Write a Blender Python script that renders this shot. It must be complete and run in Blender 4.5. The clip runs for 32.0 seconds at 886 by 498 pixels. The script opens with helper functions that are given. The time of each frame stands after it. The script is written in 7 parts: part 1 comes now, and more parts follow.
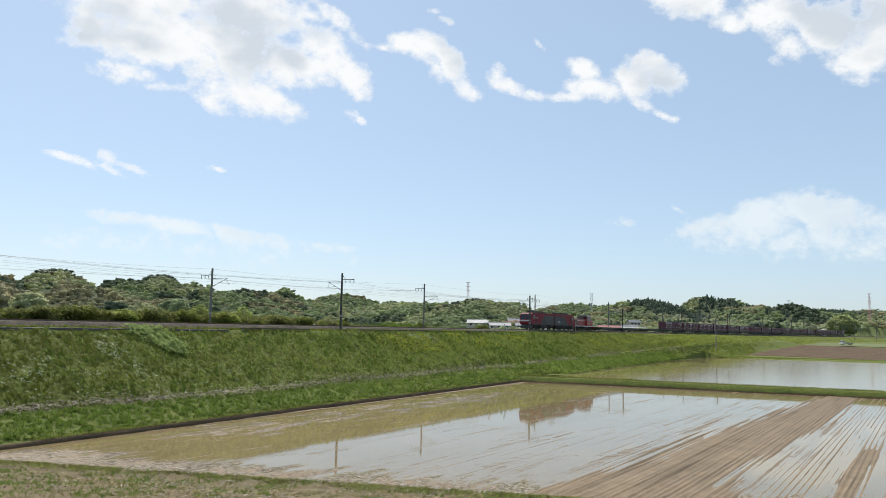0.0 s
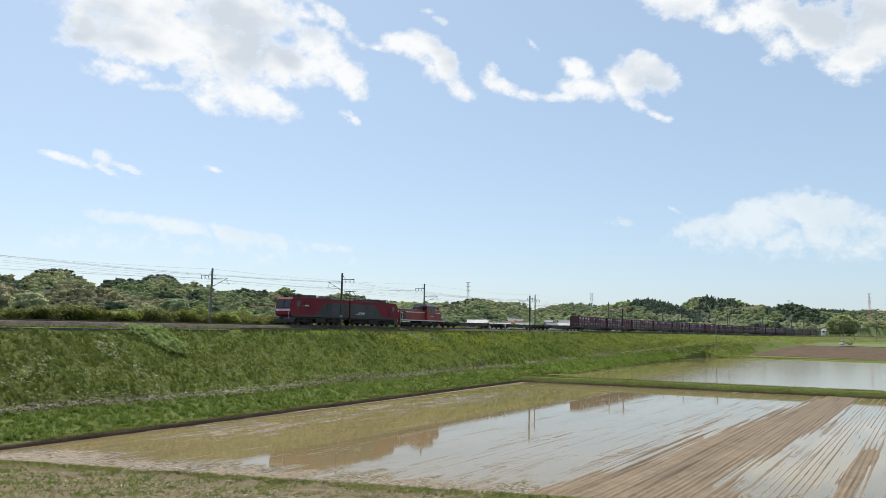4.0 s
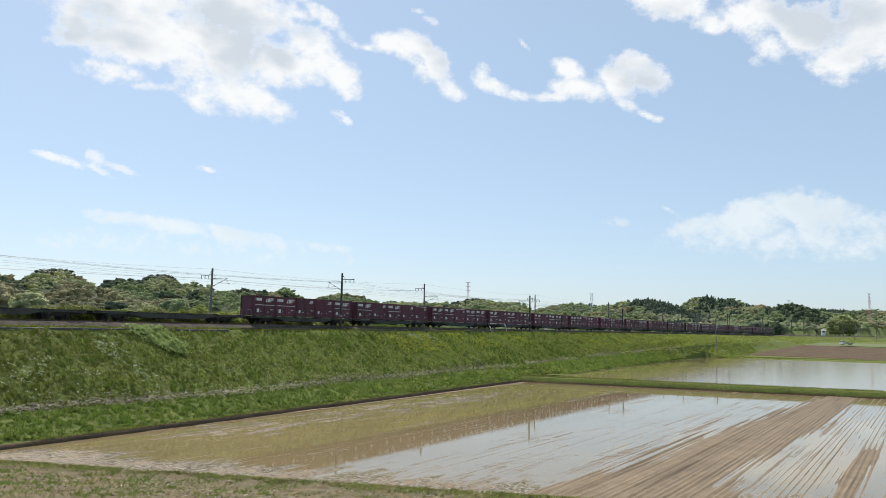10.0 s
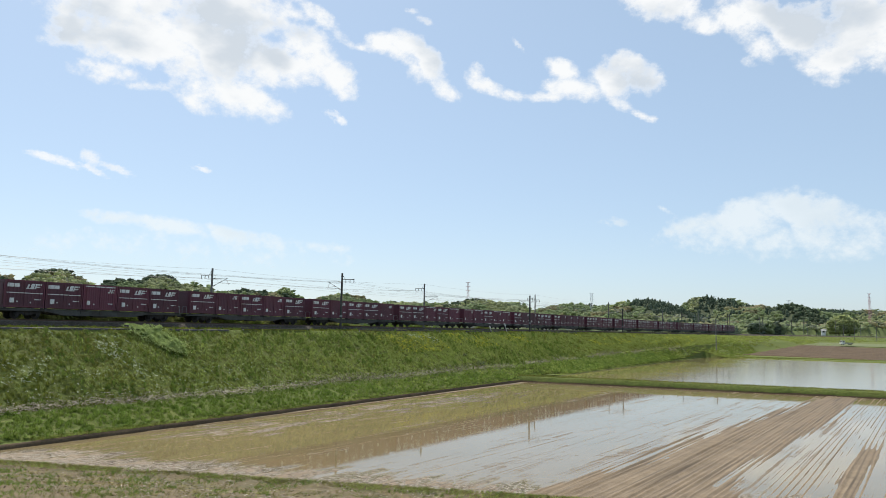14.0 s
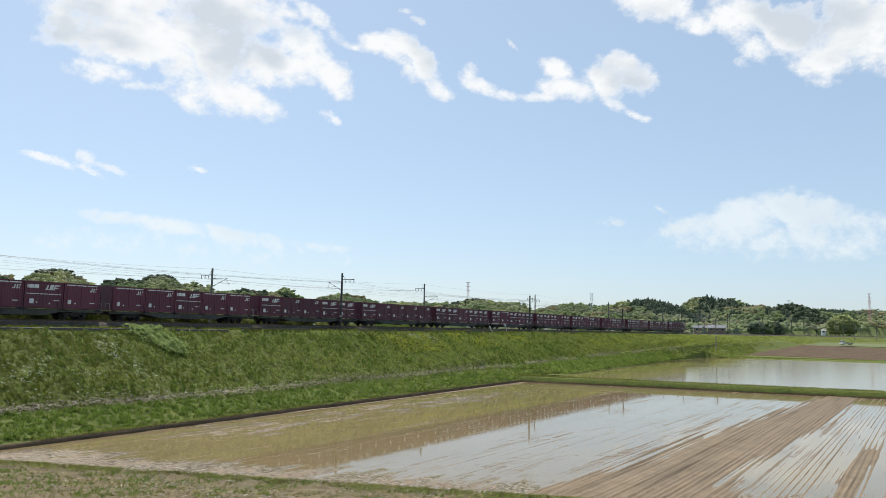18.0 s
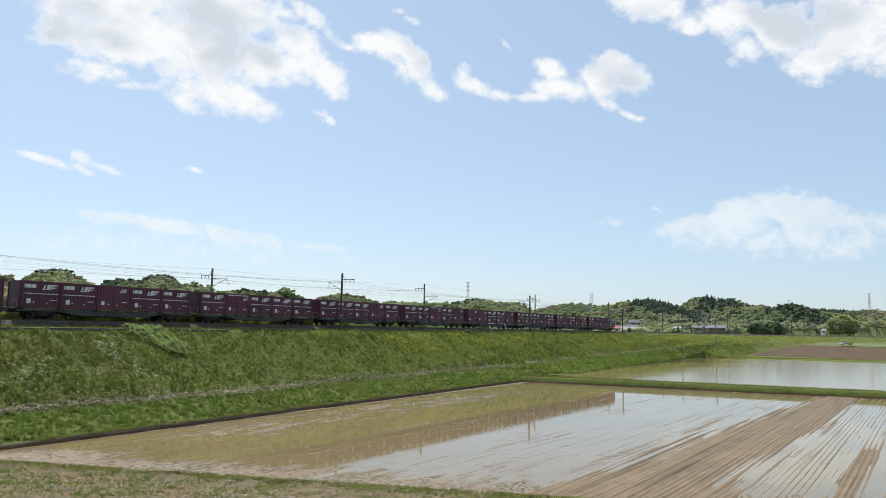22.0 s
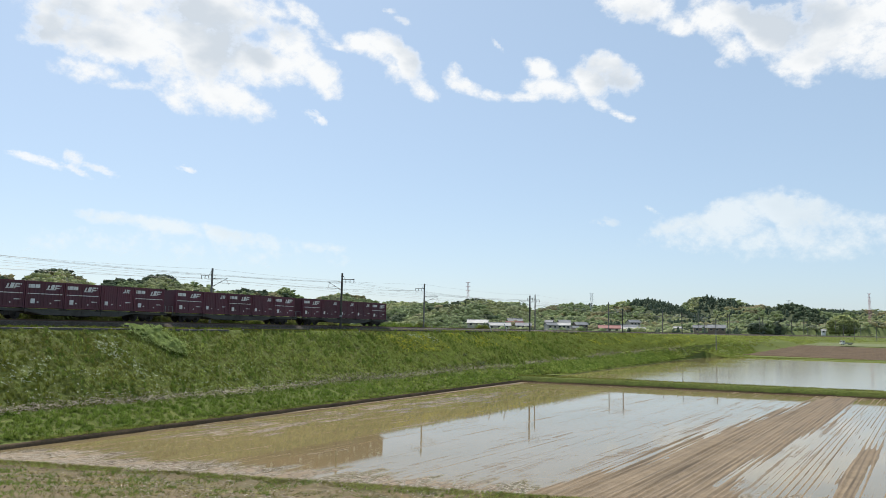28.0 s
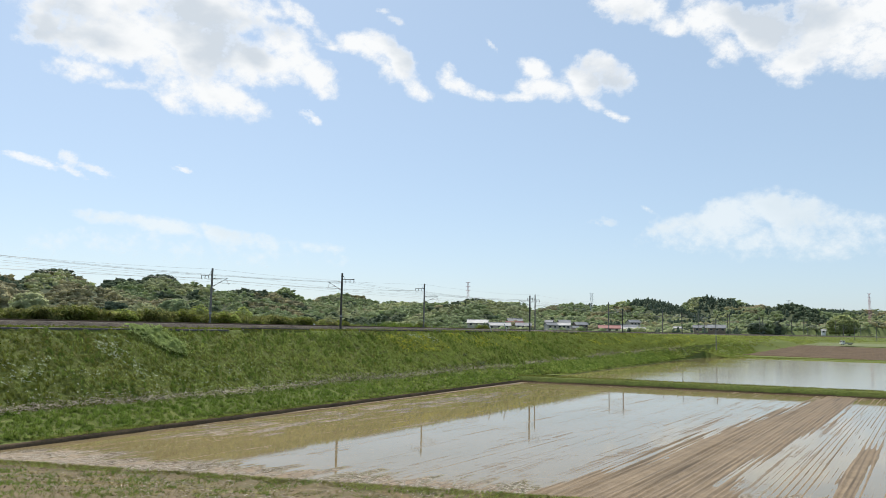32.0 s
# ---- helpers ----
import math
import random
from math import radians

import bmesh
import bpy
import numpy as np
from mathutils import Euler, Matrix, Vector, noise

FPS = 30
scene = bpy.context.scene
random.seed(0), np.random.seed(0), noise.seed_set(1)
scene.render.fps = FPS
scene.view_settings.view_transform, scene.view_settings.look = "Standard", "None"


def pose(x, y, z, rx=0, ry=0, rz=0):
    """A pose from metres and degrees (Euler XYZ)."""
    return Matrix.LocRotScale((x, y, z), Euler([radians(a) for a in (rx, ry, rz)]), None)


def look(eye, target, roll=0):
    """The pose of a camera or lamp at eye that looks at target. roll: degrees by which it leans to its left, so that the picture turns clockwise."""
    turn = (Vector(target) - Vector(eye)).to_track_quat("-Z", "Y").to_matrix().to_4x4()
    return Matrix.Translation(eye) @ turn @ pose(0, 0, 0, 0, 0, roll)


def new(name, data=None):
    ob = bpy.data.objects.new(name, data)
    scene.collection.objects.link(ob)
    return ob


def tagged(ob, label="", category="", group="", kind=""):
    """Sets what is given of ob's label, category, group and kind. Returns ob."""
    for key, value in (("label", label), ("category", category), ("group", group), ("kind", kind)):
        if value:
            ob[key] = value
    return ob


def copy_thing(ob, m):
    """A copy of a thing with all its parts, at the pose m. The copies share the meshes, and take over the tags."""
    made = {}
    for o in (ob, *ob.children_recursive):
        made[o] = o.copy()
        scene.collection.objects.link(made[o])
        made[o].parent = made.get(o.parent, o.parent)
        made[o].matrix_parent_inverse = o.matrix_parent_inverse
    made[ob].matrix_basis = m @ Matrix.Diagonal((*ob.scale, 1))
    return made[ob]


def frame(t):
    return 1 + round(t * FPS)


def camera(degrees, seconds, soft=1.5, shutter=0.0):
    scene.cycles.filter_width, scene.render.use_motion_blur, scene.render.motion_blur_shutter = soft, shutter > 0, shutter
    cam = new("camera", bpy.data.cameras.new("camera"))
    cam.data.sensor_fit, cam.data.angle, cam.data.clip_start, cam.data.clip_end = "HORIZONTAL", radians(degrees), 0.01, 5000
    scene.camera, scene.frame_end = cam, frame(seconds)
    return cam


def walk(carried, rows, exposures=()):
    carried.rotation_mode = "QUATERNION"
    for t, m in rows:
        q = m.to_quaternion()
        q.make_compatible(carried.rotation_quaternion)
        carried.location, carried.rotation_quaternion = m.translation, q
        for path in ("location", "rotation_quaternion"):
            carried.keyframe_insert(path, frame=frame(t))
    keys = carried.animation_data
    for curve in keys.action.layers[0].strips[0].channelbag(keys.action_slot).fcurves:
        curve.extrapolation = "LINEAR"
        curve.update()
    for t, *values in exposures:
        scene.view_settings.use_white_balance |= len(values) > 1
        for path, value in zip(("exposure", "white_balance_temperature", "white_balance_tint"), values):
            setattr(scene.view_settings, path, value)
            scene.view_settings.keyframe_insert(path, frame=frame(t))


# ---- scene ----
from mathutils import Quaternion

# camera on a tripod, on the raised road beside the paddies
CAM_Z = 7.904
cam = camera(62.03, 32.0, soft=0.75)
TILT, LEAN = radians(6.161), 1.097
EYE = Vector((0, 0, CAM_Z))
AIM = EYE + Vector((0, math.cos(TILT), math.sin(TILT))) * 100
walk(cam, [(0, look(EYE, AIM, LEAN)), (32, look(EYE, AIM, LEAN))], exposures=[(0, 0.22), (32, 0.22)])

# ---- light ----
SUN_AZ, SUN_EL = radians(-30), radians(56)      # azimuth from +y, towards +x
world = bpy.data.worlds.new("sky")
scene.world = world
world.use_nodes = True
wn = world.node_tree.nodes
wl = world.node_tree.links
sky = wn.new("ShaderNodeTexSky")
sky.sky_type = "NISHITA"
sky.sun_disc = False
sky.sun_elevation, sky.sun_rotation = SUN_EL, SUN_AZ
sky.altitude, sky.air_density, sky.dust_density, sky.ozone_density = 50, 0.9, 0.9, 1.8
# thin even haze over the whole sky
haze = wn.new("ShaderNodeMix")
haze.data_type = "RGBA"
haze.inputs["Factor"].default_value = 0.5
haze.inputs["B"].default_value = (3.85, 5.0, 6.05, 1)
wl.new(sky.outputs[0], haze.inputs["A"])
wl.new(haze.outputs["Result"], wn["Background"].inputs[0])
wn["Background"].inputs[1].default_value = 0.121
sun = new("sun", bpy.data.lights.new("sun", "SUN"))
sun.data.energy, sun.data.angle, sun.data.color = 4.4, radians(0.6), (1.0, 0.95, 0.86)
sun.matrix_world = look((0, 0, 300), Vector((0, 0, 300)) - Vector((math.sin(SUN_AZ) * math.cos(SUN_EL), math.cos(SUN_AZ) * math.cos(SUN_EL), math.sin(SUN_EL))))

# ---- materials ----
def mat(name, c, rough=0.7, metal=0.0, c2=None, scale=2.0, fine=30.0, bump=0.15, spread=0.25, island=False, per_object=False, coat=0.0, dist=0.02):
    """Principled surface with two scales of tone and a fine relief."""
    m = bpy.data.materials.new(name)
    m.use_nodes = True
    n, l = m.node_tree.nodes, m.node_tree.links
    b = n["Principled BSDF"]
    b.inputs["Roughness"].default_value, b.inputs["Metallic"].default_value = rough, metal
    b.inputs["Coat Weight"].default_value = coat
    tc = n.new("ShaderNodeTexCoord")
    n1, n2 = n.new("ShaderNodeTexNoise"), n.new("ShaderNodeTexNoise")
    for q, s in ((n1, scale), (n2, fine)):
        q.inputs["Scale"].default_value, q.inputs["Detail"].default_value, q.inputs["Roughness"].default_value = s, 5, 0.6
        l.new(tc.outputs["Object"], q.inputs["Vector"])
    mix = n.new("ShaderNodeMix")
    mix.data_type = "RGBA"
    mix.inputs["A"].default_value = (*c, 1)
    mix.inputs["B"].default_value = (*(c2 or [v * (1 - 2 * spread) for v in c]), 1)
    ramp = n.new("ShaderNodeMapRange")
    ramp.inputs["From Min"].default_value, ramp.inputs["From Max"].default_value = 0.35, 0.68
    l.new(n1.outputs[0], ramp.inputs["Value"])
    l.new(ramp.outputs[0], mix.inputs["Factor"])
    hsv = n.new("ShaderNodeHueSaturation")
    val = n.new("ShaderNodeMapRange")
    val.inputs["To Min"].default_value, val.inputs["To Max"].default_value = 1 - spread * 1.2, 1 + spread * 1.2
    val.inputs["From Min"].default_value, val.inputs["From Max"].default_value = 0.25, 0.75
    l.new(n2.outputs[0], val.inputs["Value"])
    out = val.outputs[0]
    if island or per_object:
        g = n.new("ShaderNodeNewGeometry") if island else n.new("ShaderNodeObjectInfo")
        mr = n.new("ShaderNodeMapRange")
        mr.inputs["To Min"].default_value, mr.inputs["To Max"].default_value = 1 - spread * 1.3, 1 + spread * 1.3
        l.new(g.outputs["Random Per Island" if island else "Random"], mr.inputs["Value"])
        mu = n.new("ShaderNodeMath")
        mu.operation = "MULTIPLY"
        l.new(out, mu.inputs[0]), l.new(mr.outputs[0], mu.inputs[1])
        out = mu.outputs[0]
    l.new(out, hsv.inputs["Value"])
    l.new(mix.outputs["Result"], hsv.inputs["Color"])
    l.new(hsv.outputs[0], b.inputs["Base Color"])
    if bump:
        bp = n.new("ShaderNodeBump")
        bp.inputs["Strength"].default_value, bp.inputs["Distance"].default_value = bump, dist
        l.new(n2.outputs[0], bp.inputs["Height"])
        l.new(bp.outputs[0], b.inputs["Normal"])
    return m


GRASS = mat("grass", (0.103, 0.13, 0.027), 0.9, c2=(0.128, 0.142, 0.036), scale=0.35, fine=3.0, bump=0.6, spread=0.3, dist=0.25)


def leafy(m, share=0.5):
    """Lets part of the light through, as thin leaves do."""
    n, l = m.node_tree.nodes, m.node_tree.links
    b = n["Principled BSDF"]
    b.inputs["Specular IOR Level"].default_value = 0.12
    tr, mx = n.new("ShaderNodeBsdfTranslucent"), n.new("ShaderNodeMixShader")
    mx.inputs[0].default_value = share
    l.new(b.inputs["Base Color"].links[0].from_socket, tr.inputs["Color"])
    l.new(b.outputs[0], mx.inputs[1]), l.new(tr.outputs[0], mx.inputs[2])
    l.new(mx.outputs[0], n["Material Output"].inputs["Surface"])
    return m


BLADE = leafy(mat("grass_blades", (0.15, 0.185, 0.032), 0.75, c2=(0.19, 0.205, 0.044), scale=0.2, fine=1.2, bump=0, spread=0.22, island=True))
# lighter copy of the bank grass; sunlit brightness is put into its colour
BLADE_2 = leafy(mat("sunlit_tone_blades", (0.275, 0.34, 0.083), 0.75, c2=(0.305, 0.355, 0.09), scale=0.2, fine=1.2, bump=0, spread=0.2, island=True))
LUSH = leafy(mat("lush_blades", (0.125, 0.192, 0.036), 0.7, c2=(0.16, 0.215, 0.045), scale=0.3, fine=1.5, bump=0, spread=0.25, island=True))
BLADE_DRY = leafy(mat("dry_blades", (0.27, 0.23, 0.08), 0.85, c2=(0.16, 0.17, 0.05), scale=0.3, fine=2.0, bump=0, spread=0.3, island=True), 0.2)
YELLOW_FL = leafy(mat("rape_flowers", (0.6, 0.56, 0.06), 0.8, c2=(0.45, 0.46, 0.06), scale=2, bump=0, spread=0.2, island=True))
WHITE_FL = leafy(mat("white_flowers", (0.62, 0.66, 0.5), 0.8, c2=(0.45, 0.52, 0.34), scale=2, bump=0, spread=0.12, island=True))
VINE = leafy(mat("vine_leaves", (0.32, 0.39, 0.13), 0.8, c2=(0.27, 0.34, 0.08), scale=1.0, bump=0, spread=0.3, island=True), 0.25)
FIELD = mat("far_field", (0.105, 0.135, 0.036), 0.9, c2=(0.13, 0.145, 0.05), scale=0.03, fine=0.6, bump=0.3, spread=0.2, dist=0.2)
TILLED = mat("tilled_soil", (0.088, 0.06, 0.036), 0.95, c2=(0.12, 0.084, 0.053), scale=0.15, fine=2.5, bump=0.8, spread=0.25, dist=0.15)
FOREST = mat("forest_floor", (0.07, 0.085, 0.045), 0.95, c2=(0.05, 0.06, 0.033), scale=0.05, fine=0.5, bump=0.5, spread=0.25, dist=0.4)
SPROUT = mat("sprouting_field", (0.155, 0.17, 0.08), 0.9, c2=(0.13, 0.15, 0.065), scale=0.05, fine=0.8, bump=0.3, spread=0.15, dist=0.1)
MUD = mat("mud", (0.23, 0.17, 0.105), 0.6, c2=(0.17, 0.122, 0.073), scale=0.6, fine=9.0, bump=0.5, spread=0.22, dist=0.04)

DARK_MUD = mat("dark_bank_mud", (0.12, 0.082, 0.048), 0.9, c2=(0.08, 0.058, 0.036), scale=0.8, fine=7.0, bump=0.7, spread=0.3, dist=0.05)
STRAW = mat("cut_straw", (0.36, 0.31, 0.25), 0.9, c2=(0.25, 0.215, 0.17), scale=0.7, fine=8.0, bump=0.4, spread=0.3, island=True)
BALLAST = mat("ballast", (0.09, 0.073, 0.054), 0.95, c2=(0.06, 0.049, 0.037), scale=0.4, fine=7.0, bump=1.0, spread=0.35, dist=0.08)
CONCRETE = mat("concrete", (0.42, 0.41, 0.38), 0.85, c2=(0.3, 0.29, 0.27), scale=0.6, fine=9.0, bump=0.25, spread=0.14)
POLE_CONC = mat("pole_concrete", (0.2, 0.19, 0.18), 0.85, c2=(0.14, 0.135, 0.13), scale=0.4, fine=6.0, bump=0.2, spread=0.14)
POLE_DARK = mat("weathered_pole", (0.075, 0.068, 0.062), 0.85, c2=(0.05, 0.046, 0.042), scale=0.4, fine=6.0, bump=0.2, spread=0.14)
STEEL = mat("galvanised_steel", (0.28, 0.29, 0.3), 0.5, 0.6, scale=0.7, fine=10, bump=0.1, spread=0.14)
DARK_STEEL = mat("dark_steel", (0.06, 0.058, 0.055), 0.6, 0.3, c2=(0.085, 0.07, 0.06), scale=0.8, fine=9, bump=0.2, spread=0.2)
RUST = mat("rusty_steel", (0.1, 0.065, 0.045), 0.75, 0.2, c2=(0.16, 0.1, 0.06), scale=1.0, fine=9, bump=0.3, spread=0.2)
WIRE = mat("wire", (0.3, 0.29, 0.28), 0.5, 0.5, bump=0, spread=0.1)
MAROON = mat("container_maroon", (0.105, 0.02, 0.038), 0.5, c2=(0.078, 0.019, 0.033), scale=0.5, fine=5.0, bump=0.08, spread=0.16, per_object=True)
MAROON2 = mat("container_maroon_faded", (0.13, 0.026, 0.048), 0.55, c2=(0.095, 0.022, 0.04), scale=0.5, fine=5.0, bump=0.08, spread=0.16, per_object=True)
WHITE_P = mat("white_marking", (0.72, 0.72, 0.72), 0.6, c2=(0.5, 0.48, 0.48), scale=1.5, fine=9, bump=0, spread=0.12)
WAGON_GREY = mat("wagon_grey", (0.07, 0.072, 0.066), 0.7, c2=(0.042, 0.036, 0.031), scale=0.6, fine=6, bump=0.12, spread=0.2)
WAGON_DARK = mat("wagon_underframe", (0.022, 0.02, 0.019), 0.8, c2=(0.04, 0.032, 0.027), scale=1.0, fine=6, bump=0.2, spread=0.25)
LOCO_RED = mat("loco_red", (0.21, 0.022, 0.034), 0.5, c2=(0.155, 0.02, 0.03), scale=0.4, fine=5, bump=0.03, spread=0.16)
LOCO_RED2 = mat("shunter_red", (0.3, 0.03, 0.024), 0.42, c2=(0.22, 0.026, 0.02), scale=0.5, fine=5, bump=0.04, spread=0.12)
LOCO_GREY = mat("loco_grey", (0.085, 0.09, 0.09), 0.55, c2=(0.06, 0.06, 0.06), scale=0.4, fine=5, bump=0.03, spread=0.1)
ROOF_GREY = mat("roof_grey", (0.2, 0.2, 0.2), 0.6, c2=(0.13, 0.125, 0.12), scale=0.7, fine=6, bump=0.1, spread=0.2)
GLASS = mat("cab_glass", (0.03, 0.035, 0.04), 0.06, bump=0, spread=0.05)
LAMPG = mat("lamp_glass", (0.8, 0.8, 0.75), 0.15, bump=0, spread=0.05)
WALL_W = mat("house_render", (0.43, 0.39, 0.33), 0.85, c2=(0.5, 0.46, 0.39), scale=0.3, fine=4, bump=0.1, spread=0.12, per_object=True)
WALL_B = mat("house_timber", (0.22, 0.17, 0.13), 0.85, c2=(0.16, 0.12, 0.1), scale=0.3, fine=4, bump=0.1, spread=0.15)
ROOF_T = mat("grey_roof_tiles", (0.13, 0.135, 0.145), 0.5, c2=(0.2, 0.2, 0.2), scale=0.4, fine=4, bump=0.5, spread=0.2, dist=0.06)
ROOF_M = mat("pale_metal_roof", (0.4, 0.39, 0.38), 0.55, 0.1, c2=(0.3, 0.29, 0.28), scale=0.2, fine=3, bump=0.1, spread=0.1)
ROOF_R = mat("red_metal_roof", (0.3, 0.12, 0.1), 0.6, c2=(0.24, 0.1, 0.085), scale=0.3, fine=3, bump=0.1, spread=0.12)
# distance haze on the hills is put into the woods' colours, lightened and bluer
BROAD = leafy(mat("spring_leaves", (0.34, 0.4, 0.215), 0.85, c2=(0.4, 0.45, 0.26), scale=0.02, fine=0.5, bump=0.35, spread=0.16, island=True, dist=0.5), 0.62)
BROAD2 = leafy(mat("pale_spring_leaves", (0.48, 0.51, 0.28), 0.85, c2=(0.42, 0.44, 0.27), scale=0.02, fine=0.5, bump=0.35, spread=0.16, island=True, dist=0.5), 0.62)
CONIF = leafy(mat("conifer_needles", (0.1, 0.13, 0.085), 0.9, c2=(0.145, 0.18, 0.12), scale=0.03, fine=0.5, bump=0.4, spread=0.25, island=True, dist=0.5), 0.2)
DARKEV = leafy(mat("evergreen_leaves", (0.105, 0.135, 0.08), 0.9, c2=(0.14, 0.17, 0.1), scale=0.03, fine=0.5, bump=0, spread=0.28, island=True), 0.3)
BAREW = leafy(mat("bare_brown_twigs", (0.44, 0.4, 0.25), 0.9, c2=(0.39, 0.38, 0.23), scale=0.02, fine=0.5, bump=0.35, spread=0.25, island=True, dist=0.5), 0.62)
REED = leafy(mat("reeds", (0.25, 0.255, 0.1), 0.85, c2=(0.18, 0.205, 0.07), scale=0.12, fine=1.0, bump=0, spread=0.3, island=True))
BARK = mat("bark", (0.1, 0.08, 0.06), 0.9, scale=2, fine=9, bump=0.5, spread=0.2)


def water_mat():
    """Shallow muddy water: brown below, a mirror at the low angle of view."""
    m = mat("paddy_water", (0.235, 0.175, 0.09), 0.035, c2=(0.2, 0.155, 0.078), scale=0.08, fine=1.2, bump=0, spread=0.08)
    n, l = m.node_tree.nodes, m.node_tree.links
    b = n["Principled BSDF"]
    b.inputs["IOR"].default_value = 1.33
    nz = n.new("ShaderNodeTexNoise")
    nz.inputs["Scale"].default_value, nz.inputs["Detail"].default_value = 5.0, 3
    tc = n.new("ShaderNodeTexCoord")
    l.new(tc.outputs["Object"], nz.inputs["Vector"])
    bp = n.new("ShaderNodeBump")
    bp.inputs["Strength"].default_value, bp.inputs["Distance"].default_value = 0.05, 0.01
    l.new(nz.outputs[0], bp.inputs["Height"])
    l.new(bp.outputs[0], b.inputs["Normal"])
    return m


for q in (GRASS, FIELD, DARK_MUD, BALLAST, TILLED, STRAW, SPROUT, FOREST, MUD, LOCO_RED, LOCO_GREY):
    q.node_tree.nodes["Principled BSDF"].inputs["Specular IOR Level"].default_value = 0.15


def streaked(m):
    """Mud that just breaks the surface, in thin streaks along the rows, denser towards the wet tracks."""
    n, l = m.node_tree.nodes, m.node_tree.links
    b = n["Principled BSDF"]
    tc, mp = n.new("ShaderNodeTexCoord"), n.new("ShaderNodeMapping")
    mp.inputs["Rotation"].default_value = (0, 0, radians(33.5))
    l.new(tc.outputs["Object"], mp.inputs["Vector"])
    sx = n.new("ShaderNodeSeparateXYZ")
    l.new(mp.outputs[0], sx.inputs[0])

    def noise_at(sc, detail, rough):
        ms, nz = n.new("ShaderNodeMapping"), n.new("ShaderNodeTexNoise")
        ms.inputs["Scale"].default_value = sc
        nz.inputs["Scale"].default_value, nz.inputs["Detail"].default_value, nz.inputs["Roughness"].default_value = 1.0, detail, rough
        l.new(mp.outputs[0], ms.inputs["Vector"])
        l.new(ms.outputs[0], nz.inputs["Vector"])
        return nz.outputs[0]

    def calc(op, x, y):
        q = n.new("ShaderNodeMath")
        q.operation = op
        for i, v in enumerate((x, y)):
            if isinstance(v, float):
                q.inputs[i].default_value = v
            else:
                l.new(v, q.inputs[i])
        return q.outputs[0]

    def ramp(v, a, c, lo=0.0, hi=1.0):
        q = n.new("ShaderNodeMapRange")
        q.interpolation_type = "SMOOTHSTEP"
        for k, t in (("From Min", a), ("From Max", c), ("To Min", lo), ("To Max", hi)):
            q.inputs[k].default_value = t
        l.new(v, q.inputs["Value"])
        return q.outputs[0]

    thin, broad, choppy = noise_at((9.0, 0.05, 1), 4.0, 0.6), noise_at((0.5, 0.09, 1), 3.0, 0.6), noise_at((1.5, 0.9, 1), 5.0, 0.65)
    dens = calc("SUBTRACT", ramp(sx.outputs["X"], -26.0, -11.5, 0.4, 0.7), ramp(sx.outputs["X"], -8.0, -5.0, 0.0, 0.42))
    v = calc("ADD", calc("MULTIPLY", thin, 0.75), calc("ADD", calc("MULTIPLY", broad, 0.4), calc("MULTIPLY", choppy, 0.3)))
    v = calc("ADD", v, calc("MULTIPLY", dens, 0.2))
    mask = ramp(v, 0.885, 0.95)
    for name, to in (("Roughness", 0.38),):
        mx = n.new("ShaderNodeMix")
        mx.inputs["A"].default_value, mx.inputs["B"].default_value = b.inputs[name].default_value, to
        l.new(mask, mx.inputs["Factor"])
        l.new(mx.outputs["Result"], b.inputs[name])
    mc = n.new("ShaderNodeMix")
    mc.data_type = "RGBA"
    mc.inputs["B"].default_value = (0.17, 0.12, 0.068, 1)
    l.new(b.inputs["Base Color"].links[0].from_socket, mc.inputs["A"])
    l.new(mask, mc.inputs["Factor"])
    l.new(mc.outputs["Result"], b.inputs["Base Color"])
    # lumpy wet mud along the near edge, sky glints put in as pale colour
    gx = n.new("ShaderNodeSeparateXYZ")
    l.new(tc.outputs["Object"], gx.inputs[0])
    far_in = calc("ADD", gx.outputs["Y"], calc("MULTIPLY", gx.outputs["X"], 0.214))
    wet = calc("ADD", ramp(far_in, 37.0, 45.0, 1.0, 0.0), calc("MULTIPLY", ramp(gx.outputs["X"], -26.0, -12.0, 1.0, 0.0), 0.25))
    bar = calc("MULTIPLY", ramp(calc("ABSOLUTE", calc("ADD", sx.outputs["X"], 44.5), 0.0), 1.0, 6.5, 0.62, 0.0), calc("MULTIPLY", ramp(sx.outputs["Y"], 28.0, 38.0), ramp(sx.outputs["Y"], 70.0, 105.0, 1.0, 0.0)))
    wet = calc("ADD", wet, bar)
    wet = ramp(calc("ADD", wet, calc("MULTIPLY", calc("SUBTRACT", noise_at((0.9, 0.16, 1), 4.0, 0.6), 0.5), 2.6)), 0.55, 0.85)
    lump = noise_at((5.0, 2.4, 1), 6.0, 0.78)
    grey = n.new("ShaderNodeMix")
    grey.data_type = "RGBA"
    sky_glint = n.new("ShaderNodeMix")
    sky_glint.data_type = "RGBA"
    sky_glint.inputs["A"].default_value, sky_glint.inputs["B"].default_value = (0.13, 0.095, 0.055, 1), (0.42, 0.36, 0.28, 1)
    l.new(ramp(lump, 0.46, 0.55), sky_glint.inputs["Factor"])
    l.new(sky_glint.outputs["Result"], grey.inputs["B"])
    l.new(mc.outputs["Result"], grey.inputs["A"])
    l.new(wet, grey.inputs["Factor"])
    l.new(grey.outputs["Result"], b.inputs["Base Color"])
    bw = n.new("ShaderNodeBump")
    bw.inputs["Distance"].default_value = 0.12
    l.new(wet, bw.inputs["Strength"])
    l.new(lump, bw.inputs["Height"])
    l.new(b.inputs["Normal"].links[0].from_socket, bw.inputs["Normal"])
    l.new(bw.outputs[0], b.inputs["Normal"])
    sp = n.new("ShaderNodeMix")
    sp.inputs["A"].default_value, sp.inputs["B"].default_value = 0.5, 0.12
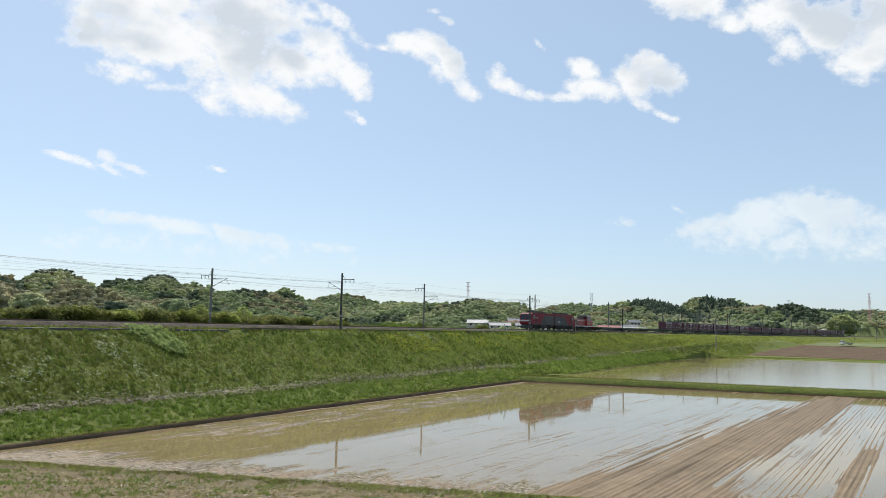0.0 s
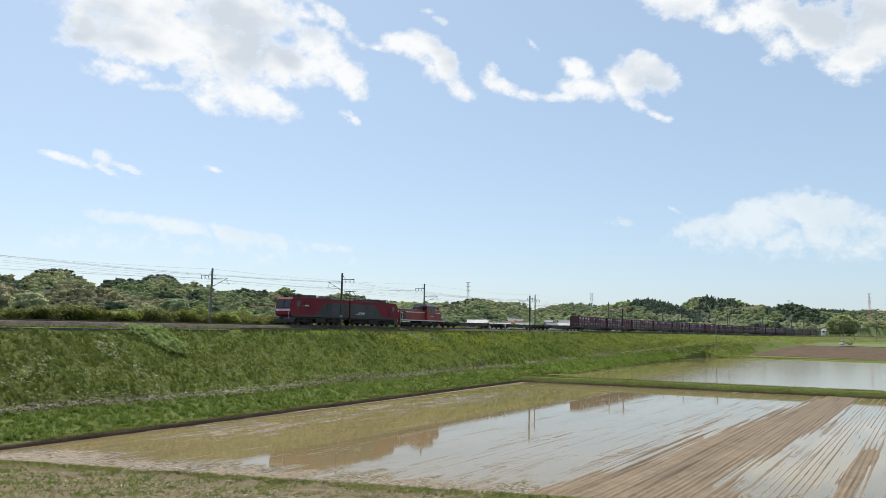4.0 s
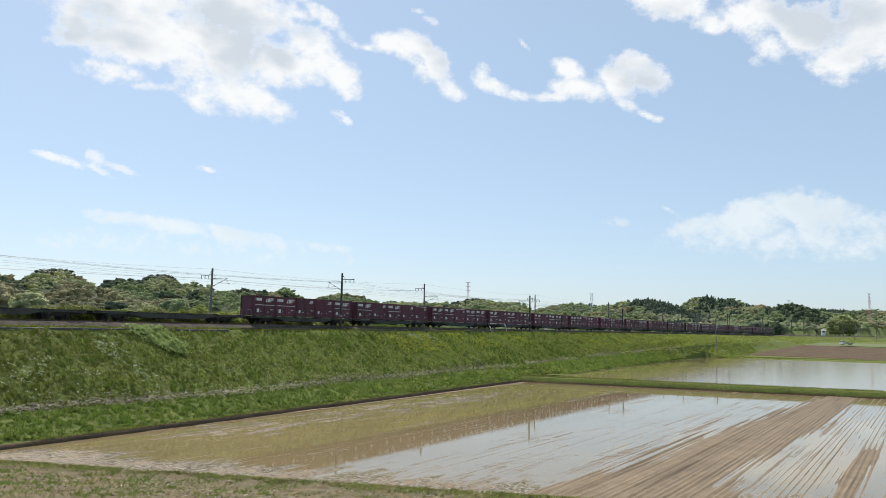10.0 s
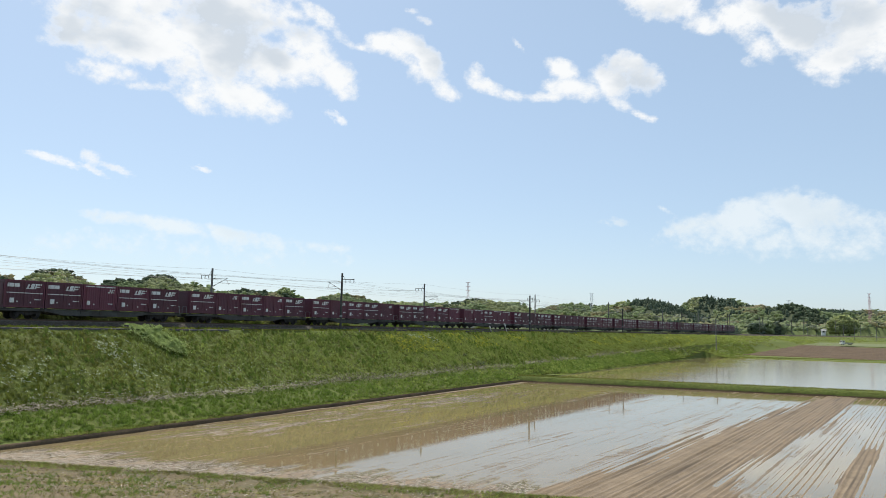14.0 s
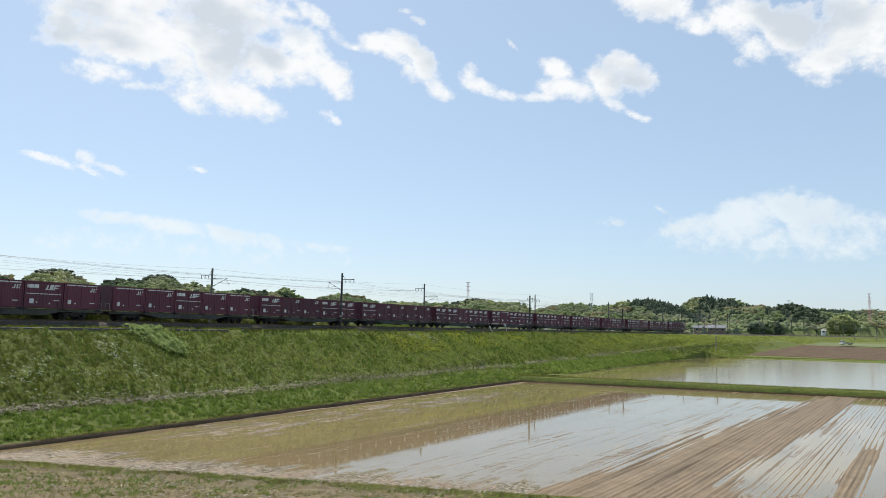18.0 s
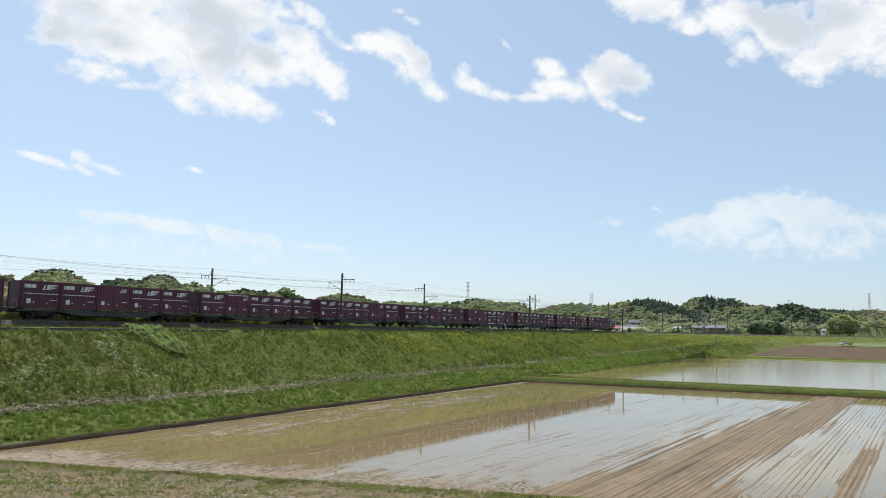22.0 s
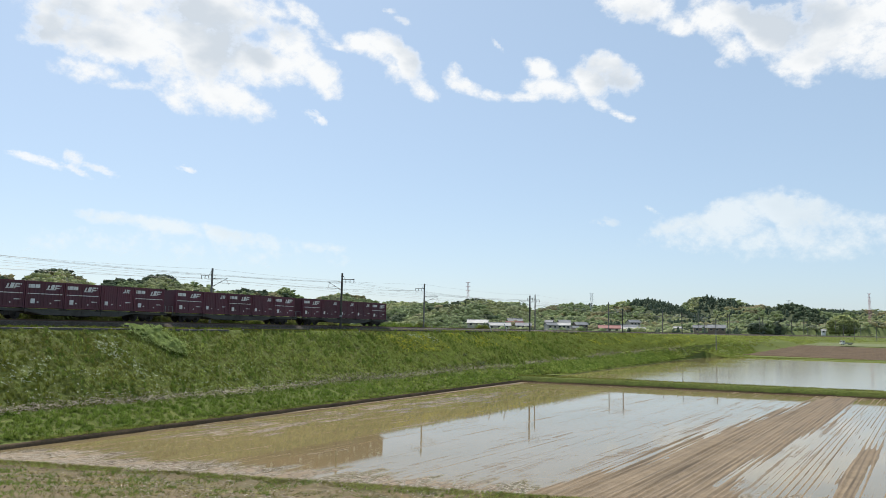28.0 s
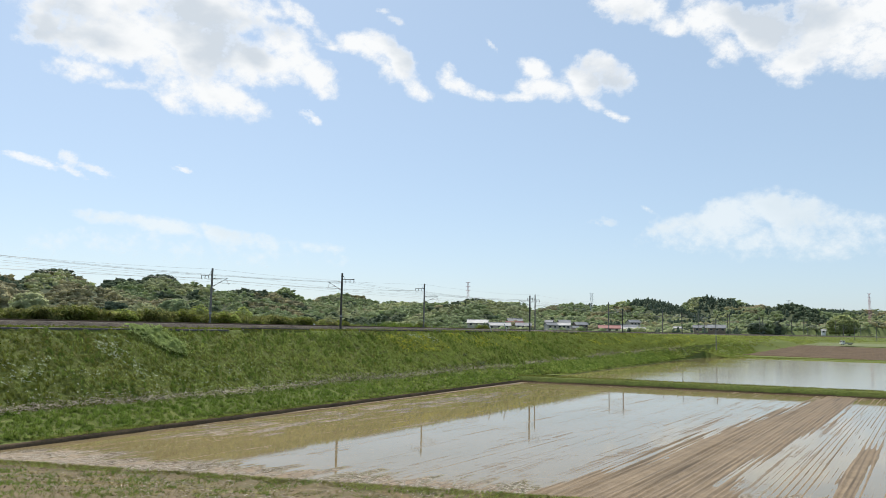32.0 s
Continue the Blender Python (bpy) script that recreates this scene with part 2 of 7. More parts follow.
    l.new(mask, sp.inputs["Factor"])
    l.new(sp.outputs["Result"], b.inputs["Specular IOR Level"])
    return m


def rowed(m):
    """Wet dark and drier pale streaks along the wheel rows."""
    n, l = m.node_tree.nodes, m.node_tree.links
    b = n["Principled BSDF"]
    tc, mp, ms, nz = n.new("ShaderNodeTexCoord"), n.new("ShaderNodeMapping"), n.new("ShaderNodeMapping"), n.new("ShaderNodeTexNoise")
    mp.inputs["Rotation"].default_value, ms.inputs["Scale"].default_value = (0, 0, radians(33.5)), (6.5, 0.08, 1)
    nz.inputs["Scale"].default_value, nz.inputs["Detail"].default_value = 1.0, 5
    l.new(tc.outputs["Object"], mp.inputs["Vector"]), l.new(mp.outputs[0], ms.inputs["Vector"]), l.new(ms.outputs[0], nz.inputs["Vector"])
    mr, mx = n.new("ShaderNodeMapRange"), n.new("ShaderNodeMix")
    mr.inputs["From Min"].default_value, mr.inputs["From Max"].default_value = 0.5, 0.68
    mx.data_type = "RGBA"
    mx.inputs["B"].default_value = (0.11, 0.08, 0.05, 1)
    l.new(nz.outputs[0], mr.inputs["Value"]), l.new(mr.outputs[0], mx.inputs["Factor"])
    l.new(b.inputs["Base Color"].links[0].from_socket, mx.inputs["A"])
    l.new(mx.outputs["Result"], b.inputs["Base Color"])
    return m


rowed(MUD)
WATER = streaked(water_mat())
def ruffled(m):
    """Calm in the lee of the railway bank, ruffled by the wind further out."""
    n, l = m.node_tree.nodes, m.node_tree.links
    b = n["Principled BSDF"]
    tc, dot, nz, add, mr = (n.new("ShaderNode" + k) for k in ("TexCoord", "VectorMath", "TexNoise", "Math", "MapRange"))
    dot.operation = "DOT_PRODUCT"
    dot.inputs[1].default_value = (0.868, -0.496, 0)
    nz.inputs["Scale"].default_value = 0.07
    add.operation, add.inputs[2].default_value = "MULTIPLY_ADD", 0.0
    add.inputs[1].default_value = 22.0
    mr.interpolation_type = "SMOOTHSTEP"
    for k, t in (("From Min", -34.0), ("From Max", -10.0), ("To Min", 0.025), ("To Max", 0.12)):
        mr.inputs[k].default_value = t
    l.new(tc.outputs["Object"], dot.inputs[0]), l.new(tc.outputs["Object"], nz.inputs["Vector"])
    l.new(nz.outputs[0], add.inputs[0]), l.new(dot.outputs["Value"], add.inputs[2])
    l.new(add.outputs[0], mr.inputs["Value"]), l.new(mr.outputs[0], b.inputs["Roughness"])
    return m


WATER_2 = ruffled(water_mat())
WATER_2.node_tree.nodes["Principled BSDF"].inputs["IOR"].default_value = 1.42

# ---- helpers for meshes ----
def box(bm, x0, x1, y0, y1, z0, z1, bevel=0.0):
    g = bmesh.ops.create_cube(bm, size=1.0, matrix=Matrix.Translation(((x0 + x1) / 2, (y0 + y1) / 2, (z0 + z1) / 2)) @ Matrix.Diagonal((x1 - x0, y1 - y0, z1 - z0, 1)))
    if bevel:
        es = {e for v in g["verts"] for e in v.link_edges}
        bmesh.ops.bevel(bm, geom=list(es), offset=bevel, segments=1, affect="EDGES")


def rod(bm, a, b, r, r2=None, seg=8):
    a, b = Vector(a), Vector(b)
    d = b - a
    m = Matrix.Translation((a + b) / 2) @ d.to_track_quat("Z", "Y").to_matrix().to_4x4()
    bmesh.ops.create_cone(bm, cap_ends=True, segments=seg, radius1=r, radius2=r if r2 is None else r2, depth=d.length, matrix=m)


def prism(bm, pts, lo, hi, axis="y"):
    """Extrudes an outline: (x, z) along y, (y, z) along x, or (x, y) along z."""
    put = {"y": lambda a, b, t: (a, t, b), "x": lambda a, b, t: (t, a, b), "z": lambda a, b, t: (a, b, t)}[axis]
    v0 = [bm.verts.new(put(a, b, lo)) for a, b in pts]
    v1 = [bm.verts.new(put(a, b, hi)) for a, b in pts]
    n = len(pts)
    bm.faces.new(v0), bm.faces.new(v1[::-1])
    for i in range(n):
        bm.faces.new((v0[i], v1[i], v1[(i + 1) % n], v0[(i + 1) % n]))


def part(name, bm, material, parent=None, label="", smooth=False):
    bmesh.ops.recalc_face_normals(bm, faces=bm.faces)
    me = bpy.data.meshes.new(name)
    bm.to_mesh(me)
    bm.free()
    me.materials.append(material)
    if smooth:
        me.shade_smooth()
    ob = new(name, me)
    ob.parent = parent
    if label:
        tagged(ob, label)
    return ob


def again(name, ob, parent, m):
    """One more piece on the same mesh."""
    o = new(name, ob.data)
    o.parent, o.matrix_basis = parent, m
    return o


def raw(name, verts, faces, material, parent=None, smooth=False):
    """A mesh from numpy arrays of vertices and equal-sided faces."""
    verts, faces = np.asarray(verts, np.float32), np.asarray(faces, np.int32)
    me = bpy.data.meshes.new(name)
    k = faces.shape[1]
    me.vertices.add(len(verts)), me.loops.add(faces.size), me.polygons.add(len(faces))
    me.vertices.foreach_set("co", verts.ravel())
    me.loops.foreach_set("vertex_index", faces.ravel())
    me.polygons.foreach_set("loop_start", np.arange(0, faces.size, k, dtype=np.int32))
    me.update(calc_edges=True)
    me.materials.append(material)
    if smooth:
        me.shade_smooth()
    ob = new(name, me)
    ob.parent = parent
    return ob


def sheet(name, xs, ys, zs, material, smooth=True, parent=None):
    """A grid of quads from 2-d arrays."""
    r, c = xs.shape
    i = np.arange(r * c).reshape(r, c)
    f = np.stack([i[:-1, :-1], i[:-1, 1:], i[1:, 1:], i[1:, :-1]], -1).reshape(-1, 4)
    return raw(name, np.stack([xs, ys, zs], -1).reshape(-1, 3), f, material, parent, smooth)


def scatter(name, base_v, base_f, pos, scale, turn, material, parent=None, lean=None, smooth=False, grad=None):
    """Many copies of a small mesh joined in one. scale: (n, 3); turn: (n,); lean: (n, 2) shear."""
    n, k = len(pos), len(base_v)
    v = np.repeat(base_v[None], n, 0) * scale[:, None, :]
    c, s = np.cos(turn)[:, None], np.sin(turn)[:, None]
    x, y = v[..., 0] * c - v[..., 1] * s, v[..., 0] * s + v[..., 1] * c
    if lean is not None:
        x, y = x + v[..., 2] * lean[:, :1], y + v[..., 2] * lean[:, 1:]
    z = v[..., 2] if grad is None else v[..., 2] + x * grad[:, :1] + y * grad[:, 1:]
    v = np.stack([x, y, z], -1) + pos[:, None, :]
    f = (base_f[None] + (np.arange(n) * k)[:, None, None]).reshape(-1, base_f.shape[1])
    return raw(name, v.reshape(-1, 3), f, material, parent, smooth)


def wave(x, y, size, seed=0, octaves=3):
    """Smooth value noise on arrays, about -1 to 1."""
    x, y = np.asarray(x, float) / size, np.asarray(y, float) / size
    out, amp = 0.0, 1.0
    for o in range(octaves):
        xi, yi = np.floor(x).astype(np.int64), np.floor(y).astype(np.int64)
        fx, fy = x - xi, y - yi
        fx, fy = fx * fx * (3 - 2 * fx), fy * fy * (3 - 2 * fy)

        def h(a, b):
            k = np.sin(a * 127.1 + b * 311.7 + (seed + o) * 74.7) * 43758.5453
            return 2 * (k - np.floor(k)) - 1

        out = out + amp * ((h(xi, yi) * (1 - fx) + h(xi + 1, yi) * fx) * (1 - fy) + (h(xi, yi + 1) * (1 - fx) + h(xi + 1, yi + 1) * fx) * fy)
        x, y, amp = x * 2, y * 2, amp * 0.5
    return out


rng = np.random.default_rng(5)

# ---- plan: the railway line ----
# s runs along the line away from the camera, off is the distance across it (positive: far side);
# off = 0 is the near side of the rolling stock, the near track's middle lies at TRACK_1
HEAD, DIST, BEND_S, BEND_K, BEND_END = 0.5638, 69.027, 171.35, 0.3434e-3, 760.0
RAIL_Z = CAM_Z + 0.1449
TRACK_1, TRACK_2 = 1.225, 5.1


def line(s, off=0.0):
    """x, y and heading of the line; arrays or numbers."""
    s, off = np.broadcast_arrays(np.asarray(s, float), np.asarray(off, float))
    a = np.minimum(s, BEND_S)
    b = np.clip(s - BEND_S, 0, BEND_END - BEND_S)
    c = np.maximum(s - BEND_END, 0)
    ph = HEAD + BEND_K * b
    x = -math.cos(HEAD) * DIST + a * math.sin(HEAD) + (math.cos(HEAD) - np.cos(ph)) / BEND_K + c * np.sin(ph)
    y = math.sin(HEAD) * DIST + a * math.cos(HEAD) + (np.sin(ph) - math.sin(HEAD)) / BEND_K + c * np.cos(ph)
    return x - np.cos(ph) * off, y + np.sin(ph) * off, ph


# ---- plan: the fields, in a frame of their own ----
CORNER = np.array((14.9, 119.2))
FA, FB = np.array((0.496, 0.868)), np.array((0.868, -0.496))


def field(a, b):
    return CORNER[0] + a * FA[0] + b * FB[0], CORNER[1] + a * FA[1] + b * FB[1]


def to_field(x, y):
    return (x - CORNER[0]) * FA[0] + (y - CORNER[1]) * FA[1], (x - CORNER[0]) * FB[0] + (y - CORNER[1]) * FB[1]


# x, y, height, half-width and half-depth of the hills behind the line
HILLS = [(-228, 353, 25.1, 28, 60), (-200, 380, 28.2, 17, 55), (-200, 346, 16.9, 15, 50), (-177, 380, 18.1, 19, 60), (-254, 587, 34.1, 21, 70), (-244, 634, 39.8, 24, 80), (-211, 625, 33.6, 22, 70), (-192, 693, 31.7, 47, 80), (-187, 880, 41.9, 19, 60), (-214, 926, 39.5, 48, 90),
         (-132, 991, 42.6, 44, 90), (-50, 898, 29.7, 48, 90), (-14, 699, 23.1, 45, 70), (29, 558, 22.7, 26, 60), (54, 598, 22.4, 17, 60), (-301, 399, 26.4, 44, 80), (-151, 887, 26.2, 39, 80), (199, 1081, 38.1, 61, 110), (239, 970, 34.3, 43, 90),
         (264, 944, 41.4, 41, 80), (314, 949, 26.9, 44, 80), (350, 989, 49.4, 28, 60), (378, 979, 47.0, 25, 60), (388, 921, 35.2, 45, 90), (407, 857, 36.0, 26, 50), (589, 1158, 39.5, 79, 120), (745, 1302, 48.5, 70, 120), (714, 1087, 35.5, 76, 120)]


def step(v, lo, hi):
    t = np.clip((v - lo) / (hi - lo), 0, 1)
    return t * t * (3 - 2 * t)


def toe(s):
    s = np.clip(s, 0, 260)
    return 1.0 + 0.004 * s + 0.00005 * s * s


def low_z(x, y):
    """The valley floor, rising gently with distance."""
    return 0.95 + 3.8 * step(np.hypot(x, y), 235, 470)


def ground_z(x, y, s, off):
    a, b = to_field(x, y)
    edge = 3.6 * step(a, 2, 7)                       # the second paddy lies further out and higher
    b = b - edge
    rim = 0.33 + 0.53 * step(a, 1, 6)
    run = np.clip(-b / np.maximum(-b - 13.0 - off, 0.3), 0, 1)
    low = np.where(b < 0.0, rim + (toe(s) - rim) * run, rim)
    flat = low_z(x, y) + (toe(s) - low_z(x, y)) * step(off, -22, -13)
    past = step(a, 84, 176)
    low = low + (flat - low) * past
    low = low + 0.06 * wave(x, y, 3.0, 2)
    wet = (b > -0.35) & (a > -95) & (a < 126) & (b < 170)
    # railway bank
    crest = RAIL_Z - 0.78
    bank = toe(s) + (crest - toe(s)) * np.clip((off + 13.0) / 9.8, 0, 1) + 0.13 * np.clip((off + 3.2) / 2, 0, 1)
    tied = rim + (bank - rim) * np.clip(-b / 7.0, 0, 1)
    bank = tied + (bank - tied) * past
    bank = bank + 0.12 * wave(x, y, 2.2, 4) * ((off > -13) & (off < -3.6))
    back = RAIL_Z - 0.65 - 2.0 * step(off, 17, 24.0)
    z = np.where(off < -13.0, low, np.where(off < 14.0, bank, back))
    z = np.where(wet, -0.4, z)
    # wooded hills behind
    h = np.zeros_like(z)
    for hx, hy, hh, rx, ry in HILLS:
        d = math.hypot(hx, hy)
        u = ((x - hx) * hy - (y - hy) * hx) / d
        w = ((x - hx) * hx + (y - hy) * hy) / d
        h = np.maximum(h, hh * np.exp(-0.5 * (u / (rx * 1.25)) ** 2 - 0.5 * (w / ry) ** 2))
    far = step(np.hypot(x, y), 420, 1000)
    h = np.maximum(h, far * (15 + 5 * wave(x, y, 120, 9)) * (off > 40))
    h = h + 1.2 * wave(x, y, 40, 7) * (h > 2)
    return np.where(off > 40, z + h, z)


def inverse_line(x, y):
    """s and off of points, by a few steps."""
    s = x * math.sin(HEAD) + y * math.cos(HEAD)
    for _ in range(12):
        lx, ly, ph = line(s, 0.0)
        s = s + (x - lx) * np.sin(ph) + (y - ly) * np.cos(ph)
    lx, ly, ph = line(s, 0.0)
    return s, -(x - lx) * np.cos(ph) + (y - ly) * np.sin(ph)


def on_ground(x, y):
    s, off = inverse_line(x, y)
    return ground_z(x, y, s, off)


def make_ground():
    s = np.concatenate([np.linspace(-3200, -240, 40), np.arange(-200, 0, 20), np.arange(0, 260, 1.6), np.arange(260, 560, 5), np.arange(560, 1700, 14), np.linspace(1720, 4600, 40)])
    off = np.concatenate([np.linspace(-3000, -220, 30), np.arange(-200, -34, 8), np.arange(-34, -3.2, 0.45), np.arange(-3.2, 18, 1.4), np.arange(18, 60, 6), np.arange(60, 1000, 12), np.linspace(1020, 4500, 40)])
    S, O = np.meshgrid(s, off, indexing="ij")
    X, Y, _ = line(S, np.clip(O, -2500, 4500))
    g = sheet("ground", X, Y, ground_z(X, Y, S, O), GRASS)
    g.data.materials.append(FIELD)
    g.data.materials.append(FOREST)
    c = np.empty(len(g.data.polygons) * 3, np.float32)
    g.data.polygons.foreach_get("center", c)
    r, q = S.shape
    so = ((O[:-1, :-1] > 30) | (S[:-1, :-1] > 560) | (O[:-1, :-1] < -70)).ravel()
    g.data.polygons.foreach_set("material_index", so.astype(np.int32) + (O[:-1, :-1] > 60).ravel().astype(np.int32))
    tagged(g, "grassy valley floor with a steep green railway bank", "ground", kind="structure")


make_ground()


# ---- paddies ----
ROWS_DIR = radians(33.5)
BUND = np.array((0.917, -0.399))            # direction of the bund between the paddies
BUND_0 = np.array((13.9, 113.8))
PADDY_2 = 0.75                               # its water stands higher


def beyond_bund(x, y):
    """Distance beyond the near edge of that bund."""
    return (x - BUND_0[0]) * -BUND[1] + (y - BUND_0[1]) * BUND[0]


def make_paddy(name, pts, z, label):
    bm = bmesh.new()
    bm.faces.new([bm.verts.new((x, y, z)) for x, y in pts])
    return tagged(part(name, bm, WATER if z < 0.5 else WATER_2), label, "water", kind="structure")


def on_bund(t, u):
    return BUND_0[0] + BUND[0] * t - BUND[1] * u, BUND_0[1] + BUND[1] * t + BUND[0] * u


make_paddy("water", [field(-95, -0.05), field(-95, 95), on_bund(95, 0.6), on_bund(-0.4, 0.6)], 0.0, "shallow muddy water on a freshly puddled rice paddy")
make_paddy("water", [on_bund(2.2, 2.6), on_bund(110, 2.6), (186, 194), field(129, 3.6)], PADDY_2, "still flooded rice paddy mirroring the pale sky")


def make_mud():
    u = np.concatenate([np.arange(18, 46, 0.25), np.arange(46, 132, 1.0)])
    w = np.arange(-54, 10, 0.066)
    U, W = np.meshgrid(u, w, indexing="ij")
    sa, ca = math.sin(ROWS_DIR), math.cos(ROWS_DIR)
    X, Y = U * sa + W * ca, U * ca - W * sa
    a, b = to_field(X, Y)
    edge = 36.3 - 0.214 * X
    away = beyond_bund(X, Y)
    # ridges left by the puddling wheels: narrow crests a foot apart, some stronger than others
    sway = 0.12 * wave(U, W * 0, 40, 3, 2)
    crest = 0.5 + 0.5 * np.cos((W + sway) * 2 * math.pi / 0.34)
    row = np.floor((W + sway) / 0.34 + 0.5)
    power = wave(row * 7.3, U / 28, 1.0, 19, 2)
    ridge = crest ** 6 * (0.9 + 0.8 * power)
    deep = np.exp(-((np.mod(W + sway, 1.36) - 0.68) / 0.11) ** 2)
    patch = wave(W, U / 6, 1.6, 27, 3)
    broad = wave(W, U / 4, 6.0, 33, 2)
    crumb = wave(U * 1.6, W * 3, 0.9, 61, 2)
    # the track where the mud stands clear of the water, widest close by
    mid = -12.3 + 0.04 * np.clip(U - 55, 0, 60)
    half = 3.0 - 0.9 * step(U, 50, 110) + 1.3 * step(-U, -46, -34)
    band = step(half + 0.4 * patch + 1.0 * power - np.abs(W - mid), -0.8, 0.6)
    band2 = step(0.45 + 0.25 * patch - np.abs(W + 4.0), -0.4, 0.4) * step(-U, -70, -48)
    near = step(edge + 3.2 + 1.6 * wave(X, Y, 6.0, 8, 2) - Y, -1.2, 1.2)
    left = step(5.5 + 3.0 * wave(X, Y, 7.0, 18, 2) - np.hypot(X + 25, (Y - 44) * 1.0), -3, 3)
    shoal = step(-np.abs(W + 45.0 + 2.5 * wave(U, W * 0, 25, 4, 2)) + 2.2 + 1.8 * patch, -1.2, 1.6) * step(U, 30, 38) * step(-U, -104, -82)
    silt = np.maximum(np.maximum(near, left), 0.8 * shoal)
    level = -1.8 + (0.22 * broad + 0.26 * patch) * (1 - 0.6 * step(W, -9, -7)) + 2.2 * np.maximum(band, band2) * (1 - 0.25 * step(W, -9, -7)) + 0.5 * step(away, -2.5, 0.0) + 0.85 * step(W, -9, -7) + 0.3 * step(W, -34, -24) - 0.1 * step(-W, 30, 40)
    level = level + silt * (0.75 + 1.05 * crumb + 0.4 * patch)
    Z = 0.026 * (level + 1.2 * ridge + 0.18 * crumb) + (0.05 * crest * (0.6 + 0.7 * power) - 0.055 * deep * step(wave(row * 3.1, U / 60, 1.0, 29, 1), -0.2, 0.5)) * np.maximum(band, band2)
    Z = np.where((b < 0.0) | (away > 0.6) | (a < -94) | (b > 94), -0.3, Z)
    tagged(sheet("mud", X, Y, Z, MUD), "brown puddled mud in long furrows standing out of the water", "mud", kind="structure")
    # crumbs of mud and stubble that just break the surface
    g = np.random.default_rng(77)
    n = 42000
    U, W = 24 + 100 * g.random(n) ** 1.25, g.uniform(-52, 10, n)
    X, Y = U * sa + W * ca, U * ca - W * sa
    a, b = to_field(X, Y)
    keep = (b > 0.3) & (beyond_bund(X, Y) < 0.2) & (Y > 36.6 - 0.214 * X) & (wave(W, U / 5, 2.5, 12, 2) + 0.5 * step(W, -34, -26) > -0.15)
    X, Y, U = X[keep], Y[keep], U[keep]
    n = len(X)
    v = np.array([(-0.5, -0.5, -0.2), (0.5, -0.4, -0.2), (0.1, 0.6, -0.2), (0.05, 0.0, 0.45)])
    w = g.uniform(0.02, 0.045, n) * np.clip(U / 55, 0.8, 1.5)
    o = scatter("mud_crumbs", v, np.array([(0, 1, 3), (1, 2, 3), (2, 0, 3)]), np.stack([X, Y, np.zeros(n)], 1), np.stack([w, w, w * 0.8], 1), g.uniform(0, 6.28, n), MUD)
    tagged(o, "small crumbs of mud and stubble breaking the water", "mud", kind="stuff")


make_mud()


def make_kerb(a0, a1, b0=0.0, z0=0.0, name="field_edging", high=0.8, soil=3):
    """Dark mud-plastered bank between the paddy and the grass strip."""
    a = np.arange(a0, a1 + 0.01, 0.7)
    prof = np.array([(0.12, -0.4), (0.02, 0.02), (-0.05, 0.24), (-0.2, 0.36), (-0.55, 0.37), (-0.95, 0.36), (-2.3, 0.36)]) * (1, high)
    A, J = np.meshgrid(a, np.arange(len(prof)), indexing="ij")
    B = prof[J, 0] + 0.05 * wave(A, J * 3.0, 1.7, 3)
    Z = prof[J, 1] + 0.025 * wave(A, J * 3.0, 1.1, 8)
    X, Y = field(A, B + b0)
    Z = Z + z0
    o = sheet(name, X, Y, Z, DARK_MUD)
    o.data.materials.append(GRASS)
    o.data.polygons.foreach_set("material_index", np.tile((np.arange(len(prof) - 1) >= soil).astype(np.int32), len(a) - 1))
    tagged(o, "low dark mud-plastered bank along the paddy", "paddy bank", kind="structure")


make_kerb(-95, 0.5)
make_kerb(1.5, 130, 3.65, PADDY_2, high=0.3, soil=1)


def make_bund(p, q, width, zt, label):
    """A grassy ridge from p to q with a dark wet face towards the camera."""
    p, q = np.array(p), np.array(q)
    n = int(np.hypot(*(q - p)) / 0.5)
    d = (q - p) / np.hypot(*(q - p))
    t = np.linspace(0, 1, 14)
    L, T = np.meshgrid(np.linspace(0, 1, n) * np.hypot(*(q - p)), t, indexing="ij")
    A = width * T + 0.22 * wave(L, T * 2, 3.0, 5) * (np.abs(T - 0.5) * 2)
    Z = -0.35 + (zt + 0.35) * np.minimum(1, np.minimum(T, 1 - T) * 6.0) + 0.05 * wave(L, A, 0.9, 6)
    X, Y = p[0] + d[0] * L - d[1] * A, p[1] + d[1] * L + d[0] * A
    o = sheet("field_bund", X, Y, Z, GRASS)
    o.data.materials.append(DARK_MUD)
    k = np.tile((t[:-1] < 0.05).astype(np.int32), n - 1)
    o.data.polygons.foreach_set("material_index", k)
    return tagged(o, label, "bund", kind="structure")


make_bund(on_bund(-3.0, 0), on_bund(110, 0), 4.2, 0.85, "low grassy bund between two rice paddies")
make_bund(field(128, 1.0), (187, 193), 5.0, 1.15, "grassy bund at the far end of the flooded paddy")


def make_near_bank():
    """Grassy edge of the farm track in front of the camera."""
    x = np.arange(-40, 40, 0.16)
    t = np.linspace(0, 1, 70)
    X, T = np.meshgrid(x, t, indexing="ij")
    edge = 36.3 - 0.214 * X + 0.2 * wave(X, X * 0, 1.6, 3)
    Y = edge - 16 * T ** 1.6
    Z = -0.3 + 0.62 * step(T, 0, 0.12) + 1.4 * step(T, 0.25, 1.0) + (0.05 * wave(X, Y, 0.5, 4) + 0.04 * wave(X, Y, 2.5, 14)) * step(T, 0.02, 0.1)
    tagged(sheet("near_bank", X, Y, Z, NEAR_EARTH), "dry earth bank with weeds beside the paddy", "bank", kind="structure")


NEAR_EARTH = mat("dry_bank_earth", (0.165, 0.113, 0.058), 0.95, c2=(0.095, 0.085, 0.036), scale=0.9, fine=5.0, bump=1.0, spread=0.3, dist=0.08)
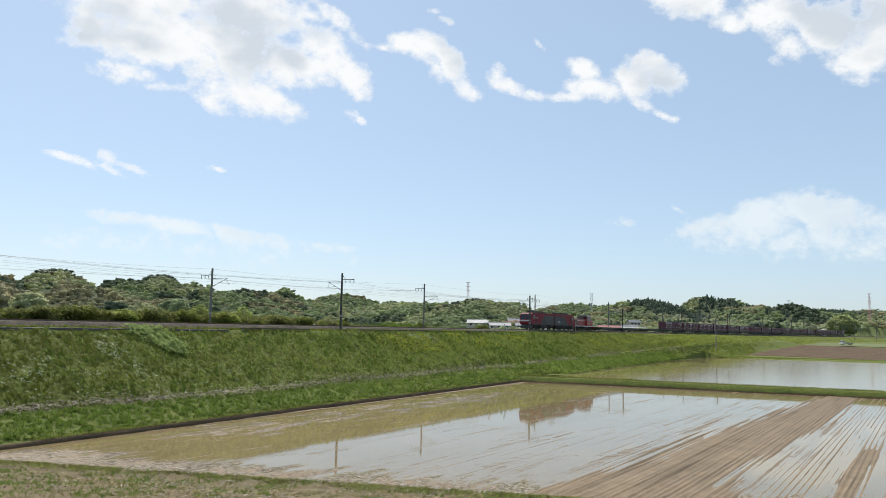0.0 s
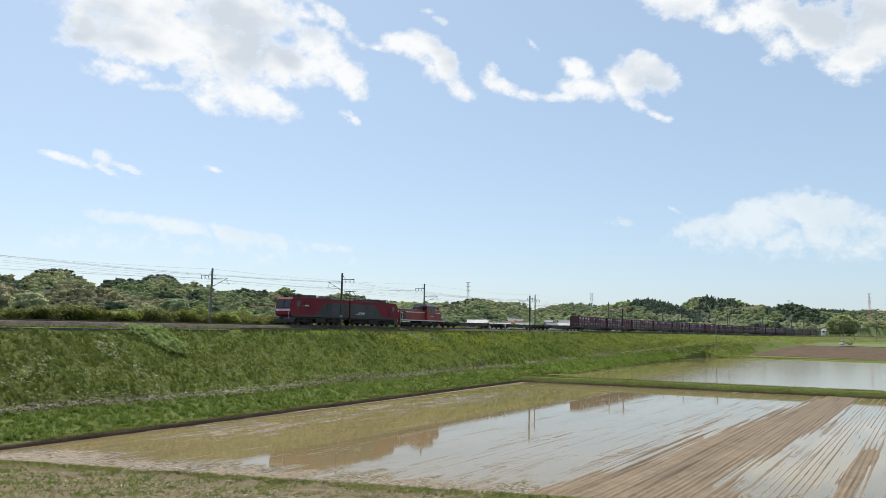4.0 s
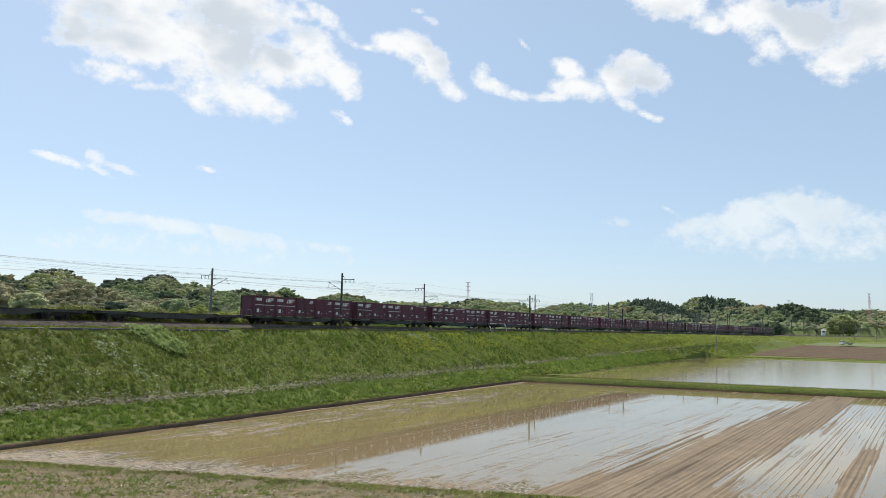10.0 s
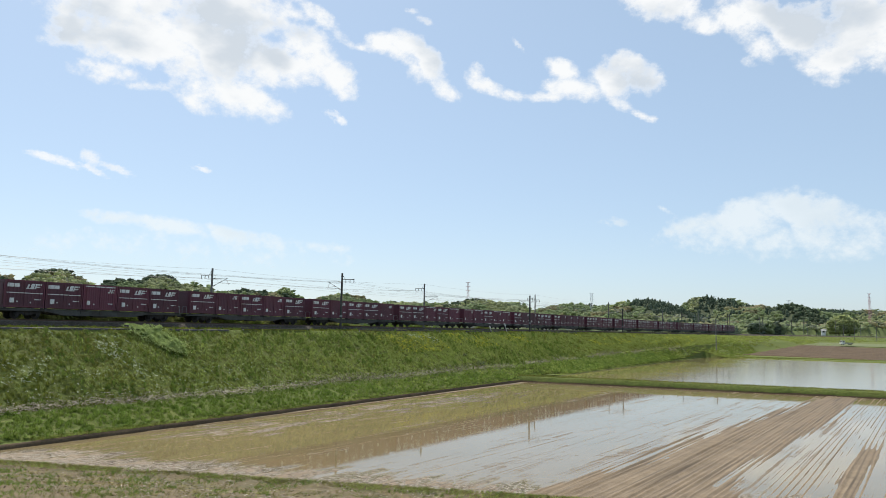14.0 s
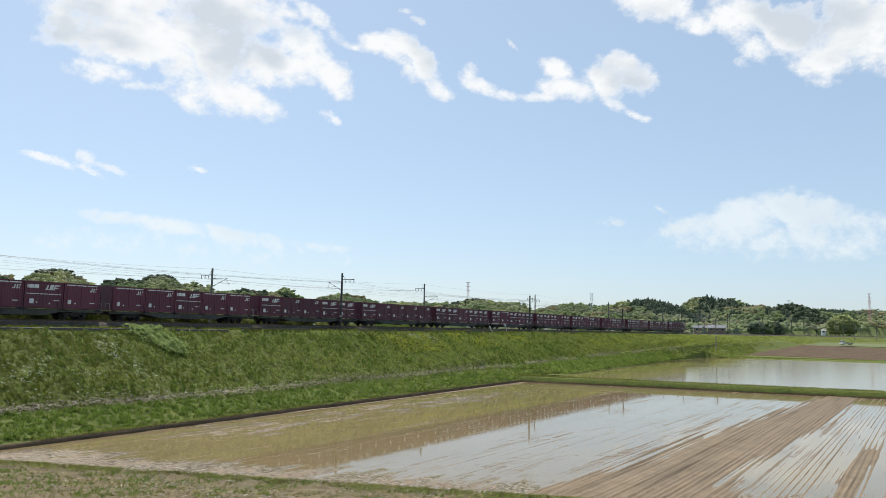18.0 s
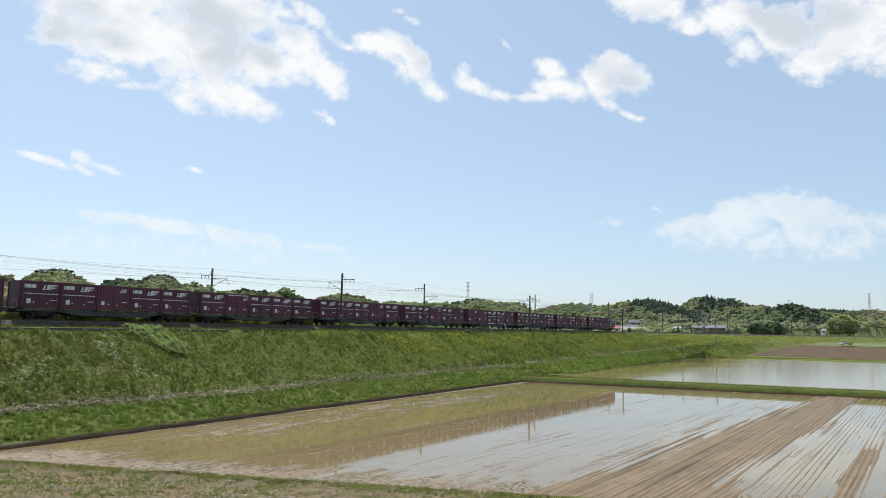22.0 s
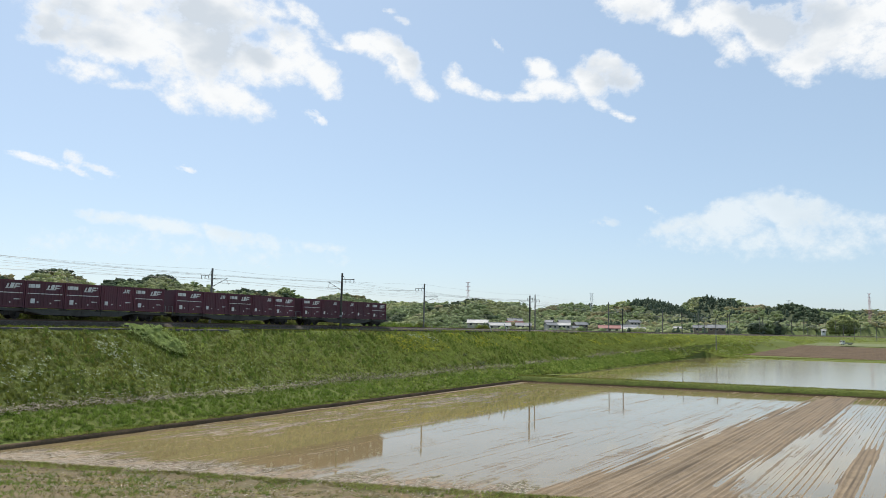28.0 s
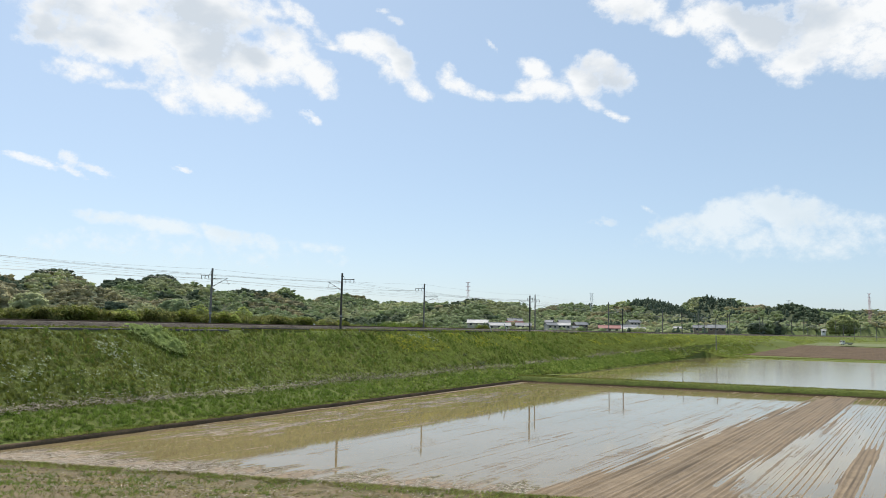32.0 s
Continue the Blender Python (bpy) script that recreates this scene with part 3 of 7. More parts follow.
make_near_bank()


def make_tilled():
    a = np.arange(132.5, 245, 1.0)
    b = np.arange(10.0, 220, 0.6)
    A, B = np.meshgrid(a, b, indexing="ij")
    A = A + 18 * step(-B, -70, -20)
    X, Y = field(A, B)
    Z = low_z(X, Y) + 0.2 + 0.09 * np.sin(B * 2 * math.pi / 1.8) + 0.05 * wave(A, B, 1.5, 3)
    Z[0], Z[-1], Z[:, 0] = Z[0] - 0.7, Z[-1] - 0.7, Z[:, 0] - 0.7
    tagged(sheet("tilled_field", X, Y, Z, TILLED), "brown tilled field in long ridges", "field", kind="structure")


make_tilled()


def make_sprouting():
    a = np.arange(262, 313, 3.0)
    b = np.arange(22.0, 240, 3.0)
    A, B = np.meshgrid(a, b, indexing="ij")
    X, Y = field(A, B)
    tagged(sheet("sprouting_field", X, Y, low_z(X, Y) + 0.2 + 0.05 * wave(A, B, 4, 3), SPROUT), "pale green field with young shoots", "field", kind="structure")


make_sprouting()


# ---- railway track ----
def sweep(name, prof, s, material, off=0.0, jag=0.0, smooth=True):
    """Sweeps an outline of (off, z) along the line."""
    prof = np.asarray(prof, float)
    S, J = np.meshgrid(s, np.arange(len(prof)), indexing="ij")
    O = prof[J, 0] + off
    X, Y, _ = line(S, O)
    Z = prof[J, 1] + (jag * wave(S, O * 4, 0.9, 5) if jag else 0)
    return sheet(name, X, Y, Z, material, smooth)


S_LINE = np.concatenate([np.arange(-480, 0, 12), np.arange(0, 260, 1.0), np.arange(260, 1100, 8)])
tagged(sweep("ballast_bed", [(-1.7, RAIL_Z - 0.72), (-0.75, RAIL_Z - 0.2), (3.1, RAIL_Z - 0.19), (7.1, RAIL_Z - 0.19), (8.6, RAIL_Z - 0.62)], S_LINE, BALLAST, jag=0.05), "brown stone ballast under two railway tracks", "ballast", kind="structure")
RAIL = [(-0.07, -0.16), (-0.03, -0.13), (-0.035, -0.03), (-0.035, 0), (0.035, 0), (0.035, -0.03), (0.03, -0.13), (0.07, -0.16)]
for mid in (TRACK_1, TRACK_2):
    for g in (-0.5335, 0.5335):
        tagged(sweep("rail", [(o, RAIL_Z + z) for o, z in RAIL], S_LINE[::2], RUST, off=mid + g), "rusty steel rail with a bright top", "rail", "running rails", "structure")


def make_sleepers():
    bm = bmesh.new()
    box(bm, -1.0, 1.0, -0.11, 0.11, -0.15, 0.0)
    bm.verts.index_update()
    bv = np.array([v.co[:] for v in bm.verts])
    bf = np.array([[v.index for v in f.verts] for f in bm.faces])
    bm.free()
    for mid in (TRACK_1, TRACK_2):
        s = np.arange(0, 330, 0.62)
        x, y, ph = line(s, mid)
        pos = np.stack([x, y, np.full_like(x, RAIL_Z - 0.165)], 1)
        tagged(scatter("sleepers", bv, bf, pos, np.ones((len(s), 3)), -ph, POLE_CONC), "concrete sleepers in the ballast", "sleepers", kind="stuff")


make_sleepers()


def make_stones():
    """Loose ballast stones on the shoulders and between the rails."""
    g = np.random.default_rng(63)
    n = 26000
    s = 2 + 170 * g.random(n) ** 1.6
    off = np.where(g.random(n) < 0.6, g.uniform(-1.75, 0.4, n), g.uniform(0.4, 7.2, n))
    x, y, _ = line(s, off)
    z = RAIL_Z - 0.2 - 0.52 * np.clip((-0.75 - off) / 0.95, 0, 1)
    v = np.array([(-0.5, -0.4, -0.3), (0.5, -0.45, -0.3), (0.45, 0.5, -0.3), (-0.4, 0.5, -0.3), (-0.2, -0.15, 0.45), (0.25, 0.1, 0.35)])
    f = np.array([(0, 1, 4), (1, 5, 4), (1, 2, 5), (2, 3, 5), (3, 4, 5), (3, 0, 4)])
    w = g.uniform(0.06, 0.15, n) * np.clip(np.hypot(x, y) / 110, 0.8, 1.6)
    tagged(scatter("ballast_stones", v, f, np.stack([x, y, z + 0.02], 1), np.stack([w, w, w * 0.8], 1), g.uniform(0, 6.28, n), STONE), "loose grey-brown ballast stones beside the rails", "ballast", kind="stuff")


STONE = mat("ballast_stone", (0.13, 0.115, 0.095), 0.95, c2=(0.08, 0.068, 0.055), scale=0.4, fine=7.0, bump=0, spread=0.3, island=True)
make_stones()
# low cable trough along the edge of the bank
tagged(sweep("cable_trough", [(-3.42, RAIL_Z - 0.95), (-3.42, RAIL_Z - 0.745), (-3.2, RAIL_Z - 0.725), (-3.2, RAIL_Z - 0.95)], np.arange(-30, 60, 1.5), DARK_STEEL, smooth=False), "dark cable trough along the edge of the bank", "cable trough", kind="structure")


# ---- the train: each vehicle faces +x, its left side (+y) to the camera, z = 0 on the rail ----
MOVES = []          # (thing, distance behind the first loaded wagon's front coupler)
S_REF, SPEED, SLOWING, BRAKED = 242.9, 17.897, 0.0066, 0.04


def empty_at(name):
    return new(name)


def wheelset_parts(parent, x, r=0.43):
    for y in (-0.55, 0.55):
        bm = bmesh.new()
        rod(bm, (x, y - 0.06, r), (x, y + 0.06, r), r, seg=20)
        rod(bm, (x, y - 0.09, r), (x, y + 0.09, r), r * 0.45, seg=12)
        part("wheel", bm, WAGON_DARK, parent)


def bogie(vehicle, x, base=1.9, r=0.43, side=0.95):
    bm = bmesh.new()
    for sgn in (-1, 1):
        y = side * sgn
        prism(bm, [(x - base / 2 - 0.3, 0.47), (x - base / 2 - 0.3, 0.62), (x - 0.5, 0.7), (x + 0.5, 0.7), (x + base / 2 + 0.3, 0.62), (x + base / 2 + 0.3, 0.47), (x + 0.5, 0.5), (x + 0.35, 0.34), (x - 0.35, 0.34), (x - 0.5, 0.5)], y - 0.06, y + 0.06)
        for dx in (-base / 2, base / 2):
            box(bm, x + dx - 0.17, x + dx + 0.17, y - 0.13, y + 0.13, r - 0.16, r + 0.2, 0.02)
        for dx in (-0.2, 0.2):
            rod(bm, (x + dx, y, 0.34), (x + dx, y, 0.66), 0.1, seg=10)
    box(bm, x - 0.25, x + 0.25, -side, side, 0.5, 0.78)
    b = part("bogie", bm, WAGON_DARK, vehicle)
    for dx in (-base / 2, base / 2):
        wheelset_parts(b, x + dx, r)
    return b


def coupler(vehicle, x, way):
    bm = bmesh.new()
    box(bm, min(x, x - way * 0.55), max(x, x - way * 0.55), -0.1, 0.1, 0.78, 1.0, 0.02)
    box(bm, x - 0.14, x + 0.14, -0.17, 0.17, 0.72, 1.06, 0.03)
    part("coupler", bm, WAGON_DARK, vehicle)


def rail_hoop(vehicle, pts, r=0.018, material=None, name="handrail"):
    bm = bmesh.new()
    for a, b in zip(pts[:-1], pts[1:]):
        rod(bm, a, b, r, seg=6)
    return part(name, bm, material or WHITE_P, vehicle)


def flat_wagon(length):
    """Container flat wagon: deep side sills, cross members, corner locks, two bogies."""
    w = empty_at("flat_wagon")
    h = length / 2 - 0.35
    for sgn in (-1, 1):
        bm = bmesh.new()
        y = 1.18 * sgn
        prism(bm, [(-h, 0.98), (h, 0.98), (h, 0.74), (h - 4.4, 0.74), (h - 6.0, 0.42), (-h + 6.0, 0.42), (-h + 4.4, 0.74), (-h, 0.74)], y - 0.05, y + 0.05)
        box(bm, -h, h, y - 0.09, y + 0.09, 0.93, 0.99)
        for i in range(-4, 5):
            box(bm, i * 2.0 - 0.04, i * 2.0 + 0.04, y + (0.05 if sgn > 0 else -0.1), y + (0.1 if sgn > 0 else -0.05), 0.6 if abs(i) < 2 else 0.76, 0.95)
        part("side_sill", bm, WAGON_GREY, w, "weathered grey fish-bellied side sill")
    bm = bmesh.new()
    box(bm, -h, h, -0.28, 0.28, 0.6, 0.95)
    for i in range(-7, 8):
        box(bm, i * h / 7.3 - 0.1, i * h / 7.3 + 0.1, -1.15, 1.15, 0.72, 0.93)
    part("frame", bm, WAGON_DARK, w)
    for x0, x1 in ((-h, -h + 1.6), (h - 1.6, h)):
        bm = bmesh.new()
        box(bm, x0, x1, -1.13, 1.13, 0.935, 0.97)
        part("end_platform", bm, WAGON_GREY, w)
    lock = None
    for i in range(5):
        for dx in (-1.7, 1.7):
            x = (i - 2) * 3.78 + dx
            for y in (-1.12, 1.12):
                if lock is None:
                    bm = bmesh.new()
                    box(bm, -0.11, 0.11, -0.09, 0.09, 0.985, 1.05, 0.015)
                    prism(bm, [(-0.42, 0.99), (-0.3, 0.86), (0.3, 0.86), (0.42, 0.99)], 0.08, 0.16)
                    lock = part("container_lock", bm, WAGON_DARK, w)
                    lock.location = (x, y, 0)
                else:
                    again("container_lock", lock, w, Matrix.Translation((x, y, 0)))
    for x in (-h + 2.75, h - 2.75):
        bogie(w, x)
    for way in (-1, 1):
        coupler(w, way * (length / 2 - 0.05), way)
        x = way * (h - 0.12)
        rail_hoop(w, [(x, 1.1, 0.95), (x, 1.1, 1.75), (x, 0.35, 1.75), (x, 0.35, 0.95)], material=STEEL)
    bm = bmesh.new()
    box(bm, -1.0, 0.6, 0.5, 1.05, 0.3, 0.62, 0.03)
    rod(bm, (1.2, 0.8, 0.55), (2.6, 0.8, 0.55), 0.2, seg=12)
    part("brake_gear", bm, WAGON_DARK, w)
    bm = bmesh.new()
    rod(bm, (h - 4.3, 1.24, 0.8), (h - 4.3, 1.3, 0.8), 0.16, seg=16)
    part("brake_wheel", bm, WAGON_GREY, w)
    return w


def container(style):
    """Twelve-foot freight container, 3.715 x 2.45 x 2.5 m, ribbed sides, double doors and stencilled marks."""
    c = empty_at("freight_container")
    L, W, H = 3.715, 2.45, 2.5
    x0, x1, y1 = -L / 2, L / 2, W / 2
    body = MAROON if style != 2 else MAROON2
    bm = bmesh.new()
    box(bm, x0 + 0.06, x1 - 0.06, -y1 + 0.062, y1 - 0.062, 0.12, H - 0.04)
    part("body", bm, body, c)
    bm = bmesh.new()
    for x in (x0, x1 - 0.12):
        for y in (-y1, y1 - 0.12):
            box(bm, x, x + 0.12, y, y + 0.12, 0.0, H, 0.015)
    for z in (0.02, H - 0.12):
        for y in (-y1, y1 - 0.1):
            box(bm, x0 + 0.1, x1 - 0.1, y + 0.005, y + 0.095, z, z + 0.12)
        for x in (x0, x1 - 0.1):
            box(bm, x + 0.005, x + 0.095, -y1 + 0.1, y1 - 0.1, z, z + 0.12)
    part("corner_frame", bm, body, c)
    for sgn in (-1, 1):
        bm = bmesh.new()
        y = sgn * (y1 - 0.05)
        n = 11 if style == 0 else 15
        pts = [(x0 + 0.13, y - sgn * 0.02)]
        for i in range(n):
            x = x0 + 0.2 + (L - 0.4) * i / (n - 1)
            pts += [(x - 0.07, y), (x - 0.045, y + sgn * 0.013), (x + 0.045, y + sgn * 0.013), (x + 0.07, y)]
        pts.append((x1 - 0.13, y - sgn * 0.02))
        prism(bm, pts, 0.15, H - 0.13, "z")
        part("ribbed_side", bm, body, c)
        for x in (-0.02, -1.45, 1.42):
            bm = bmesh.new()
            rod(bm, (x + 0.08, y + sgn * 0.045, 0.2), (x + 0.08, y + sgn * 0.045, H - 0.2), 0.02, seg=6)
            part("door_bar", bm, body, c)
    bm = bmesh.new()
    box(bm, x1 - 0.052, x1 - 0.02, -0.9, 0.9, 0.3, H - 0.25)
    part("end_panel", bm, body, c)
    for sgn in (-1, 1):
        y = sgn * (y1 - 0.034)

        def marks(name, shapes, label):
            for xa, xb, za, zb, sk in shapes if sgn > 0 else ():
                m = bmesh.new()
                prism(m, [(-xa * sgn, za), (-xb * sgn, za), (-(xb + sk) * sgn, zb), (-(xa + sk) * sgn, zb)], min(y, y + sgn * 0.008), max(y, y + sgn * 0.008))
                part(name, m, WHITE_P, c, label)

        if style == 0:
            marks("white_panel", [(-1.62, -1.02, 1.86, 2.2, 0), (-0.98, -0.55, 1.86, 2.2, 0)], "white lettered panel with unreadable rows")
            marks("emblem_stroke", [(0.05, 0.5, 1.72, 1.8, 0.05), (0.12, 0.28, 1.8, 2.16, 0.14), (0.42, 0.75, 1.72, 2.22, 0.16), (0.82, 0.95, 1.72, 2.22, 0.16), (1.02, 1.5, 2.08, 2.22, 0.04), (1.0, 1.4, 1.86, 1.98, 0.04)], "white slanted company emblem")
            marks("band", [(-1.66, -0.5, 1.3, 1.37, 0), (-0.44, 0.4, 1.3, 1.37, 0), (0.46, 1.64, 1.3, 1.37, 0)], "white band across the side")
            marks("data_plate", [(-1.35, -0.95, 0.42, 0.86, 0), (-0.75, -0.6, 0.5, 0.6, 0), (0.9, 1.5, 0.72, 0.8, 0), (0.5, 0.62, 0.4, 0.52, 0)], "white stencilled data marks")
        elif style == 1:
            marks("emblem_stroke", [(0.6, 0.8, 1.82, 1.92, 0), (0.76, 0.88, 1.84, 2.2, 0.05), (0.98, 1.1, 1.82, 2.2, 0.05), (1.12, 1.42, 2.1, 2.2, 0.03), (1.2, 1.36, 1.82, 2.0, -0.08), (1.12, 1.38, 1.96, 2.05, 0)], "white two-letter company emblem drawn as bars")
            marks("data_plate", [(-1.4, -1.05, 0.5, 0.88, 0), (-0.7, -0.5, 0.55, 0.62, 0), (0.3, 0.45, 0.5, 0.58, 0), (0.95, 1.5, 0.82, 0.9, 0)], "white stencilled data marks")
        else:
            marks("top_stripe", [(-1.6, -0.65, 2.26, 2.36, 0), (-0.55, 0.45, 2.26, 2.36, 0), (0.55, 1.6, 2.26, 2.36, 0)], "row of white bars under the top edge")
            marks("emblem_stroke", [(0.8, 1.0, 1.72, 1.84, 0), (0.94, 1.05, 1.74, 2.1, 0.05), (1.15, 1.27, 1.72, 2.1, 0.05), (1.28, 1.55, 2.0, 2.1, 0.02), (1.36, 1.5, 1.72, 1.9, -0.06)], "white two-letter company emblem drawn as bars")
            marks("data_plate", [(-1.42, -1.08, 0.48, 0.88, 0), (-0.75, -0.6, 0.5, 0.6, 0), (0.85, 1.4, 0.6, 0.68, 0)], "white stencilled data marks")
    return c


def louvre(vehicle, x0, x1, z0, z1, y, material):
    bm = bmesh.new()
    s = 1 if y > 0 else -1
    box(bm, x0, x1, min(y, y + s * 0.012), max(y, y + s * 0.012), z0, z1)
    n = int((z1 - z0) / 0.09)
    for i in range(n):
        z = z0 + 0.04 + i * (z1 - z0 - 0.06) / n
        prism(bm, [(y + s * 0.012, z), (y + s * 0.035, z), (y + s * 0.012, z + 0.05)], x0 + 0.03, x1 - 0.03, "x")
    part("louvre", bm, material, vehicle, "dark slatted louvre")


def pantograph(vehicle, x, raised):
    p = bmesh.new()
    for y in (-0.55, 0.55):
        box(p, x - 0.9, x + 0.9, y - 0.04, y + 0.04, 3.93, 3.99)
        for dx in (-0.75, 0.75):
            rod(p, (x + dx, y, 3.72), (x + dx, y, 3.95), 0.07, seg=8)
    if raised:
        for y in (-0.5, 0.5):
            for way in (-1, 1):
                rod(p, (x + way * 0.2, y, 3.97), (x + way * 0.85, y * 0.9, 4.5), 0.045, seg=6)
                rod(p, (x + way * 0.85, y * 0.9, 4.5), (x + way * 0.25, y * 0.7, 5.06), 0.04, seg=6)
        box(p, x - 0.35, x - 0.25, -0.85, 0.85, 5.06, 5.12)
        box(p, x + 0.25, x + 0.35, -0.85, 0.85, 5.06, 5.12)
    else:
        for y in (-0.5, 0.5):
            rod(p, (x - 1.1, y, 4.06), (x + 1.1, y, 4.1), 0.03, seg=6)
        box(p, x - 0.35, x - 0.25, -0.85, 0.85, 4.12, 4.18)
        box(p, x + 0.25, x + 0.35, -0.85, 0.85, 4.12, 4.18)
    part("pantograph", p, DARK_STEEL, vehicle, "raised current collector" if raised else "folded current collector")


def electric_loco():
    """Two permanently coupled halves, red with a grey band, 25 m over couplers."""
    e = empty_at("electric_locomotive")
    W, TOP, BOT = 1.4, 3.62, 1.08
    for way in (1, -1):
        def fx(v):
            return way * v

        # half body: gangway end at 0.12, cab nose at 12.1
        bm = bmesh.new()
        side = [(fx(0.14), BOT), (fx(11.75), BOT), (fx(12.1), 1.35), (fx(12.08), 2.15), (fx(11.82), 3.35), (fx(11.55), TOP), (fx(0.14), TOP)]
        prism(bm, side, -W, W)
        bmesh.ops.bevel(bm, geom=[q for q in bm.edges if abs(abs(q.verts[0].co.y) - W) < 1e-4 and abs(q.verts[0].co.y - q.verts[1].co.y) < 1e-4 and min(q.verts[0].co.z, q.verts[1].co.z) > 3.3], offset=0.12, segments=2, affect="EDGES")
        body = part("body", bm, LOCO_RED, e, "glossy red body half")
        for sgn in (1, -1):
            y = sgn * (W + 0.004)
            bm = bmesh.new()
            prism(bm, [(fx(0.16), 1.3), (fx(7.3 if way > 0 else 8.1), 1.3), (fx(5.4 if way > 0 else 5.9), 3.15), (fx(0.16), 3.15)], min(y, y - sgn * 0.003), max(y, y + sgn * 0.002))
            part("grey_panel", bm, LOCO_GREY, body, "grey panel with a slanting end")
            bm = bmesh.new()
            box(bm, min(fx(0.16), fx(11.78)), max(fx(0.16), fx(11.78)), min(y, y + sgn * 0.006), max(y, y + sgn * 0.006), 1.1, 1.3)
            part("skirt_band", bm, LOCO_GREY, body)
            for a, b in (((0.4, 1.25), (4.1, 4.95)) if way > 0 else ((3.8, 4.65), (4.8, 5.65))):
                louvre(body, min(fx(a), fx(b)), max(fx(a), fx(b)), 2.05, 3.2, y, DARK_STEEL)
            bm = bmesh.new()
            box(bm, min(fx(10.35), fx(11.1)), max(fx(10.35), fx(11.1)), min(y, y + sgn * 0.01), max(y, y + sgn * 0.01), 2.4, 3.1)
            part("cab_window", bm, GLASS, body)
            for xa in (9.55, 10.2):
                bm = bmesh.new()
                box(bm, min(fx(xa), fx(xa + 0.05)), max(fx(xa), fx(xa + 0.05)), min(y, y + sgn * 0.05), max(y, y + sgn * 0.05), 1.7, 3.0)
                part("handrail", bm, DARK_STEEL, body)
            bm = bmesh.new()
            if way > 0:
                for i in range(8):
                    box(bm, 8.75 + i * 0.13, 8.84 + i * 0.13, min(y, y + sgn * 0.01), max(y, y + sgn * 0.01), 2.5, 2.66)
                part("number_bars", bm, WHITE_P, body, "pale bars in place of a number")
            else:
                for i in range(7):
                    z = 1.75 + 0.05 * i
                    box(bm, -2.6 + 0.08 * abs(i - 3), -1.9 - 0.06 * i, min(y, y + sgn * 0.01), max(y, y + sgn * 0.01), z, z + 0.025)
                box(bm, -3.6, -1.4, min(y, y + sgn * 0.01), max(y, y + sgn * 0.01), 1.62, 1.68)
                for i in range(5):
                    box(bm, -3.5 + i * 0.2, -3.38 + i * 0.2, min(y, y + sgn * 0.01), max(y, y + sgn * 0.01), 1.75, 2.0)
                part("emblem", bm, WHITE_P, body, "white emblem drawn as plain bars")
        # front windows and lamps
        bm = bmesh.new()
        for ya, yb in ((0.08, 1.18), (-1.18, -0.08)):
            v = [bm.verts.new((fx(xx), yy, zz)) for xx, yy, zz in ((12.095, ya, 2.25), (12.095, yb, 2.25), (11.875, yb, 3.25), (11.875, ya, 3.25))]
            w = [bm.verts.new((fx(xx), yy, zz)) for xx, yy, zz in ((11.98, ya, 2.25), (11.98, yb, 2.25), (11.76, yb, 3.25), (11.76, ya, 3.25))]
            bm.faces.new(v), bm.faces.new(w[::-1])
            for i in range(4):
                bm.faces.new((v[i], w[i], w[(i + 1) % 4], v[(i + 1) % 4]))
        part("windscreen", bm, GLASS, body)
        bm = bmesh.new()
        box(bm, min(fx(12.06), fx(12.13)), max(fx(12.06), fx(12.13)), -1.25, 1.25, 1.78, 2.08)
        part("light_band", bm, WHITE_P, body, "pale band across the nose")
        for yy in (-0.95, 0.95):
            bm = bmesh.new()
            rod(bm, (fx(12.05), yy, 1.93), (fx(12.19), yy, 1.93), 0.14, seg=14)
            part("headlight", bm, LAMPG, body)
        # roof gear
        bm = bmesh.new()
        box(bm, min(fx(0.3), fx(10.2)), max(fx(0.3), fx(10.2)), -0.95, 0.95, TOP, TOP + 0.1, 0.03)
        for a, b, h in ((6.6, 8.0, 0.48), (8.3, 9.6, 0.4), (3.4, 4.6, 0.35)):
            box(bm, min(fx(a), fx(b)), max(fx(a), fx(b)), -0.8, 0.8, TOP + 0.08, TOP + h, 0.04)
        part("roof_cover", bm, DARK_STEEL, body, "dark roof equipment covers")
        if way < 0:
            for a in (-9.9, -8.2):
                bm = bmesh.new()
                prism(bm, [(a, TOP + 0.42), (a + 1.35, TOP + 0.42), (a + 1.3, TOP + 0.5), (a + 0.05, TOP + 0.5)], -0.85, 0.95)
                part("roof_hatch", bm, ROOF_M, body, "pale metal roof hatch")
        bm = bmesh.new()
        for i in range(9):
            x = fx(2.2 + i * 0.95)
            for yy in (-0.5, 0.4):
                rod(bm, (x, yy, TOP), (x, yy, TOP + 0.42), 0.05, seg=6)
        rod(bm, (fx(1.2), 0.4, TOP + 0.44), (fx(10), 0.4, TOP + 0.44), 0.03, seg=6)
        rod(bm, (fx(1.2), -0.5, TOP + 0.44), (fx(10), -0.5, TOP + 0.44), 0.03, seg=6)
        part("bus_bar", bm, DARK_STEEL, body)
        pantograph(e, fx(1.6) if way < 0 else 9.8, way < 0)
        for x in (fx(3.0), fx(9.1)):
            bogie(e, x, 2.5, 0.56, 1.05)
        bm = bmesh.new()
        for a, b in ((4.9, 7.0),):
            box(bm, min(fx(a), fx(b)), max(fx(a), fx(b)), -1.25, 1.25, 0.3, 1.08, 0.05)
        part("equipment_box", bm, WAGON_DARK, e)
        bm = bmesh.new()
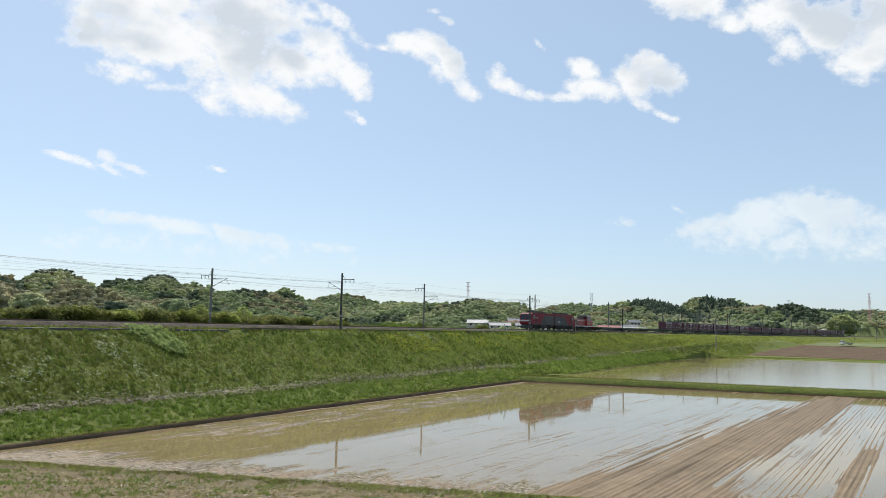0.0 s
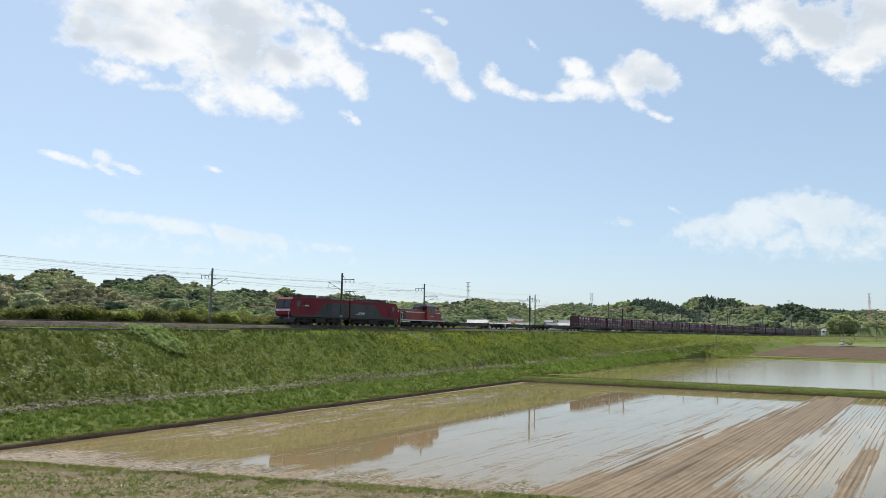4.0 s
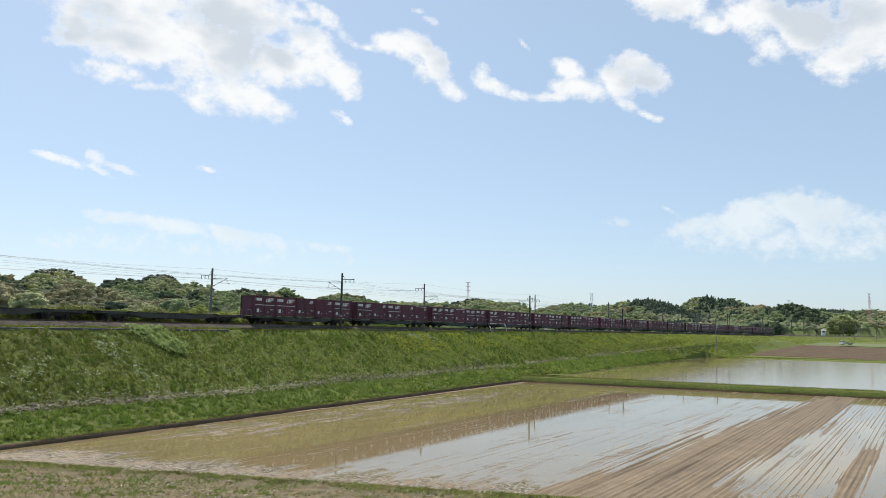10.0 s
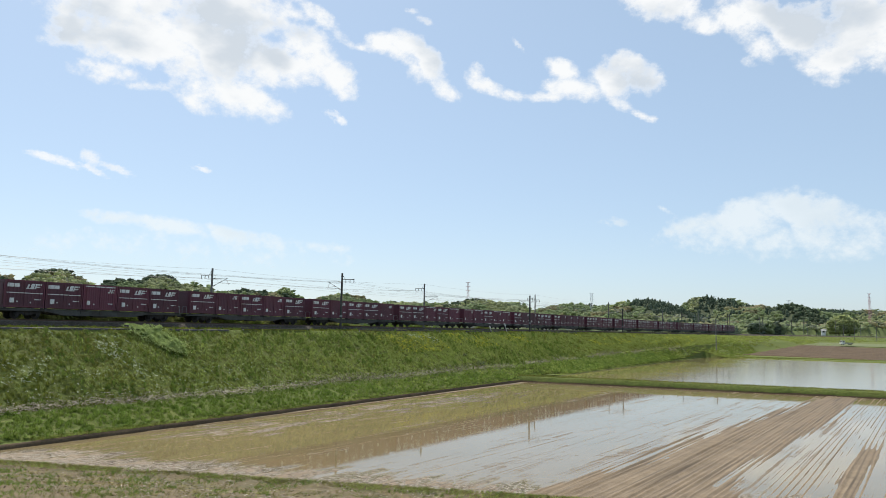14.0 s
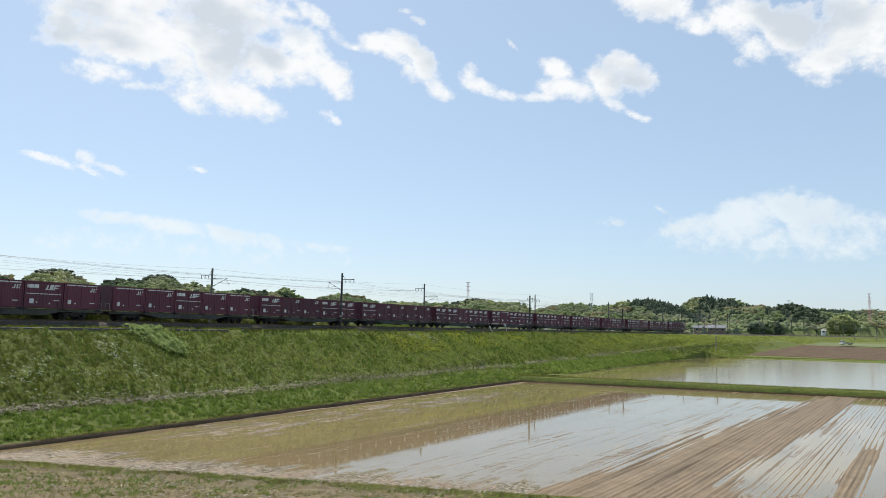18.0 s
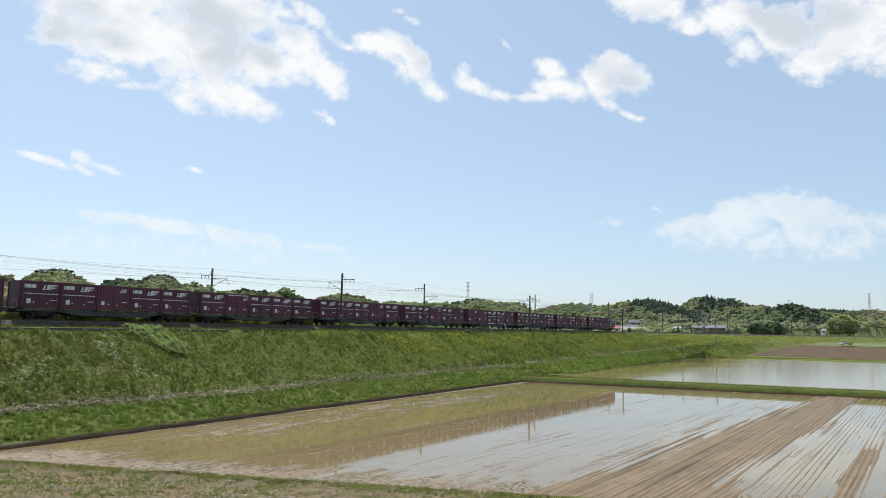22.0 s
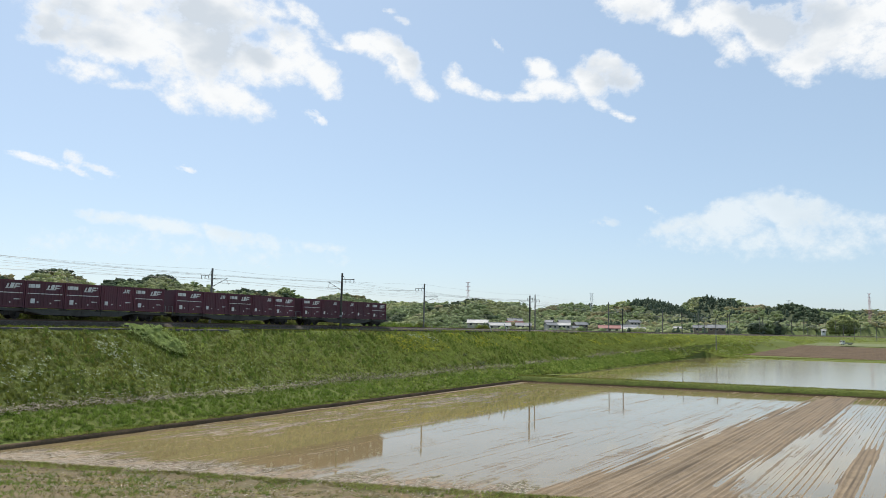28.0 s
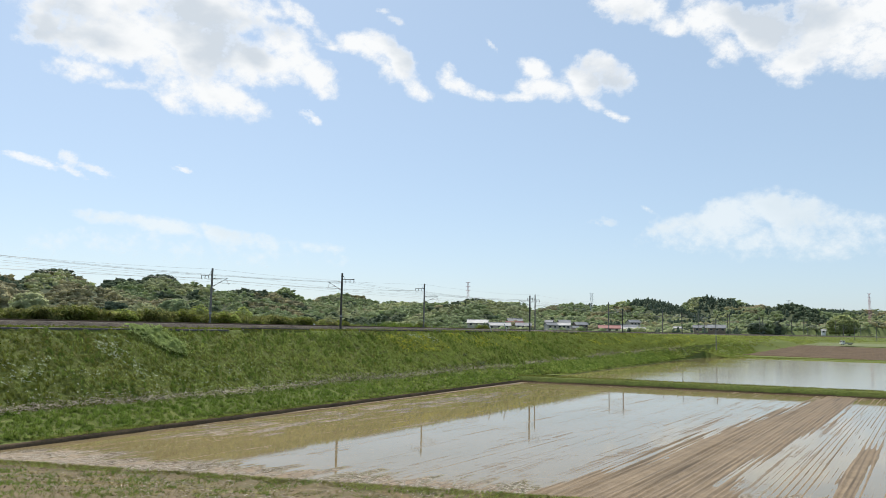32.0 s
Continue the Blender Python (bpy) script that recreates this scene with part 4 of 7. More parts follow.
        box(bm, min(fx(0.2), fx(11.6)), max(fx(0.2), fx(11.6)), -1.2, 1.2, 0.85, 1.09)
        part("underframe", bm, WAGON_DARK, e)
        bm = bmesh.new()
        prism(bm, [(fx(11.0), 0.98), (fx(12.0), 0.98), (fx(12.25), 0.75), (fx(12.15), 0.3), (fx(11.4), 0.3)], -1.25, 1.25)
        part("plough", bm, LOCO_GREY, e, "grey snow plough skirt")
        rail_hoop(e, [(fx(12.18), 1.2, 0.6), (fx(12.3), 1.2, 1.5), (fx(12.12), 1.2, 2.0)], 0.03)
        coupler(e, fx(12.45), way)
    bm = bmesh.new()
    box(bm, -0.15, 0.15, -1.1, 1.1, 1.1, 3.5)
    part("gangway", bm, DARK_STEEL, e, "black gangway bellows")
    return tagged(e, "long red and grey twin-unit electric locomotive heading the train", "locomotive")


def diesel_loco():
    """Shunter with an off-centre cab: long hood ahead, short hood behind, 14.15 m over couplers."""
    d = empty_at("diesel_locomotive")
    W = 0.92
    bm = bmesh.new()
    box(bm, -6.6, 6.6, -1.35, 1.35, 1.02, 1.2, 0.02)
    part("frame", bm, WAGON_DARK, d)
    bm = bmesh.new()
    for y in (-1.36, 1.36):
        box(bm, -6.62, 6.62, y - 0.015, y + 0.015, 1.04, 1.2)
    part("white_band", bm, WHITE_P, d, "white band along the running board")
    for name, x0, x1 in (("long_hood", -1.15, 6.0), ("short_hood", -6.1, -3.75)):
        bm = bmesh.new()
        prism(bm, [(-W, 1.2), (W, 1.2), (W, 2.62), (W - 0.22, 2.86), (-W + 0.22, 2.86), (-W, 2.62)], x0, x1, "x")
        hood = part(name, bm, LOCO_RED2, d, "weathered orange-red hood")
        for sgn in (1, -1):
            n = int((x1 - x0) / 0.55)
            for i in range(n):
                x = x0 + 0.2 + i * 0.55
                bm = bmesh.new()
                box(bm, x, x + 0.42, sgn * (W + 0.003) - 0.006, sgn * (W + 0.003) + 0.006, 2.4, 2.54)
                part("vent", bm, WHITE_P, hood, "pale vent")
        bm = bmesh.new()
        box(bm, x0 + 0.1, x1 - 0.1, -W + 0.16, W - 0.16, 2.85, 2.93, 0.02)
        part("hood_top", bm, ROOF_GREY, hood)
        n = int((x1 - x0) / 1.1)
        for i in range(n):
            for sgn in (1, -1):
                bm = bmesh.new()
                box(bm, x0 + 0.3 + i * 1.1, x0 + 0.33 + i * 1.1, sgn * W - 0.012, sgn * W + 0.012, 1.25, 2.38)
                part("door_seam", bm, DARK_STEEL, hood)
    for sgn in (1, -1):
        louvre(d, 4.6, 5.9, 1.3, 2.6, sgn * (W + 0.004), DARK_STEEL)
    bm = bmesh.new()
    box(bm, -3.75, -1.15, -1.32, 1.32, 1.2, 3.6, 0.04)
    cab = part("cab", bm, LOCO_RED2, d, "red driver's cab")
    bm = bmesh.new()
    prism(bm, [(-1.42, 3.57), (1.42, 3.57), (1.1, 3.9), (-1.1, 3.9)], -3.95, -0.95, "x")
    part("cab_roof", bm, ROOF_GREY, cab)
    for sgn in (1, -1):
        y = sgn * 1.325
        for a, b in ((-3.5, -2.55), (-2.4, -1.4)):
            bm = bmesh.new()
            box(bm, a, b, y - 0.01, y + 0.01, 2.45, 3.35)
            part("side_window", bm, GLASS, cab)
    for x in (-3.76, -1.14):
        bm = bmesh.new()
        for ya, yb in ((-1.2, -0.95), (-0.9, 0.9), (0.95, 1.2)):
            box(bm, x - 0.012, x + 0.012, ya, yb, 2.96, 3.4)
        part("end_window", bm, GLASS, cab)
    bm = bmesh.new()
    for i in range(5):
        box(bm, -3.1 + i * 0.2, -2.95 + i * 0.2, 1.324, 1.336, 1.85, 1.98)
    part("number_bars", bm, WHITE_P, cab, "pale bars in place of a number")
    bm = bmesh.new()
    box(bm, -1.0, 0.1, -0.6, 0.6, 2.9, 3.45, 0.05)
    rod(bm, (0.9, 0.0, 2.9), (0.9, 0.0, 3.4), 0.2, seg=12)
    part("exhaust", bm, DARK_STEEL, d)
    for way in (1, -1):
        coupler(d, way * 7.0, way)
        for sgn in (1, -1):
            x = way * 6.55
            rail_hoop(d, [(x, sgn * 1.3, 1.2), (x, sgn * 1.3, 2.3), (x - way * 0.55, sgn * 1.3, 2.3), (x - way * 0.55, sgn * 1.3, 1.2)], 0.025)
            rail_hoop(d, [(x, sgn * 1.3, 0.5), (x, sgn * 1.3, 1.2)], 0.025)
            for z in (0.45, 0.8):
                bm = bmesh.new()
                box(bm, x - 0.25, x + 0.25, sgn * 1.2 - 0.12, sgn * 1.2 + 0.12, z - 0.02, z + 0.02)
                part("step", bm, DARK_STEEL, d)
        bm = bmesh.new()
        box(bm, way * 6.55 - 0.05, way * 6.55 + 0.05, -1.3, 1.3, 0.55, 1.02)
        part("buffer_beam", bm, LOCO_RED2, d)
        bm = bmesh.new()
        rod(bm, (way * 6.05 if way > 0 else -6.15, 0.5, 2.55), (way * 6.12 if way > 0 else -6.22, 0.5, 2.55), 0.13, seg=12)
        part("headlight", bm, LAMPG, d)
    for x in (4.3, -3.8):
        bogie(d, x, 1.8, 0.43, 1.02)
    bogie(d, 1.9, 1.6, 0.43, 1.02)
    bm = bmesh.new()
    box(bm, -2.2, 0.4, -1.2, 1.2, 0.4, 1.02, 0.06)
    part("fuel_tank", bm, WAGON_DARK, d)
    return tagged(d, "orange-red diesel shunter with an off-centre cab hauled dead", "locomotive")


def make_train():
    e = electric_loco()
    MOVES.append((e, -61.6 - 14.15 - 12.5))
    MOVES.append((diesel_loco(), -61.7 - 14.15 / 2))
    short, wagon = flat_wagon(20.4), flat_wagon(20.4)
    tagged(short, "empty dark flat wagon for containers", "wagon", "empty container wagons")
    tagged(wagon, "dark grey container wagon carrying maroon containers", "wagon", "loaded container wagons")
    for i in range(3):
        MOVES.append((short if i == 0 else copy_thing(short, Matrix()), -61.8 + 20.4 * i + 10.2))
    kinds = [tagged(container(k), t, "container", "freight containers") for k, t in enumerate((
        "maroon steel freight container with white emblem, panel and band",
        "plain maroon steel freight container with a small white emblem",
        "faded maroon freight container with white bars under the top"))]
    loads = ("00110", "01012", "00200", "01010", "01001", "00202", "22022", "01100", "01111", "00100", "02000", "00010", "00201", "11001", "00010", "01010", "01110")
    used = set()
    for i in range(17):
        MOVES.append((wagon if i == 0 else copy_thing(wagon, Matrix()), 20.4 * i + 10.2))
        for j in range(5):
            k = int(loads[i][j])
            c = kinds[k] if k not in used else copy_thing(kinds[k], Matrix())
            used.add(k)
            MOVES.append((c, 20.4 * i + 10.2 + (j - 2) * 3.78, 1.055))


make_train()


def train_pose(behind, t, z=0.0):
    x, y, ph = line(S_REF + behind - SPEED * t + SLOWING * t * t + BRAKED * max(0.0, 8.0 - t) ** 2, TRACK_1)
    return Matrix.Translation((float(x), float(y), RAIL_Z + z)) @ Matrix.Rotation(math.atan2(-math.cos(ph), -math.sin(ph)), 4, "Z")


# ---- woods on the hills ----
def clump(seed, kind, lumps=11, leaves=0):
    """A crown of uneven lumps, about 1 m wide and high, standing on z = 0."""
    r = random.Random(seed)
    bm = bmesh.new()
    if kind == "conifer":
        for i in range(5):
            z = 0.12 + 0.18 * i
            w = 0.4 * (1 - (i / 5.2) ** 1.4)
            bmesh.ops.create_icosphere(bm, subdivisions=1, radius=1.0, matrix=Matrix.Translation((r.uniform(-0.07, 0.07), r.uniform(-0.07, 0.07), z)) @ Matrix.Diagonal((w, w, 0.17, 1)))
    else:
        for i in range(lumps):
            a, d = r.uniform(0, 6.28), r.uniform(0.08, 0.36)
            w = r.uniform(0.13, 0.24) * (11 / lumps) ** 0.4
            z = r.uniform(0.22, 0.84) - d * 0.35
            bmesh.ops.create_icosphere(bm, subdivisions=1, radius=1.0, matrix=Matrix.Translation((d * math.cos(a), d * math.sin(a), z)) @ Matrix.Diagonal((w, w, w * r.uniform(0.7, 1.0), 1)))
    for v in bm.verts:
        v.co += Vector([r.uniform(-0.075, 0.075) for _ in range(3)])
    if leaves:
        # sprays of leaves standing out of the crown, as loose three-cornered tufts
        for q in [v.co.copy() for v in bm.verts]:
            for _ in range(leaves):
                out = (q - Vector((0, 0, 0.4))).normalized() + Vector([r.uniform(-0.9, 0.9) for _ in range(3)])
                side = out.cross(Vector([r.uniform(-1, 1) for _ in range(3)])).normalized()
                tip = side.cross(out).normalized()
                c, w = q + out.normalized() * r.uniform(-0.02, 0.08), r.uniform(0.04, 0.09)
                bm.faces.new([bm.verts.new(c + side * w), bm.verts.new(c - side * w * 0.8 + tip * w * 0.4), bm.verts.new(c + tip * w * 1.5)])
    bm.verts.index_update()
    v = np.array([q.co[:] for q in bm.verts])
    f = np.array([[q.index for q in p.verts] for p in bm.faces])
    bm.free()
    return v, f


WOODS = (("conifers", "conifer", CONIF, "dark conifer woods on the hills", 4.3, 0.95),
         ("broadleaf_woods", "round", BROAD, "fresh green broadleaf woods on the hills", 6.6, 0.6),
         ("pale_woods", "round", BROAD2, "pale spring-leaved woods on the hills", 6.2, 0.6),
         ("bare_woods", "round", BAREW, "brown half-bare woods on the hills", 6.2, 0.6),
         ("evergreen_woods", "round", DARKEV, "dark evergreen woods on the hills", 5.2, 0.75))


def in_view(x, y, z, d, tall):
    """Leaves out what stands wholly behind nearer crowns and slopes."""
    order = np.argsort(d)
    cell = np.clip(((np.arctan2(x, y) + 0.7) / 0.0016).astype(int), 0, 899)
    top, foot = (z + tall - CAM_Z) / d, (z + 0.35 * tall - CAM_Z) / d
    line_up = np.full(900, -1.0)
    seen = np.zeros(len(x), bool)
    for i in order:
        c = cell[i]
        seen[i] = top[i] > line_up[c] + 0.0004
        for k in (c - 1, c, c + 1):
            if 0 <= k < 900:
                line_up[k] = max(line_up[k], foot[i])
    return seen


def plant(x, y, z, d, kind, big=1.0):
    for k, (name, shape, m, label, size, tall) in enumerate(WOODS):
        for j in range(3):
            q = (kind == k) & (np.arange(len(x)) % 3 == j)
            if not q.any():
                continue
            v, f = clump(40 + k * 3 + j, shape, 3, 1 if shape == "round" else 0)
            c = int(q.sum())
            w = big * size * (0.5 + 1.1 * rng.random(c) ** 1.8) * np.clip(d[q] / 750, 0.6, 1.05 if k in (0, 4) else 1.15)
            h = w * tall * rng.uniform(0.75, 1.2, c)
            tagged(scatter(name, v, f, np.stack([x[q], y[q], z[q] - 0.6], 1), np.stack([w, w, h], 1), rng.uniform(0, 6.28, c), m), label, "woods", kind="stuff")


# x, y, half-widths and number of the trees in the dark stands
STANDS = ((360, 975, 36, 70, 420), (-256, 587, 26, 60, 260), (-203, 385, 13, 36, 120), (262, 950, 30, 70, 260), (405, 850, 22, 50, 260), (-233, 640, 10, 40, 60), (-178, 690, 16, 40, 90), (640, 1120, 70, 40, 200), (10, 560, 12, 30, 120))


def make_woods():
    n = 84000
    az = rng.uniform(-0.63, 0.6, n)
    d = rng.uniform(330, 1300, n)
    d = np.where(az > 0.38, d + 250 * rng.random(n), d)
    x, y = d * np.sin(az), d * np.cos(az)
    # close stands of evergreens and conifers on the knolls
    cx, cy = [], []
    for kx, ky, rx, ry, k in STANDS:
        cx.append(rng.normal(kx, rx * 0.6, k)), cy.append(rng.normal(ky, ry * 0.5, k))
    x, y = np.concatenate([x] + cx), np.concatenate([y] + cy)
    az, d, n = np.arctan2(x, y), np.hypot(x, y), len(x)
    s, off = inverse_line(x, y)
    z = ground_z(x, y, s, off)
    hill = (off > np.where(d > 560, 42, 52)) & (z > RAIL_Z - 0.5) & ((z - CAM_Z) / d > -0.004)
    hill &= rng.random(n) < np.clip(np.exp(-(d - 420) / 1400), 0.6, 0.95)
    x, y, z, d = x[hill], y[hill], z[hill], d[hill]
    seen = in_view(x, y, z, d, 4.0) | (rng.random(len(x)) < 0.02)
    x, y, z, d = x[seen], y[seen], z[seen], d[seen]
    patch = wave(x, y, 75, 21, 3)
    high = wave(x, y, 45, 31, 2)
    stand = np.zeros(len(x))
    for kx, ky, rx, ry, k in STANDS:
        stand = np.maximum(stand, 1.6 * np.exp(-((x - kx) / rx) ** 2 - ((y - ky) / ry) ** 2))
    stand = np.where((x < -190) & (y < 420) & (z < 24), 0, stand)
    lump = stand + step(z, 24, 45) * 0.1 + 0.1 * (x < 0)
    kind = np.where(patch + lump > 0.8, 0, np.where(high > 0.25, 2, np.where(high < -0.5, 3, 1)))
    kind = np.where((kind != 0) & (wave(x, y, 16, 91, 2) > 0.85), 4, kind)
    side = (x < -140) & (d < 440)
    kind = np.where(side & ((kind != 0) | (z < 22)), np.where(wave(x, y, 20, 44, 2) > 0.3, 2, 3), kind)
    kind = np.where(side & (np.arctan2(x, y) < -0.515) & (wave(x, y, 12, 45, 2) > 0), 0, kind)
    kind = np.where((kind == 0) & ((x < 150) | ((x > 385) & (y < 900))), 4, kind)
    plant(x, y, z, d, kind)
    # hedges and thickets on the low ground between the line and the hills
    n = 5600
    az = rng.uniform(-0.58, 0.56, n)
    d = rng.uniform(250, 950, n)
    x, y = d * np.sin(az), d * np.cos(az)
    s, off = inverse_line(x, y)
    z = ground_z(x, y, s, off)
    low = (off > np.where(d > 480, 20, 45)) & (z < RAIL_Z + 1) & ((wave(x, y, 38, 77, 2) > -0.1) | (az > 0.36)) & ((d > 350) | (off > 70))
    x, y, z, d = x[low], y[low], z[low], d[low]
    kind = np.where(wave(x, y, 25, 5) > 0.5, 0, np.where(wave(x, y, 22, 6) > 0.1, 2, 1))
    plant(x, y, z, d, kind, 0.95)


make_woods()


def tree(x, y, z, height, width, material, label, seed, conifer=False, clumps=260):
    """Tapered trunk, limbs, and a crown of many small leaf clumps."""
    r = random.Random(seed)
    t = empty_at("tree")
    t.location = (x, y, z)
    bm = bmesh.new()
    rod(bm, (0, 0, -0.5), (0, 0, height * 0.8), height * 0.022, height * 0.006, 8)
    for i in range(9):
        a = i * 2.4
        h = height * r.uniform(0.25, 0.65)
        rod(bm, (0, 0, h), (width * 0.33 * math.cos(a), width * 0.33 * math.sin(a), h + height * r.uniform(0.08, 0.2)), height * 0.007, height * 0.002, 6)
    part("trunk", bm, BARK, t)
    v0, f0 = [], []
    bm = bmesh.new()
    bmesh.ops.create_icosphere(bm, subdivisions=1, radius=1.0)
    for q in bm.verts:
        q.co *= r.uniform(0.75, 1.25)
    bm.verts.index_update()
    for q in [k.co.copy() for k in bm.verts]:
        for _ in range(2):
            a, b, c = [q * r.uniform(0.9, 1.2) + Vector([r.uniform(-0.5, 0.5) for _ in range(3)]) for _ in range(3)]
            bm.faces.new([bm.verts.new(a), bm.verts.new(b), bm.verts.new(c)])
    bm.verts.index_update()
    bv, bf = np.array([q.co[:] for q in bm.verts]), np.array([[q.index for q in p.verts] for p in bm.faces])
    bm.free()
    g = np.random.default_rng(seed)
    u = g.random(clumps)
    a = g.uniform(0, 6.28, clumps)
    if conifer:
        h = 0.12 + 0.88 * u
        rad = width * 0.5 * (1 - u) ** 0.7 * g.uniform(0.55, 1.0, clumps)
    else:
        h = 0.3 + 0.68 * u
        rad = width * 0.5 * np.sqrt(np.clip(1 - ((h - 0.62) / 0.4) ** 2, 0.02, 1)) * g.uniform(0.45, 1.0, clumps) * (1 + 0.25 * np.sin(3 * a + seed))
    pos = np.stack([rad * np.cos(a), rad * np.sin(a), h * height], 1)
    w = (width * 0.09) * g.uniform(0.6, 1.4, clumps)
    c = scatter("crown", bv, bf, pos, np.stack([w, w, w * 0.75], 1), a, material, t)
    return tagged(t, label, "tree")


PALE = leafy(mat("pale_crown_leaves", (0.44, 0.47, 0.22), 0.85, c2=(0.38, 0.42, 0.18), scale=0.1, fine=0.8, bump=0.2, spread=0.22, island=True, dist=0.3), 0.62)
# single trees standing clear of the woods
for i, (x, y, h, w) in enumerate(((309, 580, 15, 11), (316, 583, 18, 14), (324, 588, 16, 12))):
    tree(x, y, 5.6, h, w, PALE, "pale green broad tree with fresh spring leaves", 75 + i, clumps=420)
for i, (x, y, top, w) in enumerate(((180, 423, 14.5, 9), (187, 427, 16, 10), (194, 433, 15.2, 9), (200, 438, 14.2, 8))):
    tree(x, y, 5.2, top - 5.2, w, (CONIF, BROAD)[i % 2], "low dark evergreen tree in a thicket", 80 + i)
for i, (x, y, top, w) in enumerate(((-93, 210, 13.6, 7), (-113, 203, 15.0, 9), (-77, 214, 14.5, 8), (-128, 214, 17, 11))):
    tree(x, y, 5.4, top - 5.4, w, (CONIF, BROAD2, BROAD, BAREW)[i], ("dark evergreen tree beyond the reeds", "pale tree beyond the reeds", "green tree beyond the reeds", "brown half-bare tree beyond the reeds")[i], 90 + i)


def make_hedges():
    """Shrubs and garden trees round the houses."""
    n = 620
    d = rng.uniform(368, 402, n)
    az = rng.uniform(0.03, 0.42, n)
    x, y = d * np.sin(az), d * np.cos(az)
    s, off = inverse_line(x, y)
    z = ground_z(x, y, s, off)
    ok = (off > 20) & (wave(x, y, 14, 91, 2) > -0.25)
    x, y, z, d = x[ok], y[ok], z[ok], d[ok]
    kind = np.where(wave(x, y, 9, 92) > 0.45, 0, np.where(wave(x, y, 8, 93) > 0, 1, 2))
    plant(x, y, z, d * 0 + 420, kind, 1.45)


make_hedges()


# ---- catenary masts, poles and wires ----
def mast(s, off, top, arm, label, r=0.17):
    """Concrete mast; arm: +1 brackets reach to the far side, -1 to the near side."""
    x, y, ph = line(s, off)
    base = RAIL_Z - 0.68
    e = empty_at("catenary_mast")
    e.matrix_basis = pose(float(x), float(y), base, 0, 0, -math.degrees(ph) + 90)   # +x along the line, +y to the far side
    h = top - base
    bm = bmesh.new()
    rod(bm, (0, 0, -0.8), (0, 0, h), r, r * 0.8, 14)
    part("shaft", bm, POLE_CONC if off > 3 else POLE_DARK, e)
    k = arm
    wire_z = RAIL_Z + 5.2 - base
    reach = 2.5 if off < 3 else 3.2
    bm = bmesh.new()
    rod(bm, (0, 0, wire_z - 0.2), (0, k * reach, wire_z + 0.95), 0.035)
    rod(bm, (0, 0, wire_z + 0.9), (0, k * reach, wire_z + 0.95), 0.03)
    rod(bm, (0, k * reach * 0.4, wire_z + 0.3), (0, k * reach * 1.15, wire_z + 0.2), 0.025)
    rod(bm, (0, k * reach * 0.9, wire_z + 0.95), (0, k * reach * 1.05, wire_z + 0.0), 0.02)
    part("cantilever", bm, STEEL, e)
    for z in (wire_z - 0.1, wire_z + 0.9):
        bm = bmesh.new()
        for i in range(4):
            rod(bm, (0, k * (0.3 + i * 0.1), z + 0.03 * i), (0, k * (0.35 + i * 0.1), z + 0.03 * i), 0.07, seg=8)
        part("insulator", bm, CONCRETE, e)
    bm = bmesh.new()
    box(bm, -0.05, 0.05, min(0, -k * 2.2), max(0, -k * 2.2), h - 0.95, h - 0.87)
    rod(bm, (0, 0, h - 0.15), (0, -k * 0.6, h - 0.9), 0.025)
    part("feeder_arm", bm, DARK_STEEL, e)
    for yy in (0.7, 1.45, 2.15):
        bm = bmesh.new()
        rod(bm, (0, -k * yy, h - 1.4), (0, -k * yy, h - 0.9), 0.045, seg=8)
        part("hanger", bm, DARK_STEEL, e)
    bm = bmesh.new()
    rod(bm, (0, 0, 1.9), (0, 0, 2.15), r * 1.15, seg=14)
    part("band", bm, STEEL, e)
    return tagged(e, label, "mast", "catenary masts")


NEAR_MASTS = [(20.0, 15.0), (80.3, 15.4), (141.5, 15.17), (200.7, 14.4), (259.5, 15.2), (322.5, 16.2), (384.5, 16.4), (446, 16.4), (506, 16.4), (566, 16.4), (626, 16.4), (686, 16.4)]
FAR_MASTS = [(17, 15.0), (69.2, 15.6), (122.3, 16.7), (173.9, 17.1), (227.4, 17.3), (282.3, 16.7), (330, 16.8), (379.3, 17.3), (436, 17.3), (493.9, 17.6), (545, 17.4), (595, 17.4), (645, 17.4), (697, 17.4)]
FAR_OFF = 12.5
for s, top in NEAR_MASTS:
    mast(s, -1.5, top, 1, "dark concrete catenary mast on the near edge of the line")
for s, top in FAR_MASTS:
    mast(s, FAR_OFF, top, -1, "grey concrete catenary mast behind the far track")


def wire(masts, off, drop, sag, label, stay=None):
    """A wire slung from mast to mast."""
    pts = []
    for (s0, t0), (s1, t1) in zip(masts[:-1], masts[1:]):
        for i in range(9):
            f = i / 9
            x, y, _ = line(s0 + (s1 - s0) * f, off)
            z = (stay if stay is not None else t0 + (t1 - t0) * f - drop) - sag * 4 * f * (1 - f)
            pts.append((float(x), float(y), z))
    cu = bpy.data.curves.new("wire", "CURVE")
    cu.dimensions, cu.bevel_depth, cu.bevel_resolution = "3D", 0.009, 0
    sp = cu.splines.new("POLY")
    sp.points.add(len(pts) - 1)
    for p, q in zip(sp.points, pts):
        p.co = (*q, 1)
    cu.materials.append(WIRE)
    tmp = bpy.data.objects.new("wire_curve", cu)
    me = bpy.data.meshes.new_from_object(tmp)
    bpy.data.objects.remove(tmp)
    tagged(new("overhead_wire", me), label, "wire", "overhead wires")


